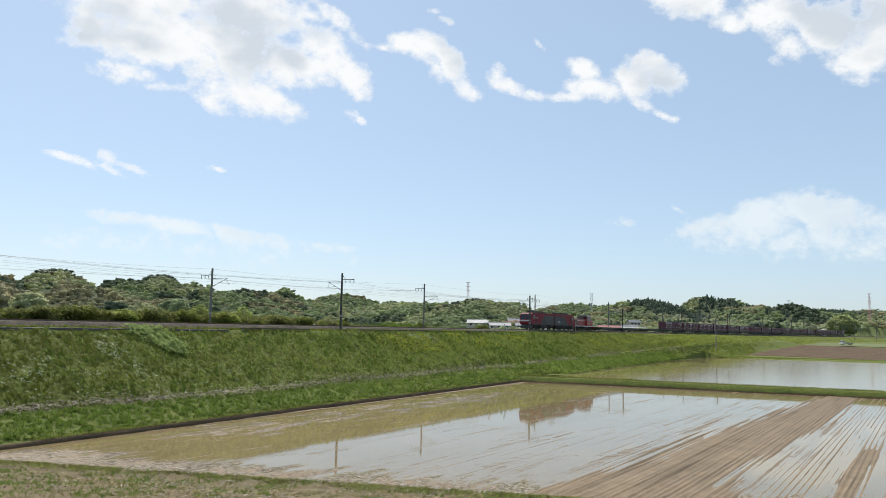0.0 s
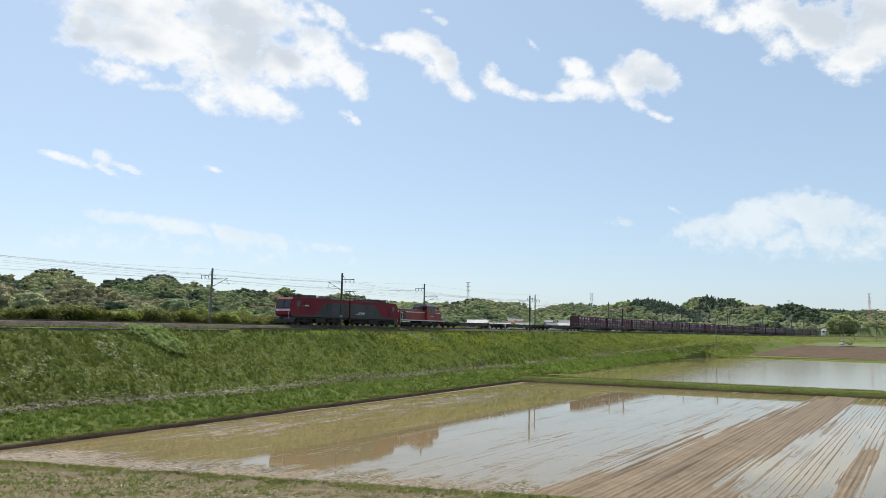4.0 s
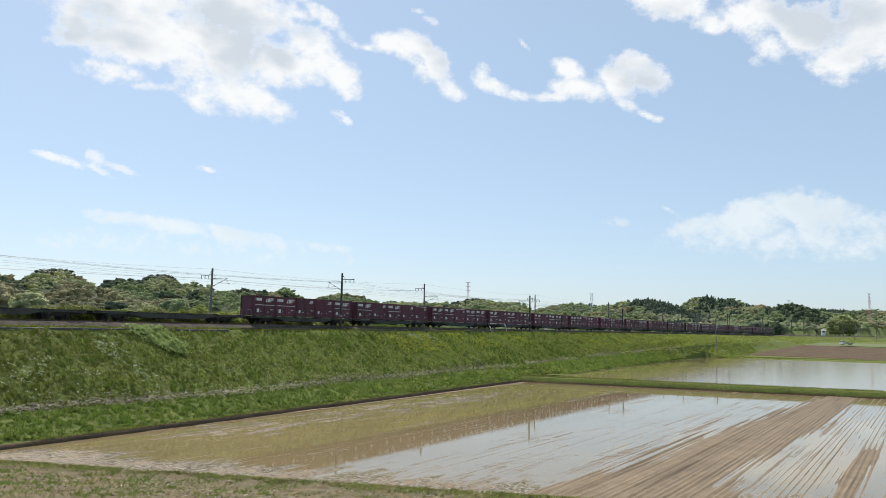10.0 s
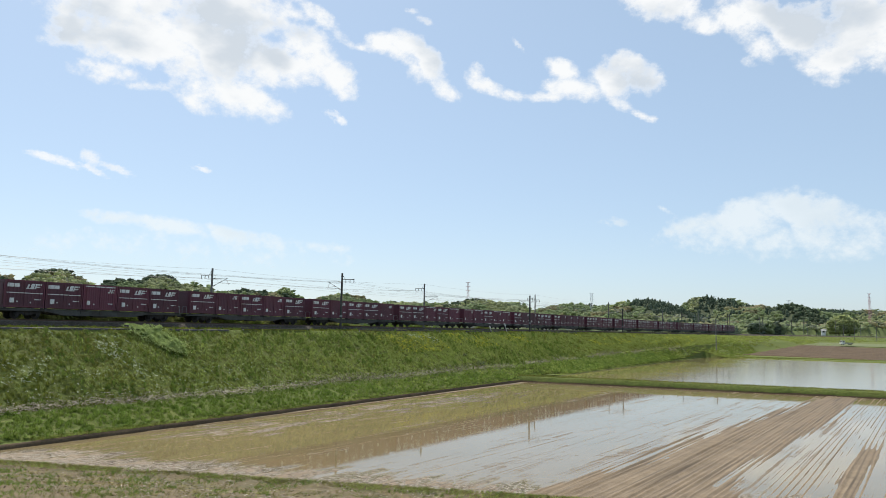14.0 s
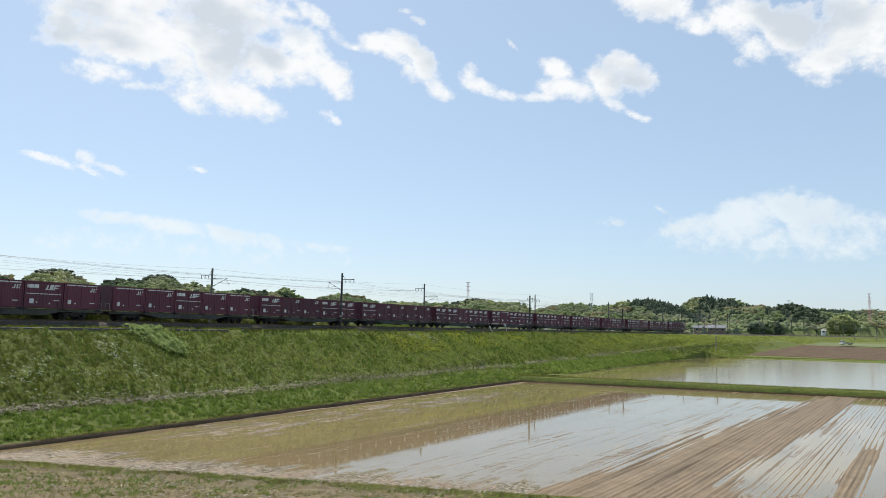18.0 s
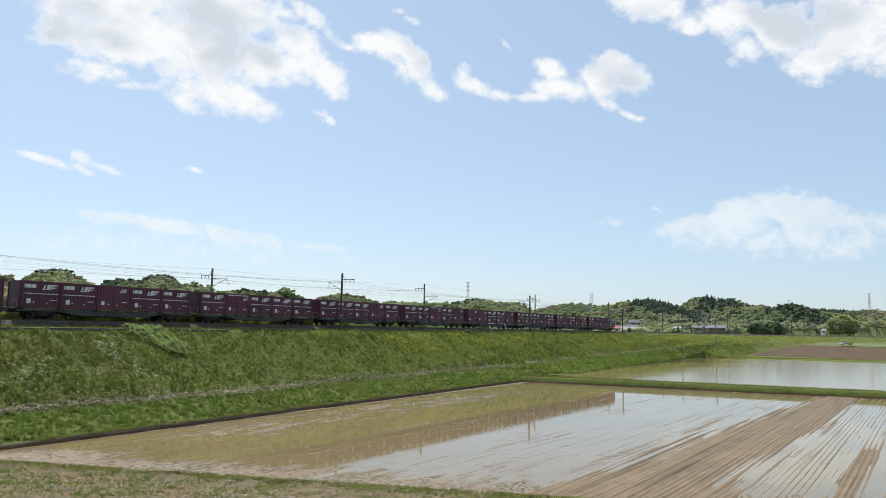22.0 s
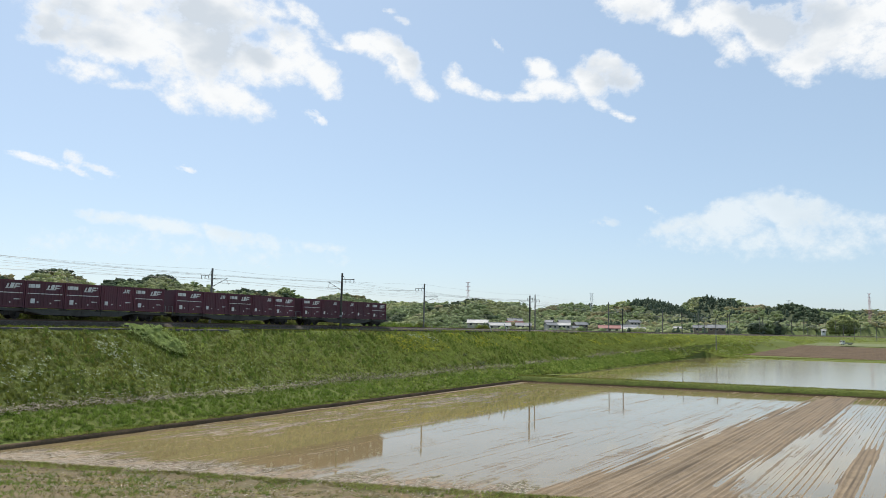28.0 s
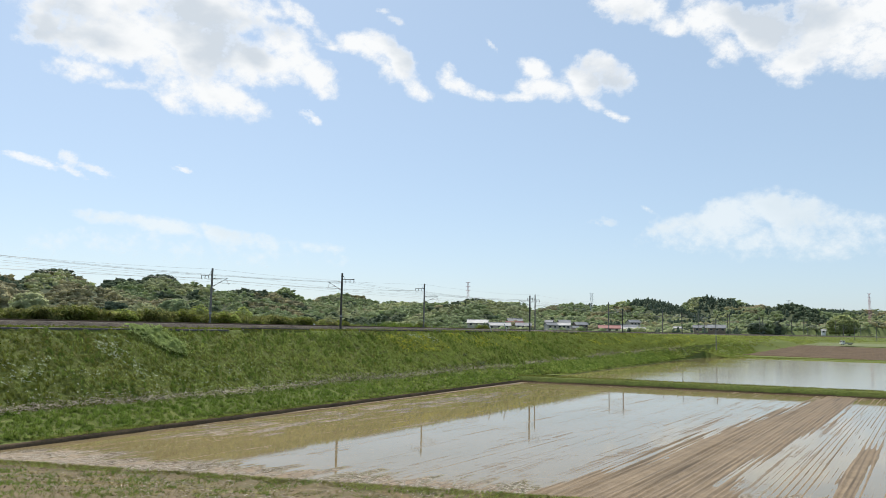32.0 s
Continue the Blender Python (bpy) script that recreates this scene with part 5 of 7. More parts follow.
LONG_N = [(-40.0, 15.0)] + NEAR_MASTS
LONG_F = [(-35.0, 15.2)] + FAR_MASTS
for o in (-2.2, -3.6):
    wire(LONG_N, o, 1.3, 0.55, "thin dark feeder wire along the line")
for o in (FAR_OFF + 1.4, FAR_OFF + 2.1):
    wire(LONG_F, o, 1.3, 0.5, "thin dark feeder wire along the line")
wire(LONG_F, FAR_OFF, 0.1, 0.45, "thin earth wire on the mast tops")
for o in (TRACK_1, TRACK_2):
    m = LONG_N if o == TRACK_1 else LONG_F
    wire(m, o, 0, 0.55, "messenger wire over the track", RAIL_Z + 6.15)
    wire(m, o, 0, 0.0, "contact wire over the track", RAIL_Z + 5.15)


def utility_pole(x, y, base, top, label):
    e = empty_at("utility_pole")
    e.location = (x, y, base)
    bm = bmesh.new()
    rod(bm, (0, 0, -0.5), (0, 0, top - base), 0.16, 0.1, 12)
    part("shaft", bm, POLE_CONC, e)
    for z in (0.5, 1.2):
        bm = bmesh.new()
        box(bm, -0.9, 0.9, -0.05, 0.05, top - base - z - 0.05, top - base - z + 0.05)
        part("crossarm", bm, STEEL, e)
    for xx in (-0.8, 0, 0.8):
        bm = bmesh.new()
        rod(bm, (xx, 0, top - base - 0.45), (xx, 0, top - base - 0.2), 0.06, seg=8)
        part("insulator", bm, CONCRETE, e)
    return tagged(e, label, "utility pole", "utility poles")


utility_pole(79.9, 215.7, 3.6, 12.3, "slim concrete utility pole standing on the bank")
for x, y, top in ((107.5, 303, 15.2), (96, 330, 15.5), (221, 452, 17.8), (246, 462, 17.5), (262, 470, 17.5), (276, 470, 18.0), (294, 478, 17.0), (312, 486, 17.0), (326, 493, 17.0)):
    utility_pole(x, y, 4.6, top, "grey concrete utility pole beyond the line")


def pylon(x, y, base, top, label, material, slim=0.09):
    """Lattice transmission tower."""
    e = empty_at("pylon")
    e.location = (x, y, base)
    h, w = top - base, (top - base) * slim
    bm = bmesh.new()
    for sx in (-1, 1):
        for sy in (-1, 1):
            rod(bm, (sx * w, sy * w, -3), (sx * w * 0.3, sy * w * 0.3, h), 0.12, seg=4)
    n = 9
    for i in range(n):
        z0, z1 = h * i / n, h * (i + 1) / n
        w0, w1 = w * (1 - 0.7 * i / n), w * (1 - 0.7 * (i + 1) / n)
        for sy in (-1, 1):
            rod(bm, (-w0, sy * w0, z0), (w1, sy * w1, z1), 0.065, seg=4)
            rod(bm, (w0, sy * w0, z0), (-w1, sy * w1, z1), 0.065, seg=4)
            rod(bm, (-w1, sy * w1, z1), (w1, sy * w1, z1), 0.065, seg=4)
    part("lattice", bm, material, e)
    for z in (0.99, 0.86, 0.73):
        bm = bmesh.new()
        box(bm, -w * 1.3, w * 1.3, -0.15, 0.15, h * z - 0.12, h * z + 0.12)
        part("crossarm", bm, material, e)
    return tagged(e, label, "pylon", "transmission pylons")


PY_GREY = mat("pylon_steel", (0.6, 0.62, 0.66), 0.6, 0.1, bump=0, spread=0.1)
PY_RED = mat("pylon_red_paint", (0.7, 0.42, 0.42), 0.6, bump=0, spread=0.15)
pylon(22.8, 649.6, 22, 48.9, "pale steel lattice transmission pylon on a wooded hill", PY_RED, 0.06)
pylon(198.7, 980, 28, 58.6, "pale steel lattice transmission pylon on a wooded hill", PY_GREY)
pylon(380.6, 1032, 26, 59.8, "pale steel lattice transmission pylon behind trees", PY_GREY)
pylon(467.7, 995, 26, 54.5, "pale steel lattice transmission pylon behind trees", PY_GREY)
pylon(501.3, 865, 22, 58.5, "faded red and white lattice transmission pylon", PY_RED, 0.045)


# ---- clouds ----
CLOUDS = []
CLOUD_SPAN = 31.0, 18.5         # seconds of drift, and the moment at which the banks have the shape given below


def cloud_mat(name, grain, white, grey, soft, most=1.0):
    """Sunlit vapour: ragged where it is thin, white, greyer where it is deep."""
    m = bpy.data.materials.new(name)
    m.use_nodes = True
    n, l = m.node_tree.nodes, m.node_tree.links
    n.clear()

    def calc(op, *vs):
        q = n.new("ShaderNodeMath")
        q.operation = op
        for i, v in enumerate(vs):
            if isinstance(v, float):
                q.inputs[i].default_value = v
            else:
                l.new(v, q.inputs[i])
        return q.outputs[0]

    def ramp(v, a, b, lo=0.0, hi=1.0):
        q = n.new("ShaderNodeMapRange")
        q.interpolation_type = "SMOOTHSTEP"
        for k, t in (("From Min", a), ("From Max", b), ("To Min", lo), ("To Max", hi)):
            q.inputs[k].default_value = t
        l.new(v, q.inputs["Value"])
        return q.outputs[0]

    def attribute(name):
        q = n.new("ShaderNodeAttribute")
        q.attribute_name = name
        return q.outputs["Fac"]

    tc, oi = n.new("ShaderNodeTexCoord"), n.new("ShaderNodeObjectInfo")
    w = calc("MULTIPLY", oi.outputs["Random"], 20.0)

    def noise(scale, detail, rough, turn, stretch):
        mp, nz = n.new("ShaderNodeMapping"), n.new("ShaderNodeTexNoise")
        mp.inputs["Rotation"].default_value, mp.inputs["Scale"].default_value = (0, 0, radians(turn)), (stretch, 1, 1)
        nz.noise_dimensions = "4D"
        nz.inputs["Scale"].default_value, nz.inputs["Detail"].default_value, nz.inputs["Roughness"].default_value = scale, detail, rough
        l.new(tc.outputs["Object"], mp.inputs["Vector"])
        l.new(mp.outputs[0], nz.inputs["Vector"])
        l.new(w, nz.inputs["W"])
        return calc("SUBTRACT", nz.outputs[0], 0.5)

    deep, core = attribute("thickness"), attribute("core")
    rag = noise(grain, 9.0, 0.6, 24, 0.8)
    body = calc("ADD", deep, calc("ADD", calc("MULTIPLY", rag, 3.0), calc("MULTIPLY", noise(grain * 3.1, 7.0, 0.65, 24, 0.8), 1.5)))
    alpha = calc("MULTIPLY", ramp(body, -0.1, -0.1 + soft), ramp(deep, -0.7, -0.1, 0.0, most))
    fold = noise(grain * 0.55, 5.0, 0.5, 24, 0.6)
    shade = calc("ADD", calc("MULTIPLY", core, 0.75), calc("MULTIPLY", fold, 3.2))
    dim = calc("MULTIPLY", ramp(shade, -0.02, 0.8), ramp(body, 0.35, 0.95))
    cm = n.new("ShaderNodeMix")
    cm.data_type = "RGBA"
    cm.inputs["A"].default_value, cm.inputs["B"].default_value = (*white, 1), (*grey, 1)
    l.new(dim, cm.inputs["Factor"])
    out, mix, tr, em = n.new("ShaderNodeOutputMaterial"), n.new("ShaderNodeMixShader"), n.new("ShaderNodeBsdfTransparent"), n.new("ShaderNodeEmission")
    l.new(cm.outputs["Result"], em.inputs["Color"])
    l.new(alpha, mix.inputs[0])
    l.new(tr.outputs[0], mix.inputs[1]), l.new(em.outputs[0], mix.inputs[2])
    l.new(mix.outputs[0], out.inputs[0])
    return m


CLOUD_M = cloud_mat("cloud_white", 0.0075, (0.82, 0.835, 0.845), (0.56, 0.615, 0.675), 1.2)
SMALL_M = cloud_mat("cloud_small", 0.014, (0.82, 0.84, 0.86), (0.72, 0.76, 0.8), 1.3, 0.9)
THIN_M = cloud_mat("cloud_thin", 0.0075, (0.76, 0.81, 0.83), (0.68, 0.74, 0.77), 1.2, 0.75)
SMALL_THIN = cloud_mat("cloud_small_thin", 0.014, (0.68, 0.75, 0.8), (0.64, 0.71, 0.76), 1.2, 0.6)
RANGE = 4200.0


def blobs(U, V, rows, floor):
    """Soft union of slanted ovals: (across, up, half-length, half-height, slant, weight)."""
    T = np.full_like(U, floor)
    for u, v, a, b, slant, t in rows:
        c, s = math.cos(radians(slant)), math.sin(radians(slant))
        p, q = ((U - u) * c + (V - v) * s) / a, ((V - v) * c - (U - u) * s) / b
        h = t * (1.2 - p * p - q * q) / 1.2
        k = np.clip(0.5 + (h - T) / 0.7, 0, 1)
        T = T + (h - T) * k + 0.35 * k * (1 - k)
    return T


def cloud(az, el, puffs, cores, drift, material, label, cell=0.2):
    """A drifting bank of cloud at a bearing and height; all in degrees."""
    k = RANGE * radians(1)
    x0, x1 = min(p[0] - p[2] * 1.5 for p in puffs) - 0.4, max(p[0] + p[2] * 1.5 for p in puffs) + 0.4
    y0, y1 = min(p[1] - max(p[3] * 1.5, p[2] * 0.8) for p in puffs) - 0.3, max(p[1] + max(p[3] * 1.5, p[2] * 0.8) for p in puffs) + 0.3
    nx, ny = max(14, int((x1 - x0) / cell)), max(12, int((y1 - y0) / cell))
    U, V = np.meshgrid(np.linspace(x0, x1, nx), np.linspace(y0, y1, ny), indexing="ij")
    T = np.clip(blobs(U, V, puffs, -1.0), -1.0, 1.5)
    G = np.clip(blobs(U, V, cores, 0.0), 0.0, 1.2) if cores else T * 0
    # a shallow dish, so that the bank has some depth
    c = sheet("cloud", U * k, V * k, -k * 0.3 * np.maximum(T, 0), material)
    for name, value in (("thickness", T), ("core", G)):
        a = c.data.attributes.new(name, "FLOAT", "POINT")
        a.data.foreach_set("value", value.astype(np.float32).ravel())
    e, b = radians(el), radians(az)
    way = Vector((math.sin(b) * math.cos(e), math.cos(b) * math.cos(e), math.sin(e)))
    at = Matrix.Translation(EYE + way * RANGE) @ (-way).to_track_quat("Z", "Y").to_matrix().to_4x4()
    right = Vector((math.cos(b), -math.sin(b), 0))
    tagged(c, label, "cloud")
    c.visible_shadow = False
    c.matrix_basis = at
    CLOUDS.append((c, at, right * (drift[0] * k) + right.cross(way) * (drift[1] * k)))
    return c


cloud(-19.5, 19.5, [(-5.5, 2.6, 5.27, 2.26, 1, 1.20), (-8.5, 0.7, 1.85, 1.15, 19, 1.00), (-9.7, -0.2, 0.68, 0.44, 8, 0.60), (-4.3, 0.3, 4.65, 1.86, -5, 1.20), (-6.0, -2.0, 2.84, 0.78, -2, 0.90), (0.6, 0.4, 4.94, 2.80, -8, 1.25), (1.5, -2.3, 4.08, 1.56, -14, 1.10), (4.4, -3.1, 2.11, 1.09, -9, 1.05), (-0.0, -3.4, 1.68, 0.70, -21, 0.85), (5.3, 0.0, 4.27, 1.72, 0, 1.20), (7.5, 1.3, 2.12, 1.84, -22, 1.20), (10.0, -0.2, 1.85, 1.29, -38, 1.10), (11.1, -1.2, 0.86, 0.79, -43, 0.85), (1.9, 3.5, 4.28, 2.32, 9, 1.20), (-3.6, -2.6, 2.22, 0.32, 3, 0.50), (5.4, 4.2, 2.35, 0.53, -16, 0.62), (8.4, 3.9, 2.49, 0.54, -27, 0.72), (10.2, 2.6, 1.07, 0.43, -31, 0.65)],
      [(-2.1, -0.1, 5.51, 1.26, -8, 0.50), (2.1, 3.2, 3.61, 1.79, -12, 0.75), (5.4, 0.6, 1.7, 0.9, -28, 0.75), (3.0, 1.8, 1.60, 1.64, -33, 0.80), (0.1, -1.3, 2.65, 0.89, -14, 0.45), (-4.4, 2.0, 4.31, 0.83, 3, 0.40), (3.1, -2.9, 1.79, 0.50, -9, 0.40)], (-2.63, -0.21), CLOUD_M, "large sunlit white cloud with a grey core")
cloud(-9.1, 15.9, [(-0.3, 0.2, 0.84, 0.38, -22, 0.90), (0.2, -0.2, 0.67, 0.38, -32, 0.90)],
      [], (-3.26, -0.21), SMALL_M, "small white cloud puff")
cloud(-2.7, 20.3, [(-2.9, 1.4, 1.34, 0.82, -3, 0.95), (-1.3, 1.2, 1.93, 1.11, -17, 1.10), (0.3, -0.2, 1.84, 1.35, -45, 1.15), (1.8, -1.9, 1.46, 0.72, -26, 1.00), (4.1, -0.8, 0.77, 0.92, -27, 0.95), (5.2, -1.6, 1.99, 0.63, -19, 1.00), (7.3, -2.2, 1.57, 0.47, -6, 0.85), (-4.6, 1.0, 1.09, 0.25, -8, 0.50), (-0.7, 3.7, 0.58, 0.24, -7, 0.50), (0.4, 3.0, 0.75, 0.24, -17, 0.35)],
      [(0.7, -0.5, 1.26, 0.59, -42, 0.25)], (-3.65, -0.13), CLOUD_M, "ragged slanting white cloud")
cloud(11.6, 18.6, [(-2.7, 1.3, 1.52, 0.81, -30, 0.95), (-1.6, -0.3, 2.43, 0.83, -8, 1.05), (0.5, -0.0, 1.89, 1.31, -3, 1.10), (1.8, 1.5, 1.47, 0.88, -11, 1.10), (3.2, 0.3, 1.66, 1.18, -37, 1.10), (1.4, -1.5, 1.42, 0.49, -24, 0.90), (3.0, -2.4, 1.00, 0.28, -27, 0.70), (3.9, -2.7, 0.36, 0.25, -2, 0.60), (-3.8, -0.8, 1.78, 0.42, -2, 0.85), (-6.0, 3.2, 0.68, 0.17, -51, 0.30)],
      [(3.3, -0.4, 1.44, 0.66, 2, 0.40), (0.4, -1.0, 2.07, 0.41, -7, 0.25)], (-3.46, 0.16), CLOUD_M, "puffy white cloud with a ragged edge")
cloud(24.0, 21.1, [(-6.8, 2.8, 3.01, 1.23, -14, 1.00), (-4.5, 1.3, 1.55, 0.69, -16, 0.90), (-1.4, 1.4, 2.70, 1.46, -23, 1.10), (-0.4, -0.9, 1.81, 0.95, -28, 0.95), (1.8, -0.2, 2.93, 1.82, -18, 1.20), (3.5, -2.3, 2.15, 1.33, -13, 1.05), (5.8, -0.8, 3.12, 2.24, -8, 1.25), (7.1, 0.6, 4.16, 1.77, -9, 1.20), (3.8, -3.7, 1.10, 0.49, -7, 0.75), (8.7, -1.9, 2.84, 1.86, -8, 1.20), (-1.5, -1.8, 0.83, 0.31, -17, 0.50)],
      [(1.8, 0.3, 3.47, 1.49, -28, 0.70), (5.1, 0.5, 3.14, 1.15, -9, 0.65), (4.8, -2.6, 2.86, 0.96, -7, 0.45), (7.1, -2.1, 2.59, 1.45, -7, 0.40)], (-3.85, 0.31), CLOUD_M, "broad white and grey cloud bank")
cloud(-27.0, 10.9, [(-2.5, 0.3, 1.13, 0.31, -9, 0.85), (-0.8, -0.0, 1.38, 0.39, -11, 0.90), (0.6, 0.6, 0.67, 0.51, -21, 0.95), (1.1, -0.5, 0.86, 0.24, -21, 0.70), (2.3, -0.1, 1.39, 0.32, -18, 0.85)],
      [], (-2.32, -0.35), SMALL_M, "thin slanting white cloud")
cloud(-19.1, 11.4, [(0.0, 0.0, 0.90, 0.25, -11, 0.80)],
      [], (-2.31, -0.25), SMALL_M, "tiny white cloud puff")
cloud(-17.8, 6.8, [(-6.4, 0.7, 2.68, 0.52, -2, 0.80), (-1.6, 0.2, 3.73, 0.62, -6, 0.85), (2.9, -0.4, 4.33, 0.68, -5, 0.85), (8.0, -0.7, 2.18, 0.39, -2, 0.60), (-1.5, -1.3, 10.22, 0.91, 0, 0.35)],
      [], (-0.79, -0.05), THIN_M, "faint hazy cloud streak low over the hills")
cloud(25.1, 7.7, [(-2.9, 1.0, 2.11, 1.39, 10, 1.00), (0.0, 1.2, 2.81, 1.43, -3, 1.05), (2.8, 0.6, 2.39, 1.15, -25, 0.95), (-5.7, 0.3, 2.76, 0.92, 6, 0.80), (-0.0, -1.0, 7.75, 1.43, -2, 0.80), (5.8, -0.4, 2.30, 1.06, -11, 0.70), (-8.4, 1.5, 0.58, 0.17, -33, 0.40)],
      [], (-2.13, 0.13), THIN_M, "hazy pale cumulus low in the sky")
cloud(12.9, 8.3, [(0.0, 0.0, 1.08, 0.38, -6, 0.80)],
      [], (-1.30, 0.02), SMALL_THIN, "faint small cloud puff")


# ---- plants on the bank and by the paddies ----
def tuft(seed, blades=7, spread=0.16, width=0.05, bend=0.25):
    """A small fan of bent blades of unit height."""
    r = np.random.default_rng(seed)
    v, f = [], []
    for i in range(blades):
        a, d = r.uniform(0, 6.28), r.uniform(0, spread)
        x, y = d * math.cos(a), d * math.sin(a)
        h = r.uniform(0.6, 1.0)
        bx, by = r.uniform(-bend, bend, 2)
        px, py = -math.sin(a) * width, math.cos(a) * width
        k = len(v)
        v += [(x - px, y - py, 0), (x + px, y + py, 0), (x + bx * 0.4 + px * 0.7, y + by * 0.4 + py * 0.7, h * 0.6), (x + bx * 0.4 - px * 0.7, y + by * 0.4 - py * 0.7, h * 0.6), (x + bx, y + by, h)]
        f += [(k, k + 1, k + 2), (k, k + 2, k + 3), (k + 3, k + 2, k + 4)]
    return np.array(v), np.array(f)


def sow(name, material, s, off, h0, h1, label, seed, category="grass", wide=1.0, blades=7, patch=None, lift=-0.04):
    n = len(s)
    x, y, _ = line(s, off)
    z = ground_z(x, y, s, off)
    ok = z > -0.2
    if patch is not None:
        ok &= wave(x, y, patch[0], seed, 3) > patch[1]
    x, y, z = x[ok], y[ok], z[ok]
    n = len(x)
    g = np.random.default_rng(seed)
    v, f = tuft(seed, blades)
    h = g.uniform(h0, h1, n)
    w = h * g.uniform(0.8, 1.3, n) * wide
    return tagged(scatter(name, v, f, np.stack([x, y, z + lift], 1), np.stack([w, w, h], 1), g.uniform(0, 6.28, n), material), label, category, kind="stuff")


def spread_s(n, s0, s1, g, power=1.8):
    """More of them near the camera."""
    return s0 + (s1 - s0) * g.random(n) ** power


def herb(seed, leaves=6, tilt=0.75):
    """A low cushion of small leaves at all tilts, about 1 m wide."""
    r = np.random.default_rng(seed)
    v, f = [], []
    for i in range(leaves):
        c = np.array((*r.uniform(-0.5, 0.5, 2), r.uniform(0.0, 0.45)))
        n = np.array((*r.uniform(-tilt, tilt, 2), 1.0))
        n /= np.linalg.norm(n)
        u = np.cross(n, (math.cos(i * 2.4), math.sin(i * 2.4), 0.0))
        u /= np.linalg.norm(u)
        w = np.cross(n, u)
        a, b = r.uniform(0.3, 0.6), r.uniform(0.07, 0.14)
        k = len(v)
        v += [c - u * a, c - w * b + n * 0.04, c + u * a, c + w * b + n * 0.04]
        f.append((k, k + 1, k + 2, k + 3))
    return np.array(v), np.array(f)


def cover(material, s, off, w0, w1, label, seed, patch=None, tall=1.0, name="grass", lift=0.0):
    """A carpet of cushions on the slope."""
    x, y, _ = line(s, off)
    z = ground_z(x, y, s, off)
    ok = z > -0.2
    if patch is not None:
        ok &= wave(x, y, patch[0], seed, 3) > patch[1]
    x, y, z = x[ok], y[ok], z[ok]
    n = len(x)
    g = np.random.default_rng(seed)
    v, f = herb(seed)
    w = g.uniform(w0, w1, n) * np.clip(np.hypot(x, y) / 90, 0.8, 2.0)
    h = w * tall * (0.8 + 0.35 * wave(x, y, 1.5, seed + 1, 2))
    return tagged(scatter(name, v, f, np.stack([x, y, z + lift], 1), np.stack([w, w, h], 1), g.uniform(0, 6.28, n), material, grad=bank_slope(s[ok], off[ok])), label, "grass" if name == "grass" else "flowers", kind="stuff")


def bank_slope(s, off):
    """Rise of the ground along x and y, so that leaves lie along the bank."""
    _, _, ph = line(s, off)
    k = np.where((off > -13.0) & (off < -3.2), 0.6, 0.0) * (1 - step(s, 180, 250))
    return np.stack([-k * np.cos(ph), k * np.sin(ph)], 1)


def tussock(seed, leaves=17):
    """A cushion of narrow blades that arch out from the middle, about 1 m wide and 0.6 m high."""
    r = np.random.default_rng(seed)
    v, f = [], []
    for i in range(leaves):
        a, lean = i * 2.4 + r.uniform(-0.3, 0.3), math.sqrt((i + 0.5) / leaves)
        c, d, w = math.cos(a), math.sin(a), r.uniform(0.04, 0.065)
        q, h = lean * r.uniform(0.4, 0.62), 0.68 - 0.42 * lean + r.uniform(-0.08, 0.08)
        k = len(v)
        v += [(c * q * 0.3, d * q * 0.3, 0.0), (c * q * 0.62 + d * w, d * q * 0.62 - c * w, h * 0.85), (c * q, d * q, h), (c * q * 0.62 - d * w, d * q * 0.62 + c * w, h * 0.85)]
        f.append((k, k + 1, k + 2, k + 3))
    return np.array(v), np.array(f)


def tussocks(material, s, off, w0, w1, label, seed, patch=None, tall=1.0, lift=-0.03):
    """Single cushions of grass standing close together on the slope."""
    x, y, _ = line(s, off)
    z = ground_z(x, y, s, off)
    fa, fb = to_field(x, y)
    ok = (z > -0.2) & ~((fb > 11 + 4 * wave(x, y, 9, 6)) & (fa > 130) & (fa < 262))
    if patch is not None:
        ok &= wave(x, y, patch[0], seed, 3) > patch[1]
    x, y, z, s, off = x[ok], y[ok], z[ok], s[ok], off[ok]
    n = len(x)
    g = np.random.default_rng(seed)
    v, f = tussock(seed)
    w = g.uniform(w0, w1, n) * np.clip(np.hypot(x, y) / 100, 0.8, 1.3)
    h = w * tall * g.uniform(0.6, 1.2, n)
    return tagged(scatter("grass", v, f, np.stack([x, y, z + lift], 1), np.stack([w, w, h], 1), g.uniform(0, 6.28, n), material, grad=bank_slope(s, off)), label, "grass", kind="stuff")


g0 = np.random.default_rng(3)
n0 = 26000
sa, oa = spread_s(n0, 3, 300, g0), g0.uniform(-13.2, -3.5, n0)
# lighter copy takes over with distance: the bank's brighter light put into colour
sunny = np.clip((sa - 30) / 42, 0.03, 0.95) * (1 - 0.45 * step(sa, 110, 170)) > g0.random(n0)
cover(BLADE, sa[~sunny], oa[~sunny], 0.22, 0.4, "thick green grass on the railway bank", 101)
cover(BLADE_2, sa[sunny], oa[sunny], 0.22, 0.4, "yellowish green grass on the railway bank in a sunlit tone", 109)
n0 = 14000
sa, oa = spread_s(n0, 3, 290, g0, 1.6), g0.uniform(-13.0, -3.6, n0)
# the cushions get the same brightening with distance, by colour
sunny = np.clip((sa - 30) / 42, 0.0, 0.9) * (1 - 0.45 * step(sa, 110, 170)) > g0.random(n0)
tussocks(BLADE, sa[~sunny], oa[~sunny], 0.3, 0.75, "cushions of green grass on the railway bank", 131)
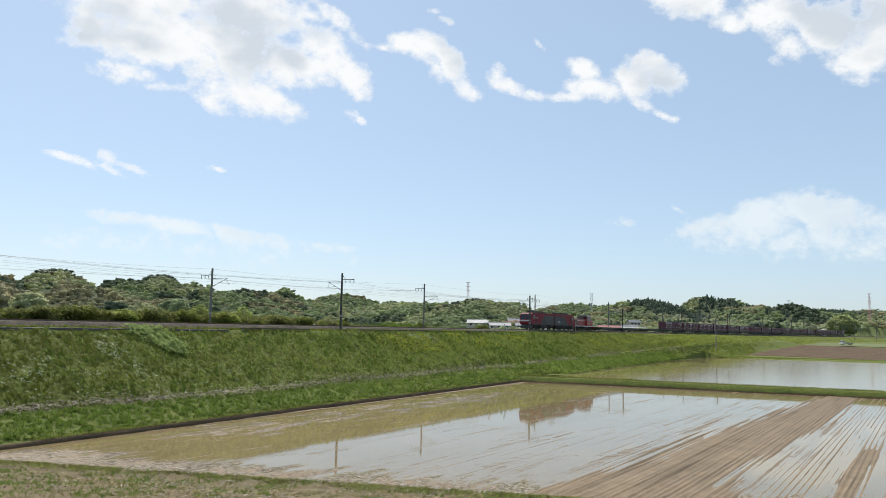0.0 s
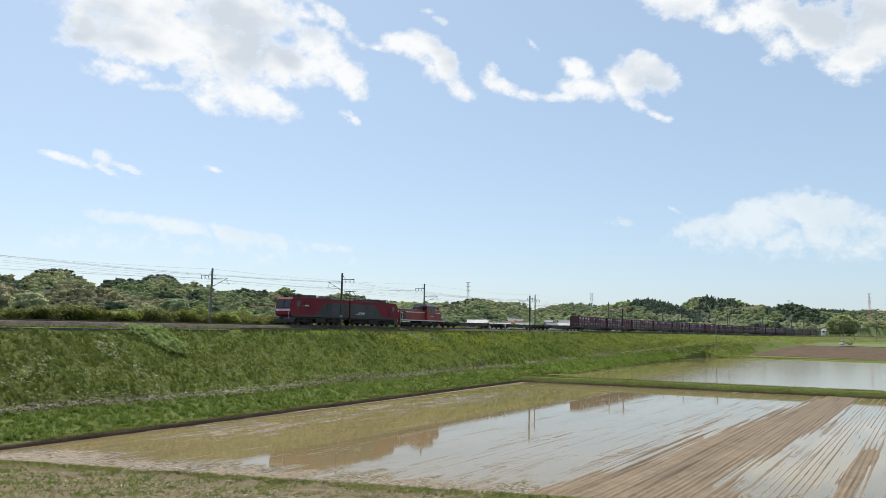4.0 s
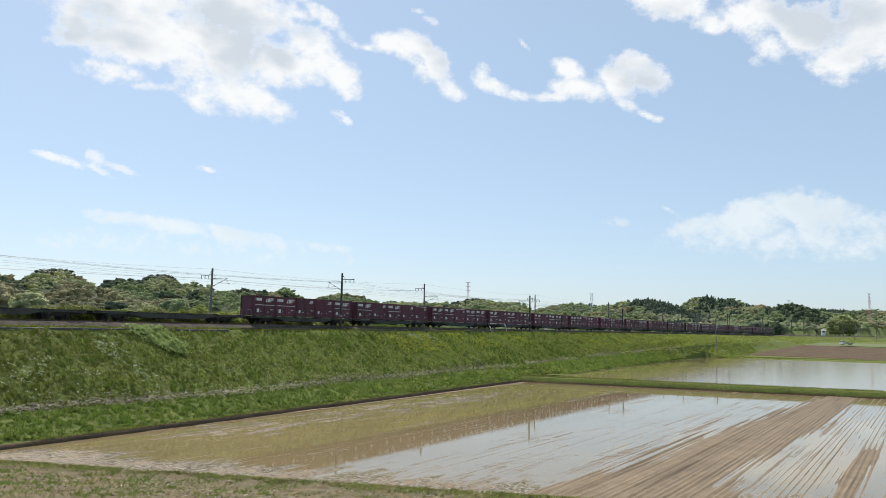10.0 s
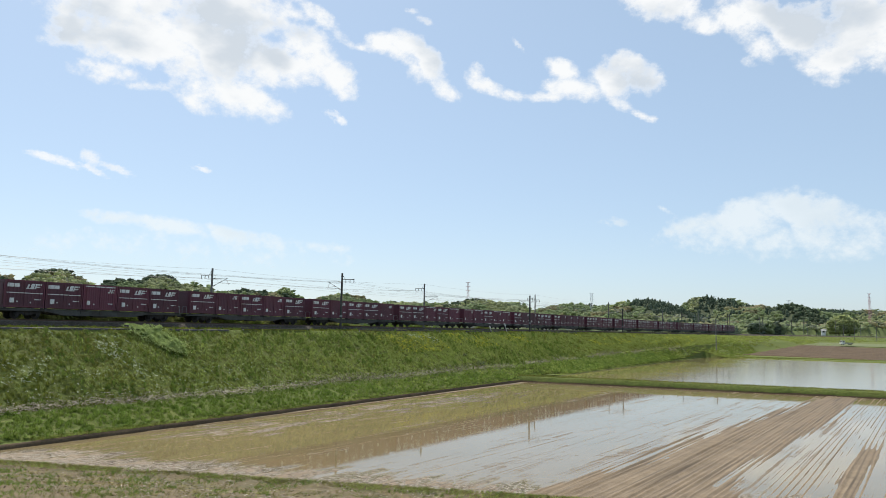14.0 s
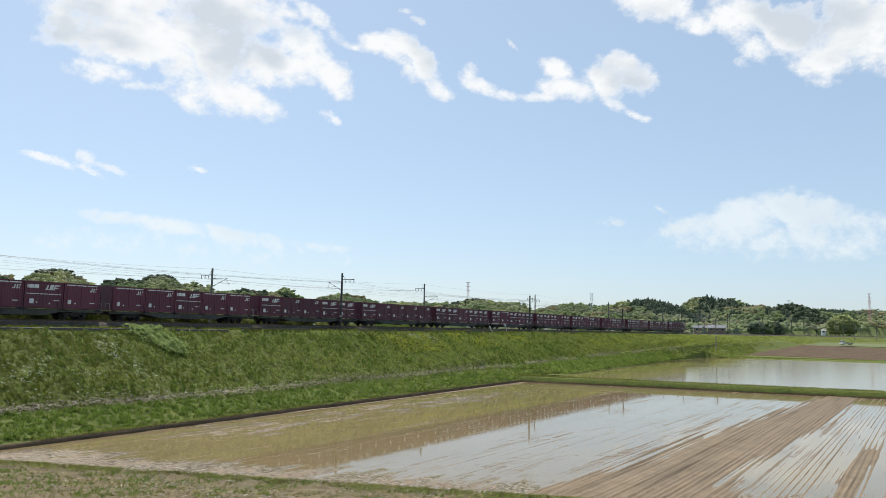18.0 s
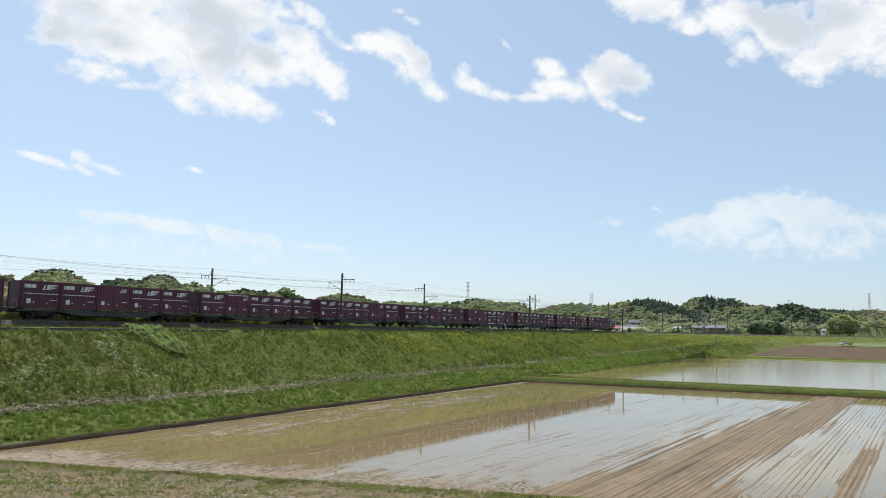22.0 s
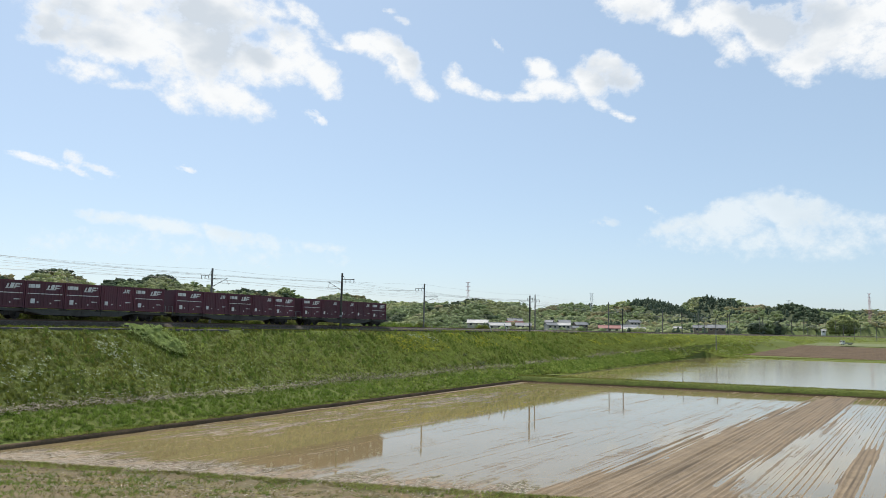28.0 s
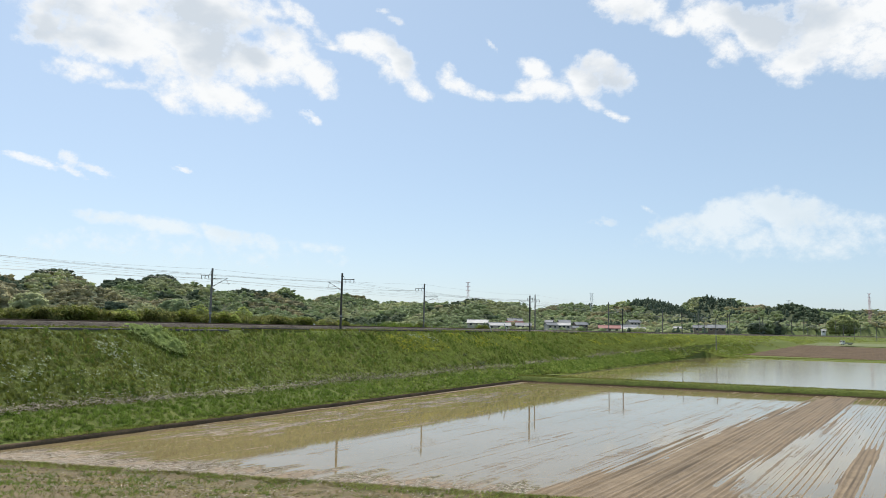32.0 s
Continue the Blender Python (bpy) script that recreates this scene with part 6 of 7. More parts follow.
tussocks(BLADE_2, sa[sunny], oa[sunny], 0.3, 0.75, "cushions of grass on the railway bank in a sunlit tone", 132)
tussocks(LUSH, spread_s(4200, 3, 150, g0), g0.uniform(-13.2, -3.6, 4200), 0.35, 0.9, "tall green weeds on the railway bank", 102, (2.2, 0.0), 1.2)
cover(BLADE_DRY, spread_s(6000, 3, 200, g0, 2.2), g0.uniform(-13.2, -2.4, 6000), 0.2, 0.36, "dry yellowed grass on the railway bank", 103, (3.5, 0.0))
n0 = 9000
ss, so = spread_s(n0, 1, 210, g0, 1.6), g0.uniform(-24.5, -13.9, n0)
# further off, more tufts take the lighter colour to stand for brighter light
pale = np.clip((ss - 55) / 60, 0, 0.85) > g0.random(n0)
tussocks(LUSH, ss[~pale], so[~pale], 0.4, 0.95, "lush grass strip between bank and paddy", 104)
tussocks(BLADE_2, ss[pale], so[pale], 0.35, 0.8, "grass strip between bank and paddy in a paler sunlit tone", 111, None, 0.8)
n0 = 13000
ss, so = spread_s(n0, 1, 200, g0), g0.uniform(-24.5, -13.6, n0)
cover(LUSH, ss, so, 0.3, 0.5, "short lush grass between bank and paddy", 108, None, 1.2)
n0 = 5200
tussocks(BLADE, g0.uniform(140, 300, n0), g0.uniform(-36, -12, n0), 0.3, 0.6, "green grass at the foot of the bank", 112, None, 0.45)
n0 = 4500
tussocks(BLADE_2, g0.uniform(150, 700, n0), g0.uniform(-32, -2.6, n0) * g0.uniform(0.4, 1, n0) - 1.6, 0.35, 0.7, "green grass on the low bank further off", 105, (6.0, -0.1), 0.45)
tussocks(BLADE, g0.uniform(170, 700, n0), g0.uniform(-32, -2.6, n0) * g0.uniform(0.4, 1, n0) - 1.6, 0.35, 0.7, "darker grass on the low bank further off", 115, (9.0, -0.6), 0.45)
n0 = 5000
ss, so = 185 + 235 * g0.random(n0) ** 1.5, g0.uniform(-30, -3.0, n0)
# lighter grass colour brightens the slope that turns from the sun
tussocks(BLADE_2, ss, so, 0.5, 0.95, "grass in a sunlit tone on the bank where it runs on", 133, (7.0, -0.5), 0.42)
tussocks(BLADE, ss + 0.4, so - 0.5, 0.5, 0.95, "green grass on the bank where it runs on", 134, (5.0, -0.2), 0.42)
tussocks(LUSH, g0.uniform(150, 290, 2200), g0.uniform(-27, -12, 2200), 0.5, 0.9, "lush grass at the far corner of the paddy", 135, (6.0, -0.4), 0.45)
cover(BLADE, spread_s(6000, 2, 220, g0), g0.uniform(-3.15, -1.5, 6000), 0.2, 0.4, "short grass along the edge of the ballast", 106)
tussocks(LUSH, spread_s(1400, 2, 200, g0), g0.uniform(-3.05, -1.9, 1400), 0.4, 0.7, "weeds along the edge of the ballast", 116, (3.0, -0.2), 0.9)
tussocks(BLADE, spread_s(3200, 2, 220, g0), g0.uniform(-3.05, -1.75, 3200), 0.4, 0.7, "grass strip along the edge of the ballast", 119, None, 0.85)
tussocks(BLADE_DRY, spread_s(1500, 4, 220, g0), g0.uniform(2.95, 3.4, 1500), 0.2, 0.4, "dry weeds between the tracks", 117, (4.0, 0.0), 0.6, 0.5)
tussocks(BLADE, spread_s(2200, 4, 240, g0), g0.uniform(7.2, 9.4, 2200), 0.25, 0.6, "weeds beside the far track", 118, (4.0, -0.3), 0.7, 0.25)
sow("grass", BLADE, spread_s(3500, 4, 160, g0), g0.uniform(-13.2, -3.5, 3500), 0.2, 0.4, "grass stalks on the railway bank", 107, wide=1.1, blades=5)
for k, (s0, s1, o0, o1, n) in enumerate(((84, 100, -8.5, -4.0, 700), (103, 116, -8.0, -4.0, 600), (121, 132, -8.0, -4.6, 300), (160, 186, -9.5, -4.0, 420), (196, 250, -11, -4.0, 700), (64, 70, -10.5, -9.0, 60))):
    cover(YELLOW_FL, g0.uniform(s0, s1, n), g0.uniform(o0, o1, n), 0.1, 0.2, "patch of yellow rape flowers on the bank", 110 + k, (2.2, 0.1), 1.5, "rape_flowers", 0.25)
cover(WHITE_FL, g0.uniform(20, 45, 1500), g0.uniform(-10.5, -4.2, 1500), 0.13, 0.24, "scattered white flowers in the grass", 120, (2.2, 0.25), 1.0, "white_flowers", 0.26)
cover(WHITE_FL, g0.uniform(12, 60, 260), g0.uniform(-13, -9, 260), 0.1, 0.18, "white flowers low on the bank", 121, None, 1.0, "white_flowers", 0.26)
cover(WHITE_FL, g0.uniform(92, 99, 260), g0.uniform(-6.6, -4.2, 260), 0.1, 0.16, "clump of pale flowers high on the bank", 122, (2.2, -0.2), 1.0, "white_flowers", 0.26)


def bush(name, s, off, size, tall, material, label, seed, n=160, leaf=0.13, category="shrub"):
    """A low mound of single leaves on thin stems."""
    x, y, _ = line(s, off)
    x, y = float(x), float(y)
    z = float(ground_z(np.array([x]), np.array([y]), np.array([float(s)]), np.array([float(off)]))[0])
    e = empty_at(name)
    e.location = (x, y, z)
    g = np.random.default_rng(seed)
    bm = bmesh.new()
    for i in range(7):
        a = i * 0.9
        rod(bm, (0, 0, -0.2), (size * 0.35 * math.cos(a), size * 0.35 * math.sin(a), tall * 0.7), 0.02, 0.008, 5)
    part("stems", bm, BARK, e)
    a, q = g.uniform(0, 6.28, n), np.sqrt(g.random(n))
    pos = np.stack([q * size * 0.5 * np.cos(a), q * size * 0.5 * np.sin(a), tall * (0.15 + 0.85 * g.random(n) * np.sqrt(1 - q * q * 0.85))], 1)
    lv = np.array([(-0.5, 0, 0), (0, -0.35, 0.15), (0.5, 0, 0.05), (0, 0.35, 0.2)])
    c = scatter("leaves", lv, np.array([(0, 1, 2, 3)]), pos, np.full((n, 3), leaf) * g.uniform(0.6, 1.4, (n, 1)), a, material, e, lean=g.uniform(-0.8, 0.8, (n, 2)))
    return tagged(e, label, category)


bush("shrub", 101.6, -12.2, 1.5, 1.1, DARKEV, "small round dark shrub at the foot of the bank", 201, 320, 0.16)
bush("shrub", 100.4, -10.0, 0.6, 0.5, CONIF, "tiny dark shrub on the bank", 202, 140, 0.14)


def make_vine():
    """Sprawling creeper hanging over the edge of the bank."""
    g = np.random.default_rng(9)
    n = 9000
    t = g.random(n)
    s = 46.9 + 2.3 * t + g.normal(0, 0.85, n) * (1.1 - 0.5 * t)
    off = -3.4 - 3.4 * t + g.normal(0, 0.4, n)
    x, y, _ = line(s, off)
    z = ground_z(x, y, s, off) + 0.22 + 0.4 * np.abs(wave(x, y, 1.0, 12)) + g.uniform(0, 0.15, n)
    keep = (wave(x, y, 1.6, 35, 2) > -1.3) & (off < -3.0)
    n = int(keep.sum())
    lv = np.array([(-0.5, 0, 0), (0, -0.45, 0.12), (0.5, 0, 0.0), (0, 0.45, 0.16)])
    o = scatter("creeper", lv, np.array([(0, 1, 2, 3)]), np.stack([x, y, z], 1)[keep], np.full((n, 3), 0.12) * g.uniform(0.6, 1.4, (n, 1)), g.uniform(0, 6.28, n), VINE, grad=bank_slope(s, off)[keep] * 1.2 + g.uniform(-0.5, 0.5, (n, 2)))
    tagged(o, "pale green creeper sprawling down from the edge of the bank", "creeper", kind="stuff")


make_vine()


def make_straw():
    """Band of cut dry grass lying along the foot of the bank."""
    g = np.random.default_rng(12)
    n = 26000
    s = spread_s(n, 3, 215, g, 1.5)
    mid = -13.3 + 0.35 * np.sin(s * 0.21) + 0.3 * np.sin(s * 0.077 + 1)
    off = mid + g.normal(0, 0.6, n) * (0.6 + 0.6 * g.random(n))
    x, y, _ = line(s, off)
    z = ground_z(x, y, s, off) + g.uniform(0.12, 0.5, n)
    sv = np.array([(-0.5, -0.04, 0), (0.5, -0.04, 0.1), (0.5, 0.04, 0.12), (-0.5, 0.04, 0.02)])
    keep = (wave(s, s * 0, 7, 3) > -0.75) | (s < 110)
    n = int(keep.sum())
    o = scatter("cut_straw", sv, np.array([(0, 1, 2, 3)]), np.stack([x, y, z], 1)[keep], np.full((n, 3), 0.3) * g.uniform(0.5, 1.4, (n, 1)), g.uniform(0, 6.28, n), STRAW)
    tagged(o, "grey-brown band of cut dry grass along the bank's foot", "straw", kind="stuff")


make_straw()


def make_reeds():
    g = np.random.default_rng(21)
    for name, m, n, s0, s1, o0, o1, h0, h1, label in (
            ("reeds", REED, 4600, 40, 92, 13.0, 20, 1.4, 2.7, "thicket of yellow-green reeds beyond the tracks"),
            ("reeds", LUSH, 1500, 60, 130, 12.5, 18, 0.8, 2.0, "green scrub beyond the tracks"),
            ("weeds", BLADE_DRY, 5000, 85, 300, 8.8, 15, 0.25, 0.7, "dry weeds along the far side of the tracks"),
            ("weeds", BLADE, 4000, 20, 300, 8.8, 15, 0.3, 0.9, "green weeds along the far side of the tracks")):
        s, off = g.uniform(s0, s1, n), g.uniform(o0, o1, n)
        x, y, _ = line(s, off)
        z = ground_z(x, y, s, off)
        v, f = tuft(n, 8, 0.2, 0.05, 0.4)
        h = g.uniform(h0, h1, n) * (0.85 + 0.25 * wave(x, y, 5, 8) + 0.2 * wave(x, y, 1.8, 9)) * (0.55 + 0.45 * step(s, s0, s0 + 12))
        tagged(scatter(name, v, f, np.stack([x, y, z - 0.1], 1), np.stack([h * 0.6, h * 0.6, h], 1), g.uniform(0, 6.28, n), m), label, "reeds" if name == "reeds" else "weeds", kind="stuff")


make_reeds()


def make_thicket():
    """Dense low scrub behind the far track, higher towards the nearer end."""
    g = np.random.default_rng(23)
    for k, (m, n, label) in enumerate(((REED, 8500, "olive scrub beyond the tracks"), (BLADE_DRY, 2600, "half-dry scrub beyond the tracks"), (BLADE, 4500, "green scrub beyond the tracks"))):
        s, off = 39 + 117 * g.random(n) ** 1.35, g.uniform(12.6, 19.5, n)
        x, y, _ = line(s, off)
        tall = (1.75 + 0.45 * wave(x, y, 4.0, 71, 2)) * (1 - 0.72 * step(s, 84, 108)) * (0.55 + 0.45 * step(s, 36, 46))
        z = ground_z(x, y, s, off) + tall * g.random(n) ** 0.6 - 0.15
        v, f = herb(300 + k, 5, 1.6)
        w = g.uniform(0.35, 0.75, n)
        tagged(scatter("scrub", v, f, np.stack([x, y, z], 1), np.stack([w, w, w * 1.1], 1), g.uniform(0, 6.28, n), m), label, "scrub", kind="stuff")


make_thicket()
for i, (s, off, w, h) in enumerate(((46, 13.5, 3.4, 2.3), (51, 14, 4.0, 2.6), (56.5, 13.4, 3.6, 2.2), (61, 14.2, 4.4, 2.9), (66, 13.5, 3.8, 2.5), (73, 13.6, 4.2, 2.4), (83, 14, 4.0, 2.3), (89, 13.6, 3.4, 2.0), (78, 15.5, 3.0, 3.2), (96, 14.5, 4.0, 1.9), (99, 14, 3.0, 1.7), (71, 17, 3.2, 3.4), (125, 15, 2.5, 1.8), (150, 14.5, 3.0, 1.6))):
    bush("shrub", s, off, w, h, (REED, BLADE, BLADE_2)[i % 3], "leafy yellow-green shrub beyond the tracks", 210 + i, 1300, 0.3)


def near_z(x, y):
    t = (np.clip(36.3 - 0.214 * x - y, 0, 16) / 16) ** (1 / 1.6)
    return -0.3 + 0.62 * step(t, 0, 0.12) + 1.4 * step(t, 0.25, 1.0)


def make_near_plants():
    g = np.random.default_rng(31)
    for name, m, n, h0, h1, reach, hold, label in (("weeds", LUSH, 8000, 0.08, 0.24, 12.5, 0.1, "green weeds on the near bank"), ("weeds", BLADE_DRY, 6500, 0.05, 0.15, 12.5, -0.5, "dry grass on the near bank"),
                                                   ("weeds", BLADE_DRY, 2600, 0.08, 0.2, 1.1, -0.6, "dry grass fringe at the water's edge"), ("weeds", BLADE_2, 2600, 0.06, 0.18, 1.3, 0.0, "short green grass at the water's edge")):
        x = g.uniform(-24, 8, n)
        y = 36.3 - 0.214 * x - 0.3 - reach * g.random(n)
        z = near_z(x, y) + 0.05
        keep = wave(x, y, 1.3, 61 if m is LUSH else 71, 3) > hold
        x, y, z = x[keep], y[keep], z[keep]
        k = len(x)
        v, f = tuft(n, 6, 0.3, 0.03, 0.5)
        h = g.uniform(h0, h1, k)
        tagged(scatter(name, v, f, np.stack([x, y, z - 0.03], 1), np.stack([h * 1.6, h * 1.6, h], 1), g.uniform(0, 6.28, k), m), label, "weeds", kind="stuff")
    # dry stalks lying on the earth
    n = 9000
    x = g.uniform(-24, 8, n)
    y = 36.3 - 0.214 * x - 0.2 - 11.0 * g.random(n) ** 1.3
    sv = np.array([(-0.5, -0.05, 0), (0.5, -0.05, 0.1), (0.5, 0.05, 0.12), (-0.5, 0.05, 0.02)])
    for k, m in enumerate((STRAW, BLADE_DRY)):
        q = (np.arange(n) % 2 == k) & (wave(x, y, 1.1, 81 + k, 3) > -0.2)
        c = int(q.sum())
        tagged(scatter("dry_stalks", sv, np.array([(0, 1, 2, 3)]), np.stack([x, y, near_z(x, y) + 0.09], 1)[q], np.full((c, 3), 0.2) * g.uniform(0.4, 1.3, (c, 1)), g.uniform(0, 6.28, c), m), "dry stalks lying on the near bank", "straw", kind="stuff")
    # clods of dry earth
    n = 1000
    x = g.uniform(-24, 8, n)
    y = 36.3 - 0.214 * x - 0.4 - 11.0 * g.random(n)
    v, f = clump(5, "round", 2)
    w = g.uniform(0.04, 0.11, n)
    tagged(scatter("clods", v - (0, 0, 0.45), f, np.stack([x, y, near_z(x, y) + 0.04], 1), np.stack([w, w, w * 0.6], 1), g.uniform(0, 6.28, n), NEAR_EARTH), "clods of dry brown earth on the near bank", "clods", kind="stuff")


make_near_plants()


def make_kerb_grass():
    g = np.random.default_rng(51)
    for a0, a1, b0, z0, n in ((-92, 0, 0.0, 0.28, 9000), (2, 128, 3.65, PADDY_2 + 0.07, 5000)):
        a = a1 - (a1 - a0) * g.random(n) if a0 > 0 else a0 + 10 + (a1 - a0 - 10) * g.random(n)
        b = b0 - g.uniform(0.16, 1.1, n)
        x, y = field(a, b)
        v, f = tuft(n, 5, 0.3, 0.05, 0.5)
        h = g.uniform(0.08, 0.24, n)
        for j, m in enumerate((BLADE_2, BLADE_DRY)):
            q = np.arange(n) % 3 == 2 if j else np.arange(n) % 3 != 2
            k = int(q.sum())
            tagged(scatter("grass", v, f, np.stack([x, y, np.full(n, z0)], 1)[q], np.stack([h * 1.8, h * 1.8, h], 1)[q], g.uniform(0, 6.28, k), m), "short grass on top of the paddy bank", "grass", kind="stuff")


make_kerb_grass()


def make_bund_grass():
    g = np.random.default_rng(41)
    for p0, d, width, length, z0, n in ((on_bund(-3.0, 0), BUND, 4.2, 112, 0.84, 6500), (field(128, 1.0), np.array((0.9, -0.43)), 5.0, 88, 1.1, 2500)):
        t = length * g.random(n) ** 1.3
        u = g.uniform(0.5, width - 0.9, n)
        x, y = p0[0] + d[0] * t - d[1] * u, p0[1] + d[1] * t + d[0] * u
        v, f = tuft(n, 7, 0.2, 0.035, 0.25)
        h = g.uniform(0.1, 0.24, n)
        for q, m in ((slice(0, None, 2), BLADE), (slice(1, None, 2), BLADE_DRY)):
            tagged(scatter("grass", v, f, np.stack([x, y, np.full(n, z0)], 1)[q], np.stack([h * 1.4, h * 1.4, h], 1)[q], g.uniform(0, 6.28, n)[q], m), "short grass on the bund between the paddies", "grass", kind="stuff")


make_bund_grass()


# ---- houses beyond the line ----
HOUSE_FRONTS = []


def house(x, y, w, top, roof_m, wall_m, turn, label, deep=6.5, base=5.3, pitch=0.45, windows=3):
    """Gabled house: four walls, two roof slopes with a ridge cap, door, windows."""
    e = empty_at("house")
    e.matrix_basis = pose(x, y, base, 0, 0, turn)
    HOUSE_FRONTS.append((x, y, w, deep, base))
    h = top - base
    rise = deep * 0.5 * pitch
    eave = h - rise
    bm = bmesh.new()
    prism(bm, [(-deep / 2, -0.4), (deep / 2, -0.4), (deep / 2, eave), (0, h - 0.12), (-deep / 2, eave)], -w / 2, w / 2, "x")
    part("wall", bm, wall_m, e)
    for sgn in (-1, 1):
        bm = bmesh.new()
        o = 0.55
        prism(bm, [(0, h), (sgn * (deep / 2 + o), eave - o * pitch), (sgn * (deep / 2 + o), eave - o * pitch - 0.16), (0, h - 0.16)], -w / 2 - 0.5, w / 2 + 0.5, "x")
        part("roof", bm, roof_m, e)
    bm = bmesh.new()
    rod(bm, (-w / 2 - 0.5, 0, h), (w / 2 + 0.5, 0, h), 0.16, seg=8)
    part("ridge_cap", bm, roof_m, e)
    for i in range(windows):
        xx = -w / 2 + w * (i + 0.5) / windows
        bm = bmesh.new()
        box(bm, xx - 0.75, xx + 0.75, -deep / 2 - 0.05, -deep / 2 + 0.02, eave - 1.7, eave - 0.5)
        f = part("window", bm, WALL_W, e)
        bm = bmesh.new()
        box(bm, xx - 0.66, xx + 0.66, -deep / 2 - 0.065, -deep / 2 - 0.05, eave - 1.6, eave - 0.6)
        part("pane", bm, GLASS, f)
    return tagged(e, label, "house", "houses beyond the line")


house(20.5, 419.5, 11.2, 13.3, ROOF_M, WALL_W, -6, "long shed with a pale metal roof beyond the railway", 7)
house(30.6, 398.8, 12.4, 11.7, ROOF_M, WALL_W, 4, "low shed with a white metal roof beyond the railway", 6)
house(44.6, 457.8, 11.1, 13.2, ROOF_R, WALL_W, 8, "house with a faded red roof beyond the railway")
house(48.4, 437.3, 8.6, 12.2, ROOF_T, WALL_W, -8, "house with a grey tiled roof beyond the railway")
house(62.7, 425.4, 6.0, 12.6, ROOF_T, WALL_W, 14, "white-walled house with a grey tiled roof", 6, windows=2)
house(73.5, 443.9, 7.2, 12.9, ROOF_M, WALL_W, -12, "pale house among trees beyond the railway")
house(86.5, 461.9, 7.6, 13.6, ROOF_T, WALL_B, 10, "dark timber house with a grey tiled roof")
house(78.5, 474.2, 7.0, 14.9, ROOF_T, WALL_W, 0, "house with a grey tiled roof on the rise")
house(92.8, 409.6, 11.3, 11.5, ROOF_R, WALL_W, -10, "low building with a dull red metal roof")
house(106.7, 416.5, 14.5, 10.8, ROOF_M, WALL_W, -14, "long low greenhouse-like shed with a bright white roof", 7, windows=5)
house(130.4, 503.4, 7.4, 16.2, ROOF_T, WALL_W, 12, "house on the hillside with a grey roof")
house(121.5, 381.1, 3.6, 11.3, ROOF_M, WALL_W, -18, "small white equipment hut beyond the line", 3, windows=1)
house(141.6, 406.0, 6.7, 12.4, ROOF_T, WALL_B, -16, "brown shed with a grey roof beyond the line", 5, windows=2)
house(153.3, 412.4, 9.0, 12.9, ROOF_T, WALL_B, -20, "dark two-storey house with a grey tiled roof", 7)
house(277, 537, 2.8, 12.6, ROOF_M, WHITE_P, -25, "small tall white building beside the railway", 3, windows=1)
house(-84, 152, 4.2, 9.6, ROOF_M, WALL_W, 30, "small shed with a pale roof beyond the reeds", 3, 6.0, windows=1)


house(46.3, 470.0, 9.0, 15.2, ROOF_T, WALL_W, 6, "house with a grey tiled roof behind the other houses", 6)
house(66.5, 458.0, 4.4, 14.4, ROOF_T, WALL_B, -14, "narrow house with a grey tiled roof among trees", 5, windows=1)
house(80.7, 449.0, 4.6, 11.0, ROOF_T, WALL_W, 20, "small low house with a grey tiled roof", 5, windows=1)
house(115.1, 455.0, 9.5, 12.4, ROOF_T, WALL_W, -8, "long house with a grey tiled roof behind the white shed", 6)


def garden_bushes():
    """Bushes and young trees before the houses, hiding the feet of their walls."""
    g = np.random.default_rng(77)
    x, y, z = [], [], []
    for hx, hy, w, deep, base in HOUSE_FRONTS:
        if hy < 350 or w < 3.2:
            continue
        k = int(w * 2.2)
        x.append(hx + g.uniform(-w * 0.75, w * 0.75, k)), y.append(hy - deep * 0.5 - g.uniform(3.0, 7.0, k)), z.append(np.full(k, base))
    x, y, z = (np.concatenate(q) for q in (x, y, z))
    plant(x, y, z, np.hypot(x, y), g.choice((1, 1, 2, 4, 3), len(x)), 0.85)


garden_bushes()


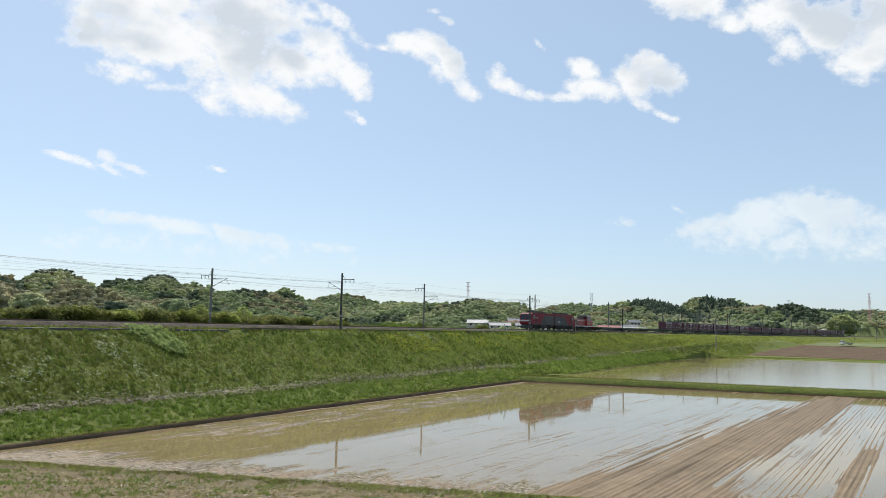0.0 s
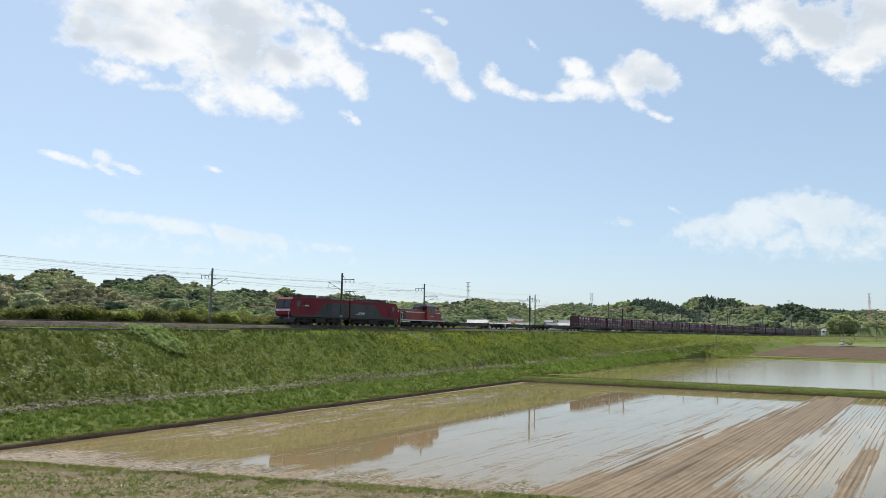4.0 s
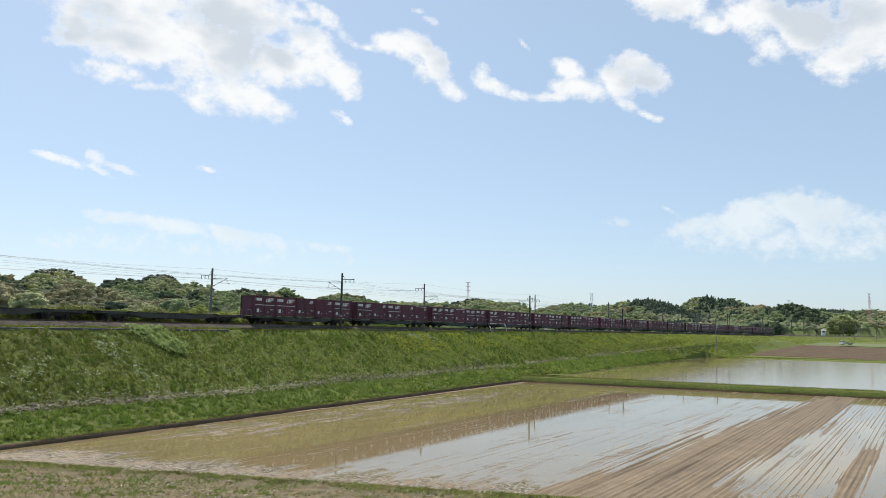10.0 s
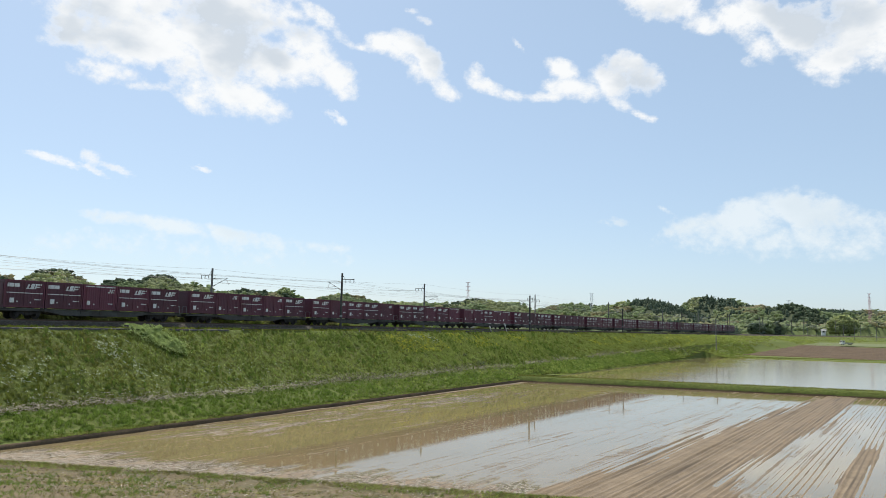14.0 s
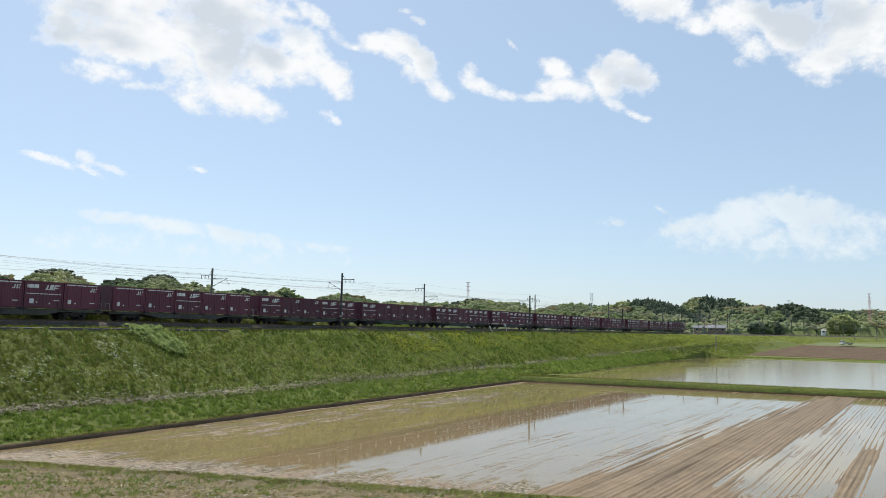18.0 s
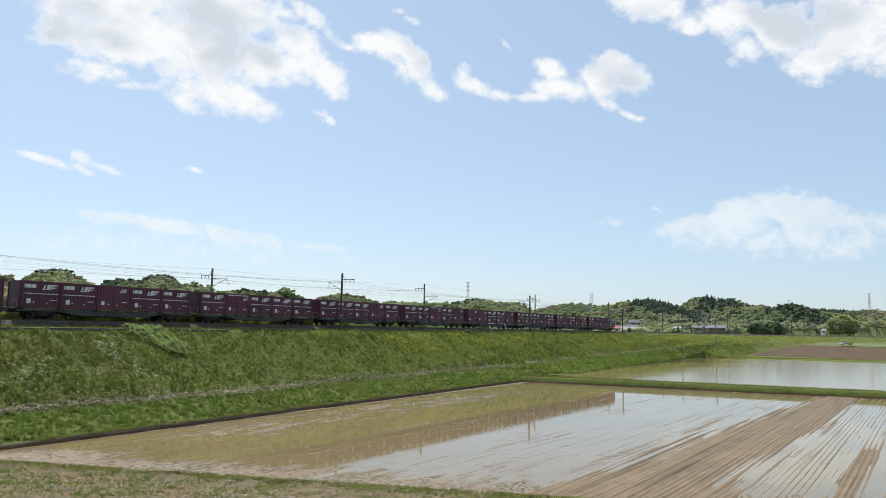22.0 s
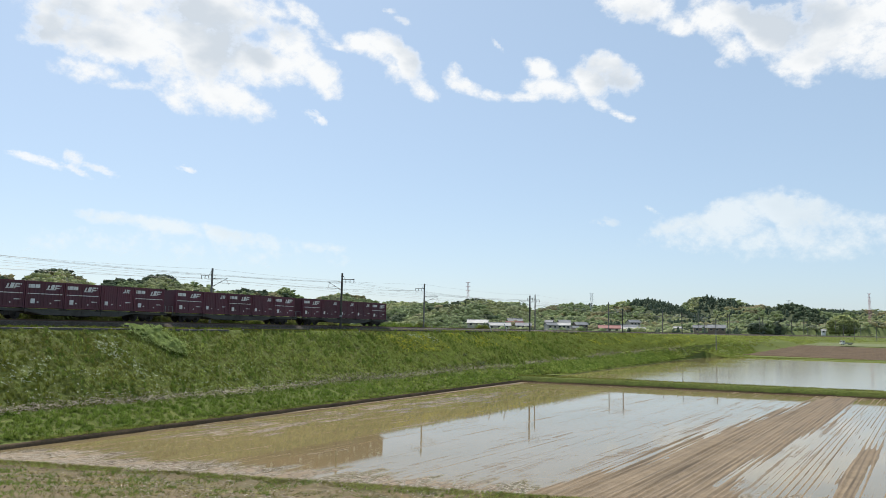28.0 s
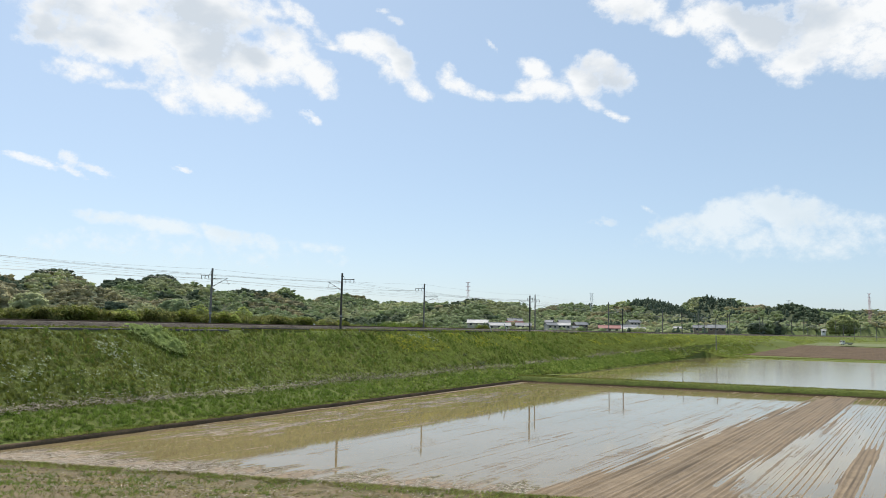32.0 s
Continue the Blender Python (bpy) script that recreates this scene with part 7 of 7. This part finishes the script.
def truck():
    """Small white lorry with a flat bed, parked on the farm track."""
    e = empty_at("truck")
    x, y = 186.0, 340.6
    z = float(low_z(np.array(x), np.array(y))) + 0.25
    e.matrix_basis = pose(x, y, z, 0, 0, 4)
    bm = bmesh.new()
    prism(bm, [(-2.7, 0.45), (-2.75, 1.1), (-2.45, 1.95), (-1.2, 1.95), (-1.15, 0.45)], -0.85, 0.85)
    cab = part("cab", bm, WHITE_P, e, "white cab")
    bm = bmesh.new()
    box(bm, -2.2, -1.45, -0.865, -0.85, 1.2, 1.75)
    part("side_window", bm, GLASS, cab)
    bm = bmesh.new()
    prism(bm, [(-2.765, 1.15), (-2.775, 1.15), (-2.5, 1.9), (-2.49, 1.9)], -0.75, 0.75)
    part("windscreen", bm, GLASS, cab)
    bm = bmesh.new()
    box(bm, -1.1, 2.8, -0.9, 0.9, 0.62, 0.74)
    part("bed", bm, STEEL, e)
    for name, b in (("side_board", (-1.1, 2.8, -0.92, -0.88, 0.74, 1.08)), ("side_board", (-1.1, 2.8, 0.88, 0.92, 0.74, 1.08)), ("tail_board", (2.78, 2.82, -0.9, 0.9, 0.74, 1.08))):
        bm = bmesh.new()
        box(bm, *b)
        part(name, bm, STEEL, e)
    for xx in (-1.9, 1.7):
        for yy in (-0.75, 0.75):
            bm = bmesh.new()
            rod(bm, (xx, yy - 0.1, 0.3), (xx, yy + 0.1, 0.3), 0.3, seg=16)
            w = part("wheel", bm, WAGON_DARK, e)
            bm = bmesh.new()
            rod(bm, (xx, yy - 0.11, 0.3), (xx, yy + 0.11, 0.3), 0.16, seg=12)
            part("rim", bm, STEEL, w)
    tagged(e, "small white flatbed lorry parked on the farm track", "truck")


truck()


def marker(s, off, lean, high, label):
    x, y, ph = line(s, off)
    e = empty_at("marker_post")
    e.matrix_basis = pose(float(x), float(y), RAIL_Z - 0.75, 0, 0, -math.degrees(ph) + 90) @ Matrix.Rotation(radians(lean), 4, "X")
    bm = bmesh.new()
    box(bm, -0.06, 0.06, -0.06, 0.06, -0.2, high, 0.01)
    part("post", bm, CONCRETE, e)
    bm = bmesh.new()
    box(bm, -0.14, 0.14, -0.085, -0.06, high - 0.55, high - 0.05)
    part("plate", bm, WHITE_P, e)
    return tagged(e, label, "marker post")


marker(121.4, -3.4, -26, 1.4, "white leaning marker post at the edge of the line")
marker(128.5, 0.0 - 2.9, -20, 1.9, "white slanted marker board beside the track")
marker(86.8, 9.2, -8, 1.0, "small white marker beyond the tracks")


def sign_pipe(s0, s1, off, label):
    """Handrail-like cable duct on short stakes along the crest."""
    e = empty_at("cable_duct")
    x0, y0, ph = line(s0, off)
    e.matrix_basis = pose(float(x0), float(y0), RAIL_Z - 0.72, 0, 0, -math.degrees(ph) + 90)
    L = s1 - s0
    bm = bmesh.new()
    box(bm, 0, L, -0.12, 0.12, 0.1, 0.24, 0.02)
    part("duct", bm, DARK_STEEL, e)
    n = max(2, int(L / 4))
    for i in range(n):
        bm = bmesh.new()
        xx = 0.3 + (L - 0.6) * i / (n - 1)
        box(bm, xx - 0.05, xx + 0.05, -0.05, 0.05, -0.25, 0.12)
        part("stake", bm, CONCRETE, e)
    return tagged(e, label, "cable duct")


sign_pipe(60.5, 72, -3.2, "dark cable duct on short stakes in the grass")
sign_pipe(82, 94, -3.3, "dark cable duct on short stakes in the grass")
sign_pipe(95, 104, -3.2, "dark cable duct on short stakes in the grass")
sign_pipe(112, 124, -3.3, "dark cable duct on short stakes in the grass")
sign_pipe(150, 163, -3.2, "dark cable duct on short stakes in the grass")


def ramp():
    bm = bmesh.new()
    prism(bm, [(0, 0), (9, 0), (9, 0.3), (4, 2.6), (0, 2.6)], -2.0, 2.0)
    o = part("access_ramp", bm, CONCRETE)
    o.matrix_basis = pose(303, 543, 4.9, 0, 0, 30)
    tagged(o, "pale concrete access ramp at the railway bank", "ramp", kind="structure")


ramp()


# ---- what moves ----
def motions():
    for thing, behind, *z in MOVES:
        walk(thing, [(t, train_pose(behind, t, *z)) for t in range(0, 33, 2)])
    for cloud, at, drift in CLOUDS:
        walk(cloud, [(t, Matrix.Translation(drift * ((t - CLOUD_SPAN[1]) / CLOUD_SPAN[0])) @ at) for t in (0, 16, 32)])


motions()
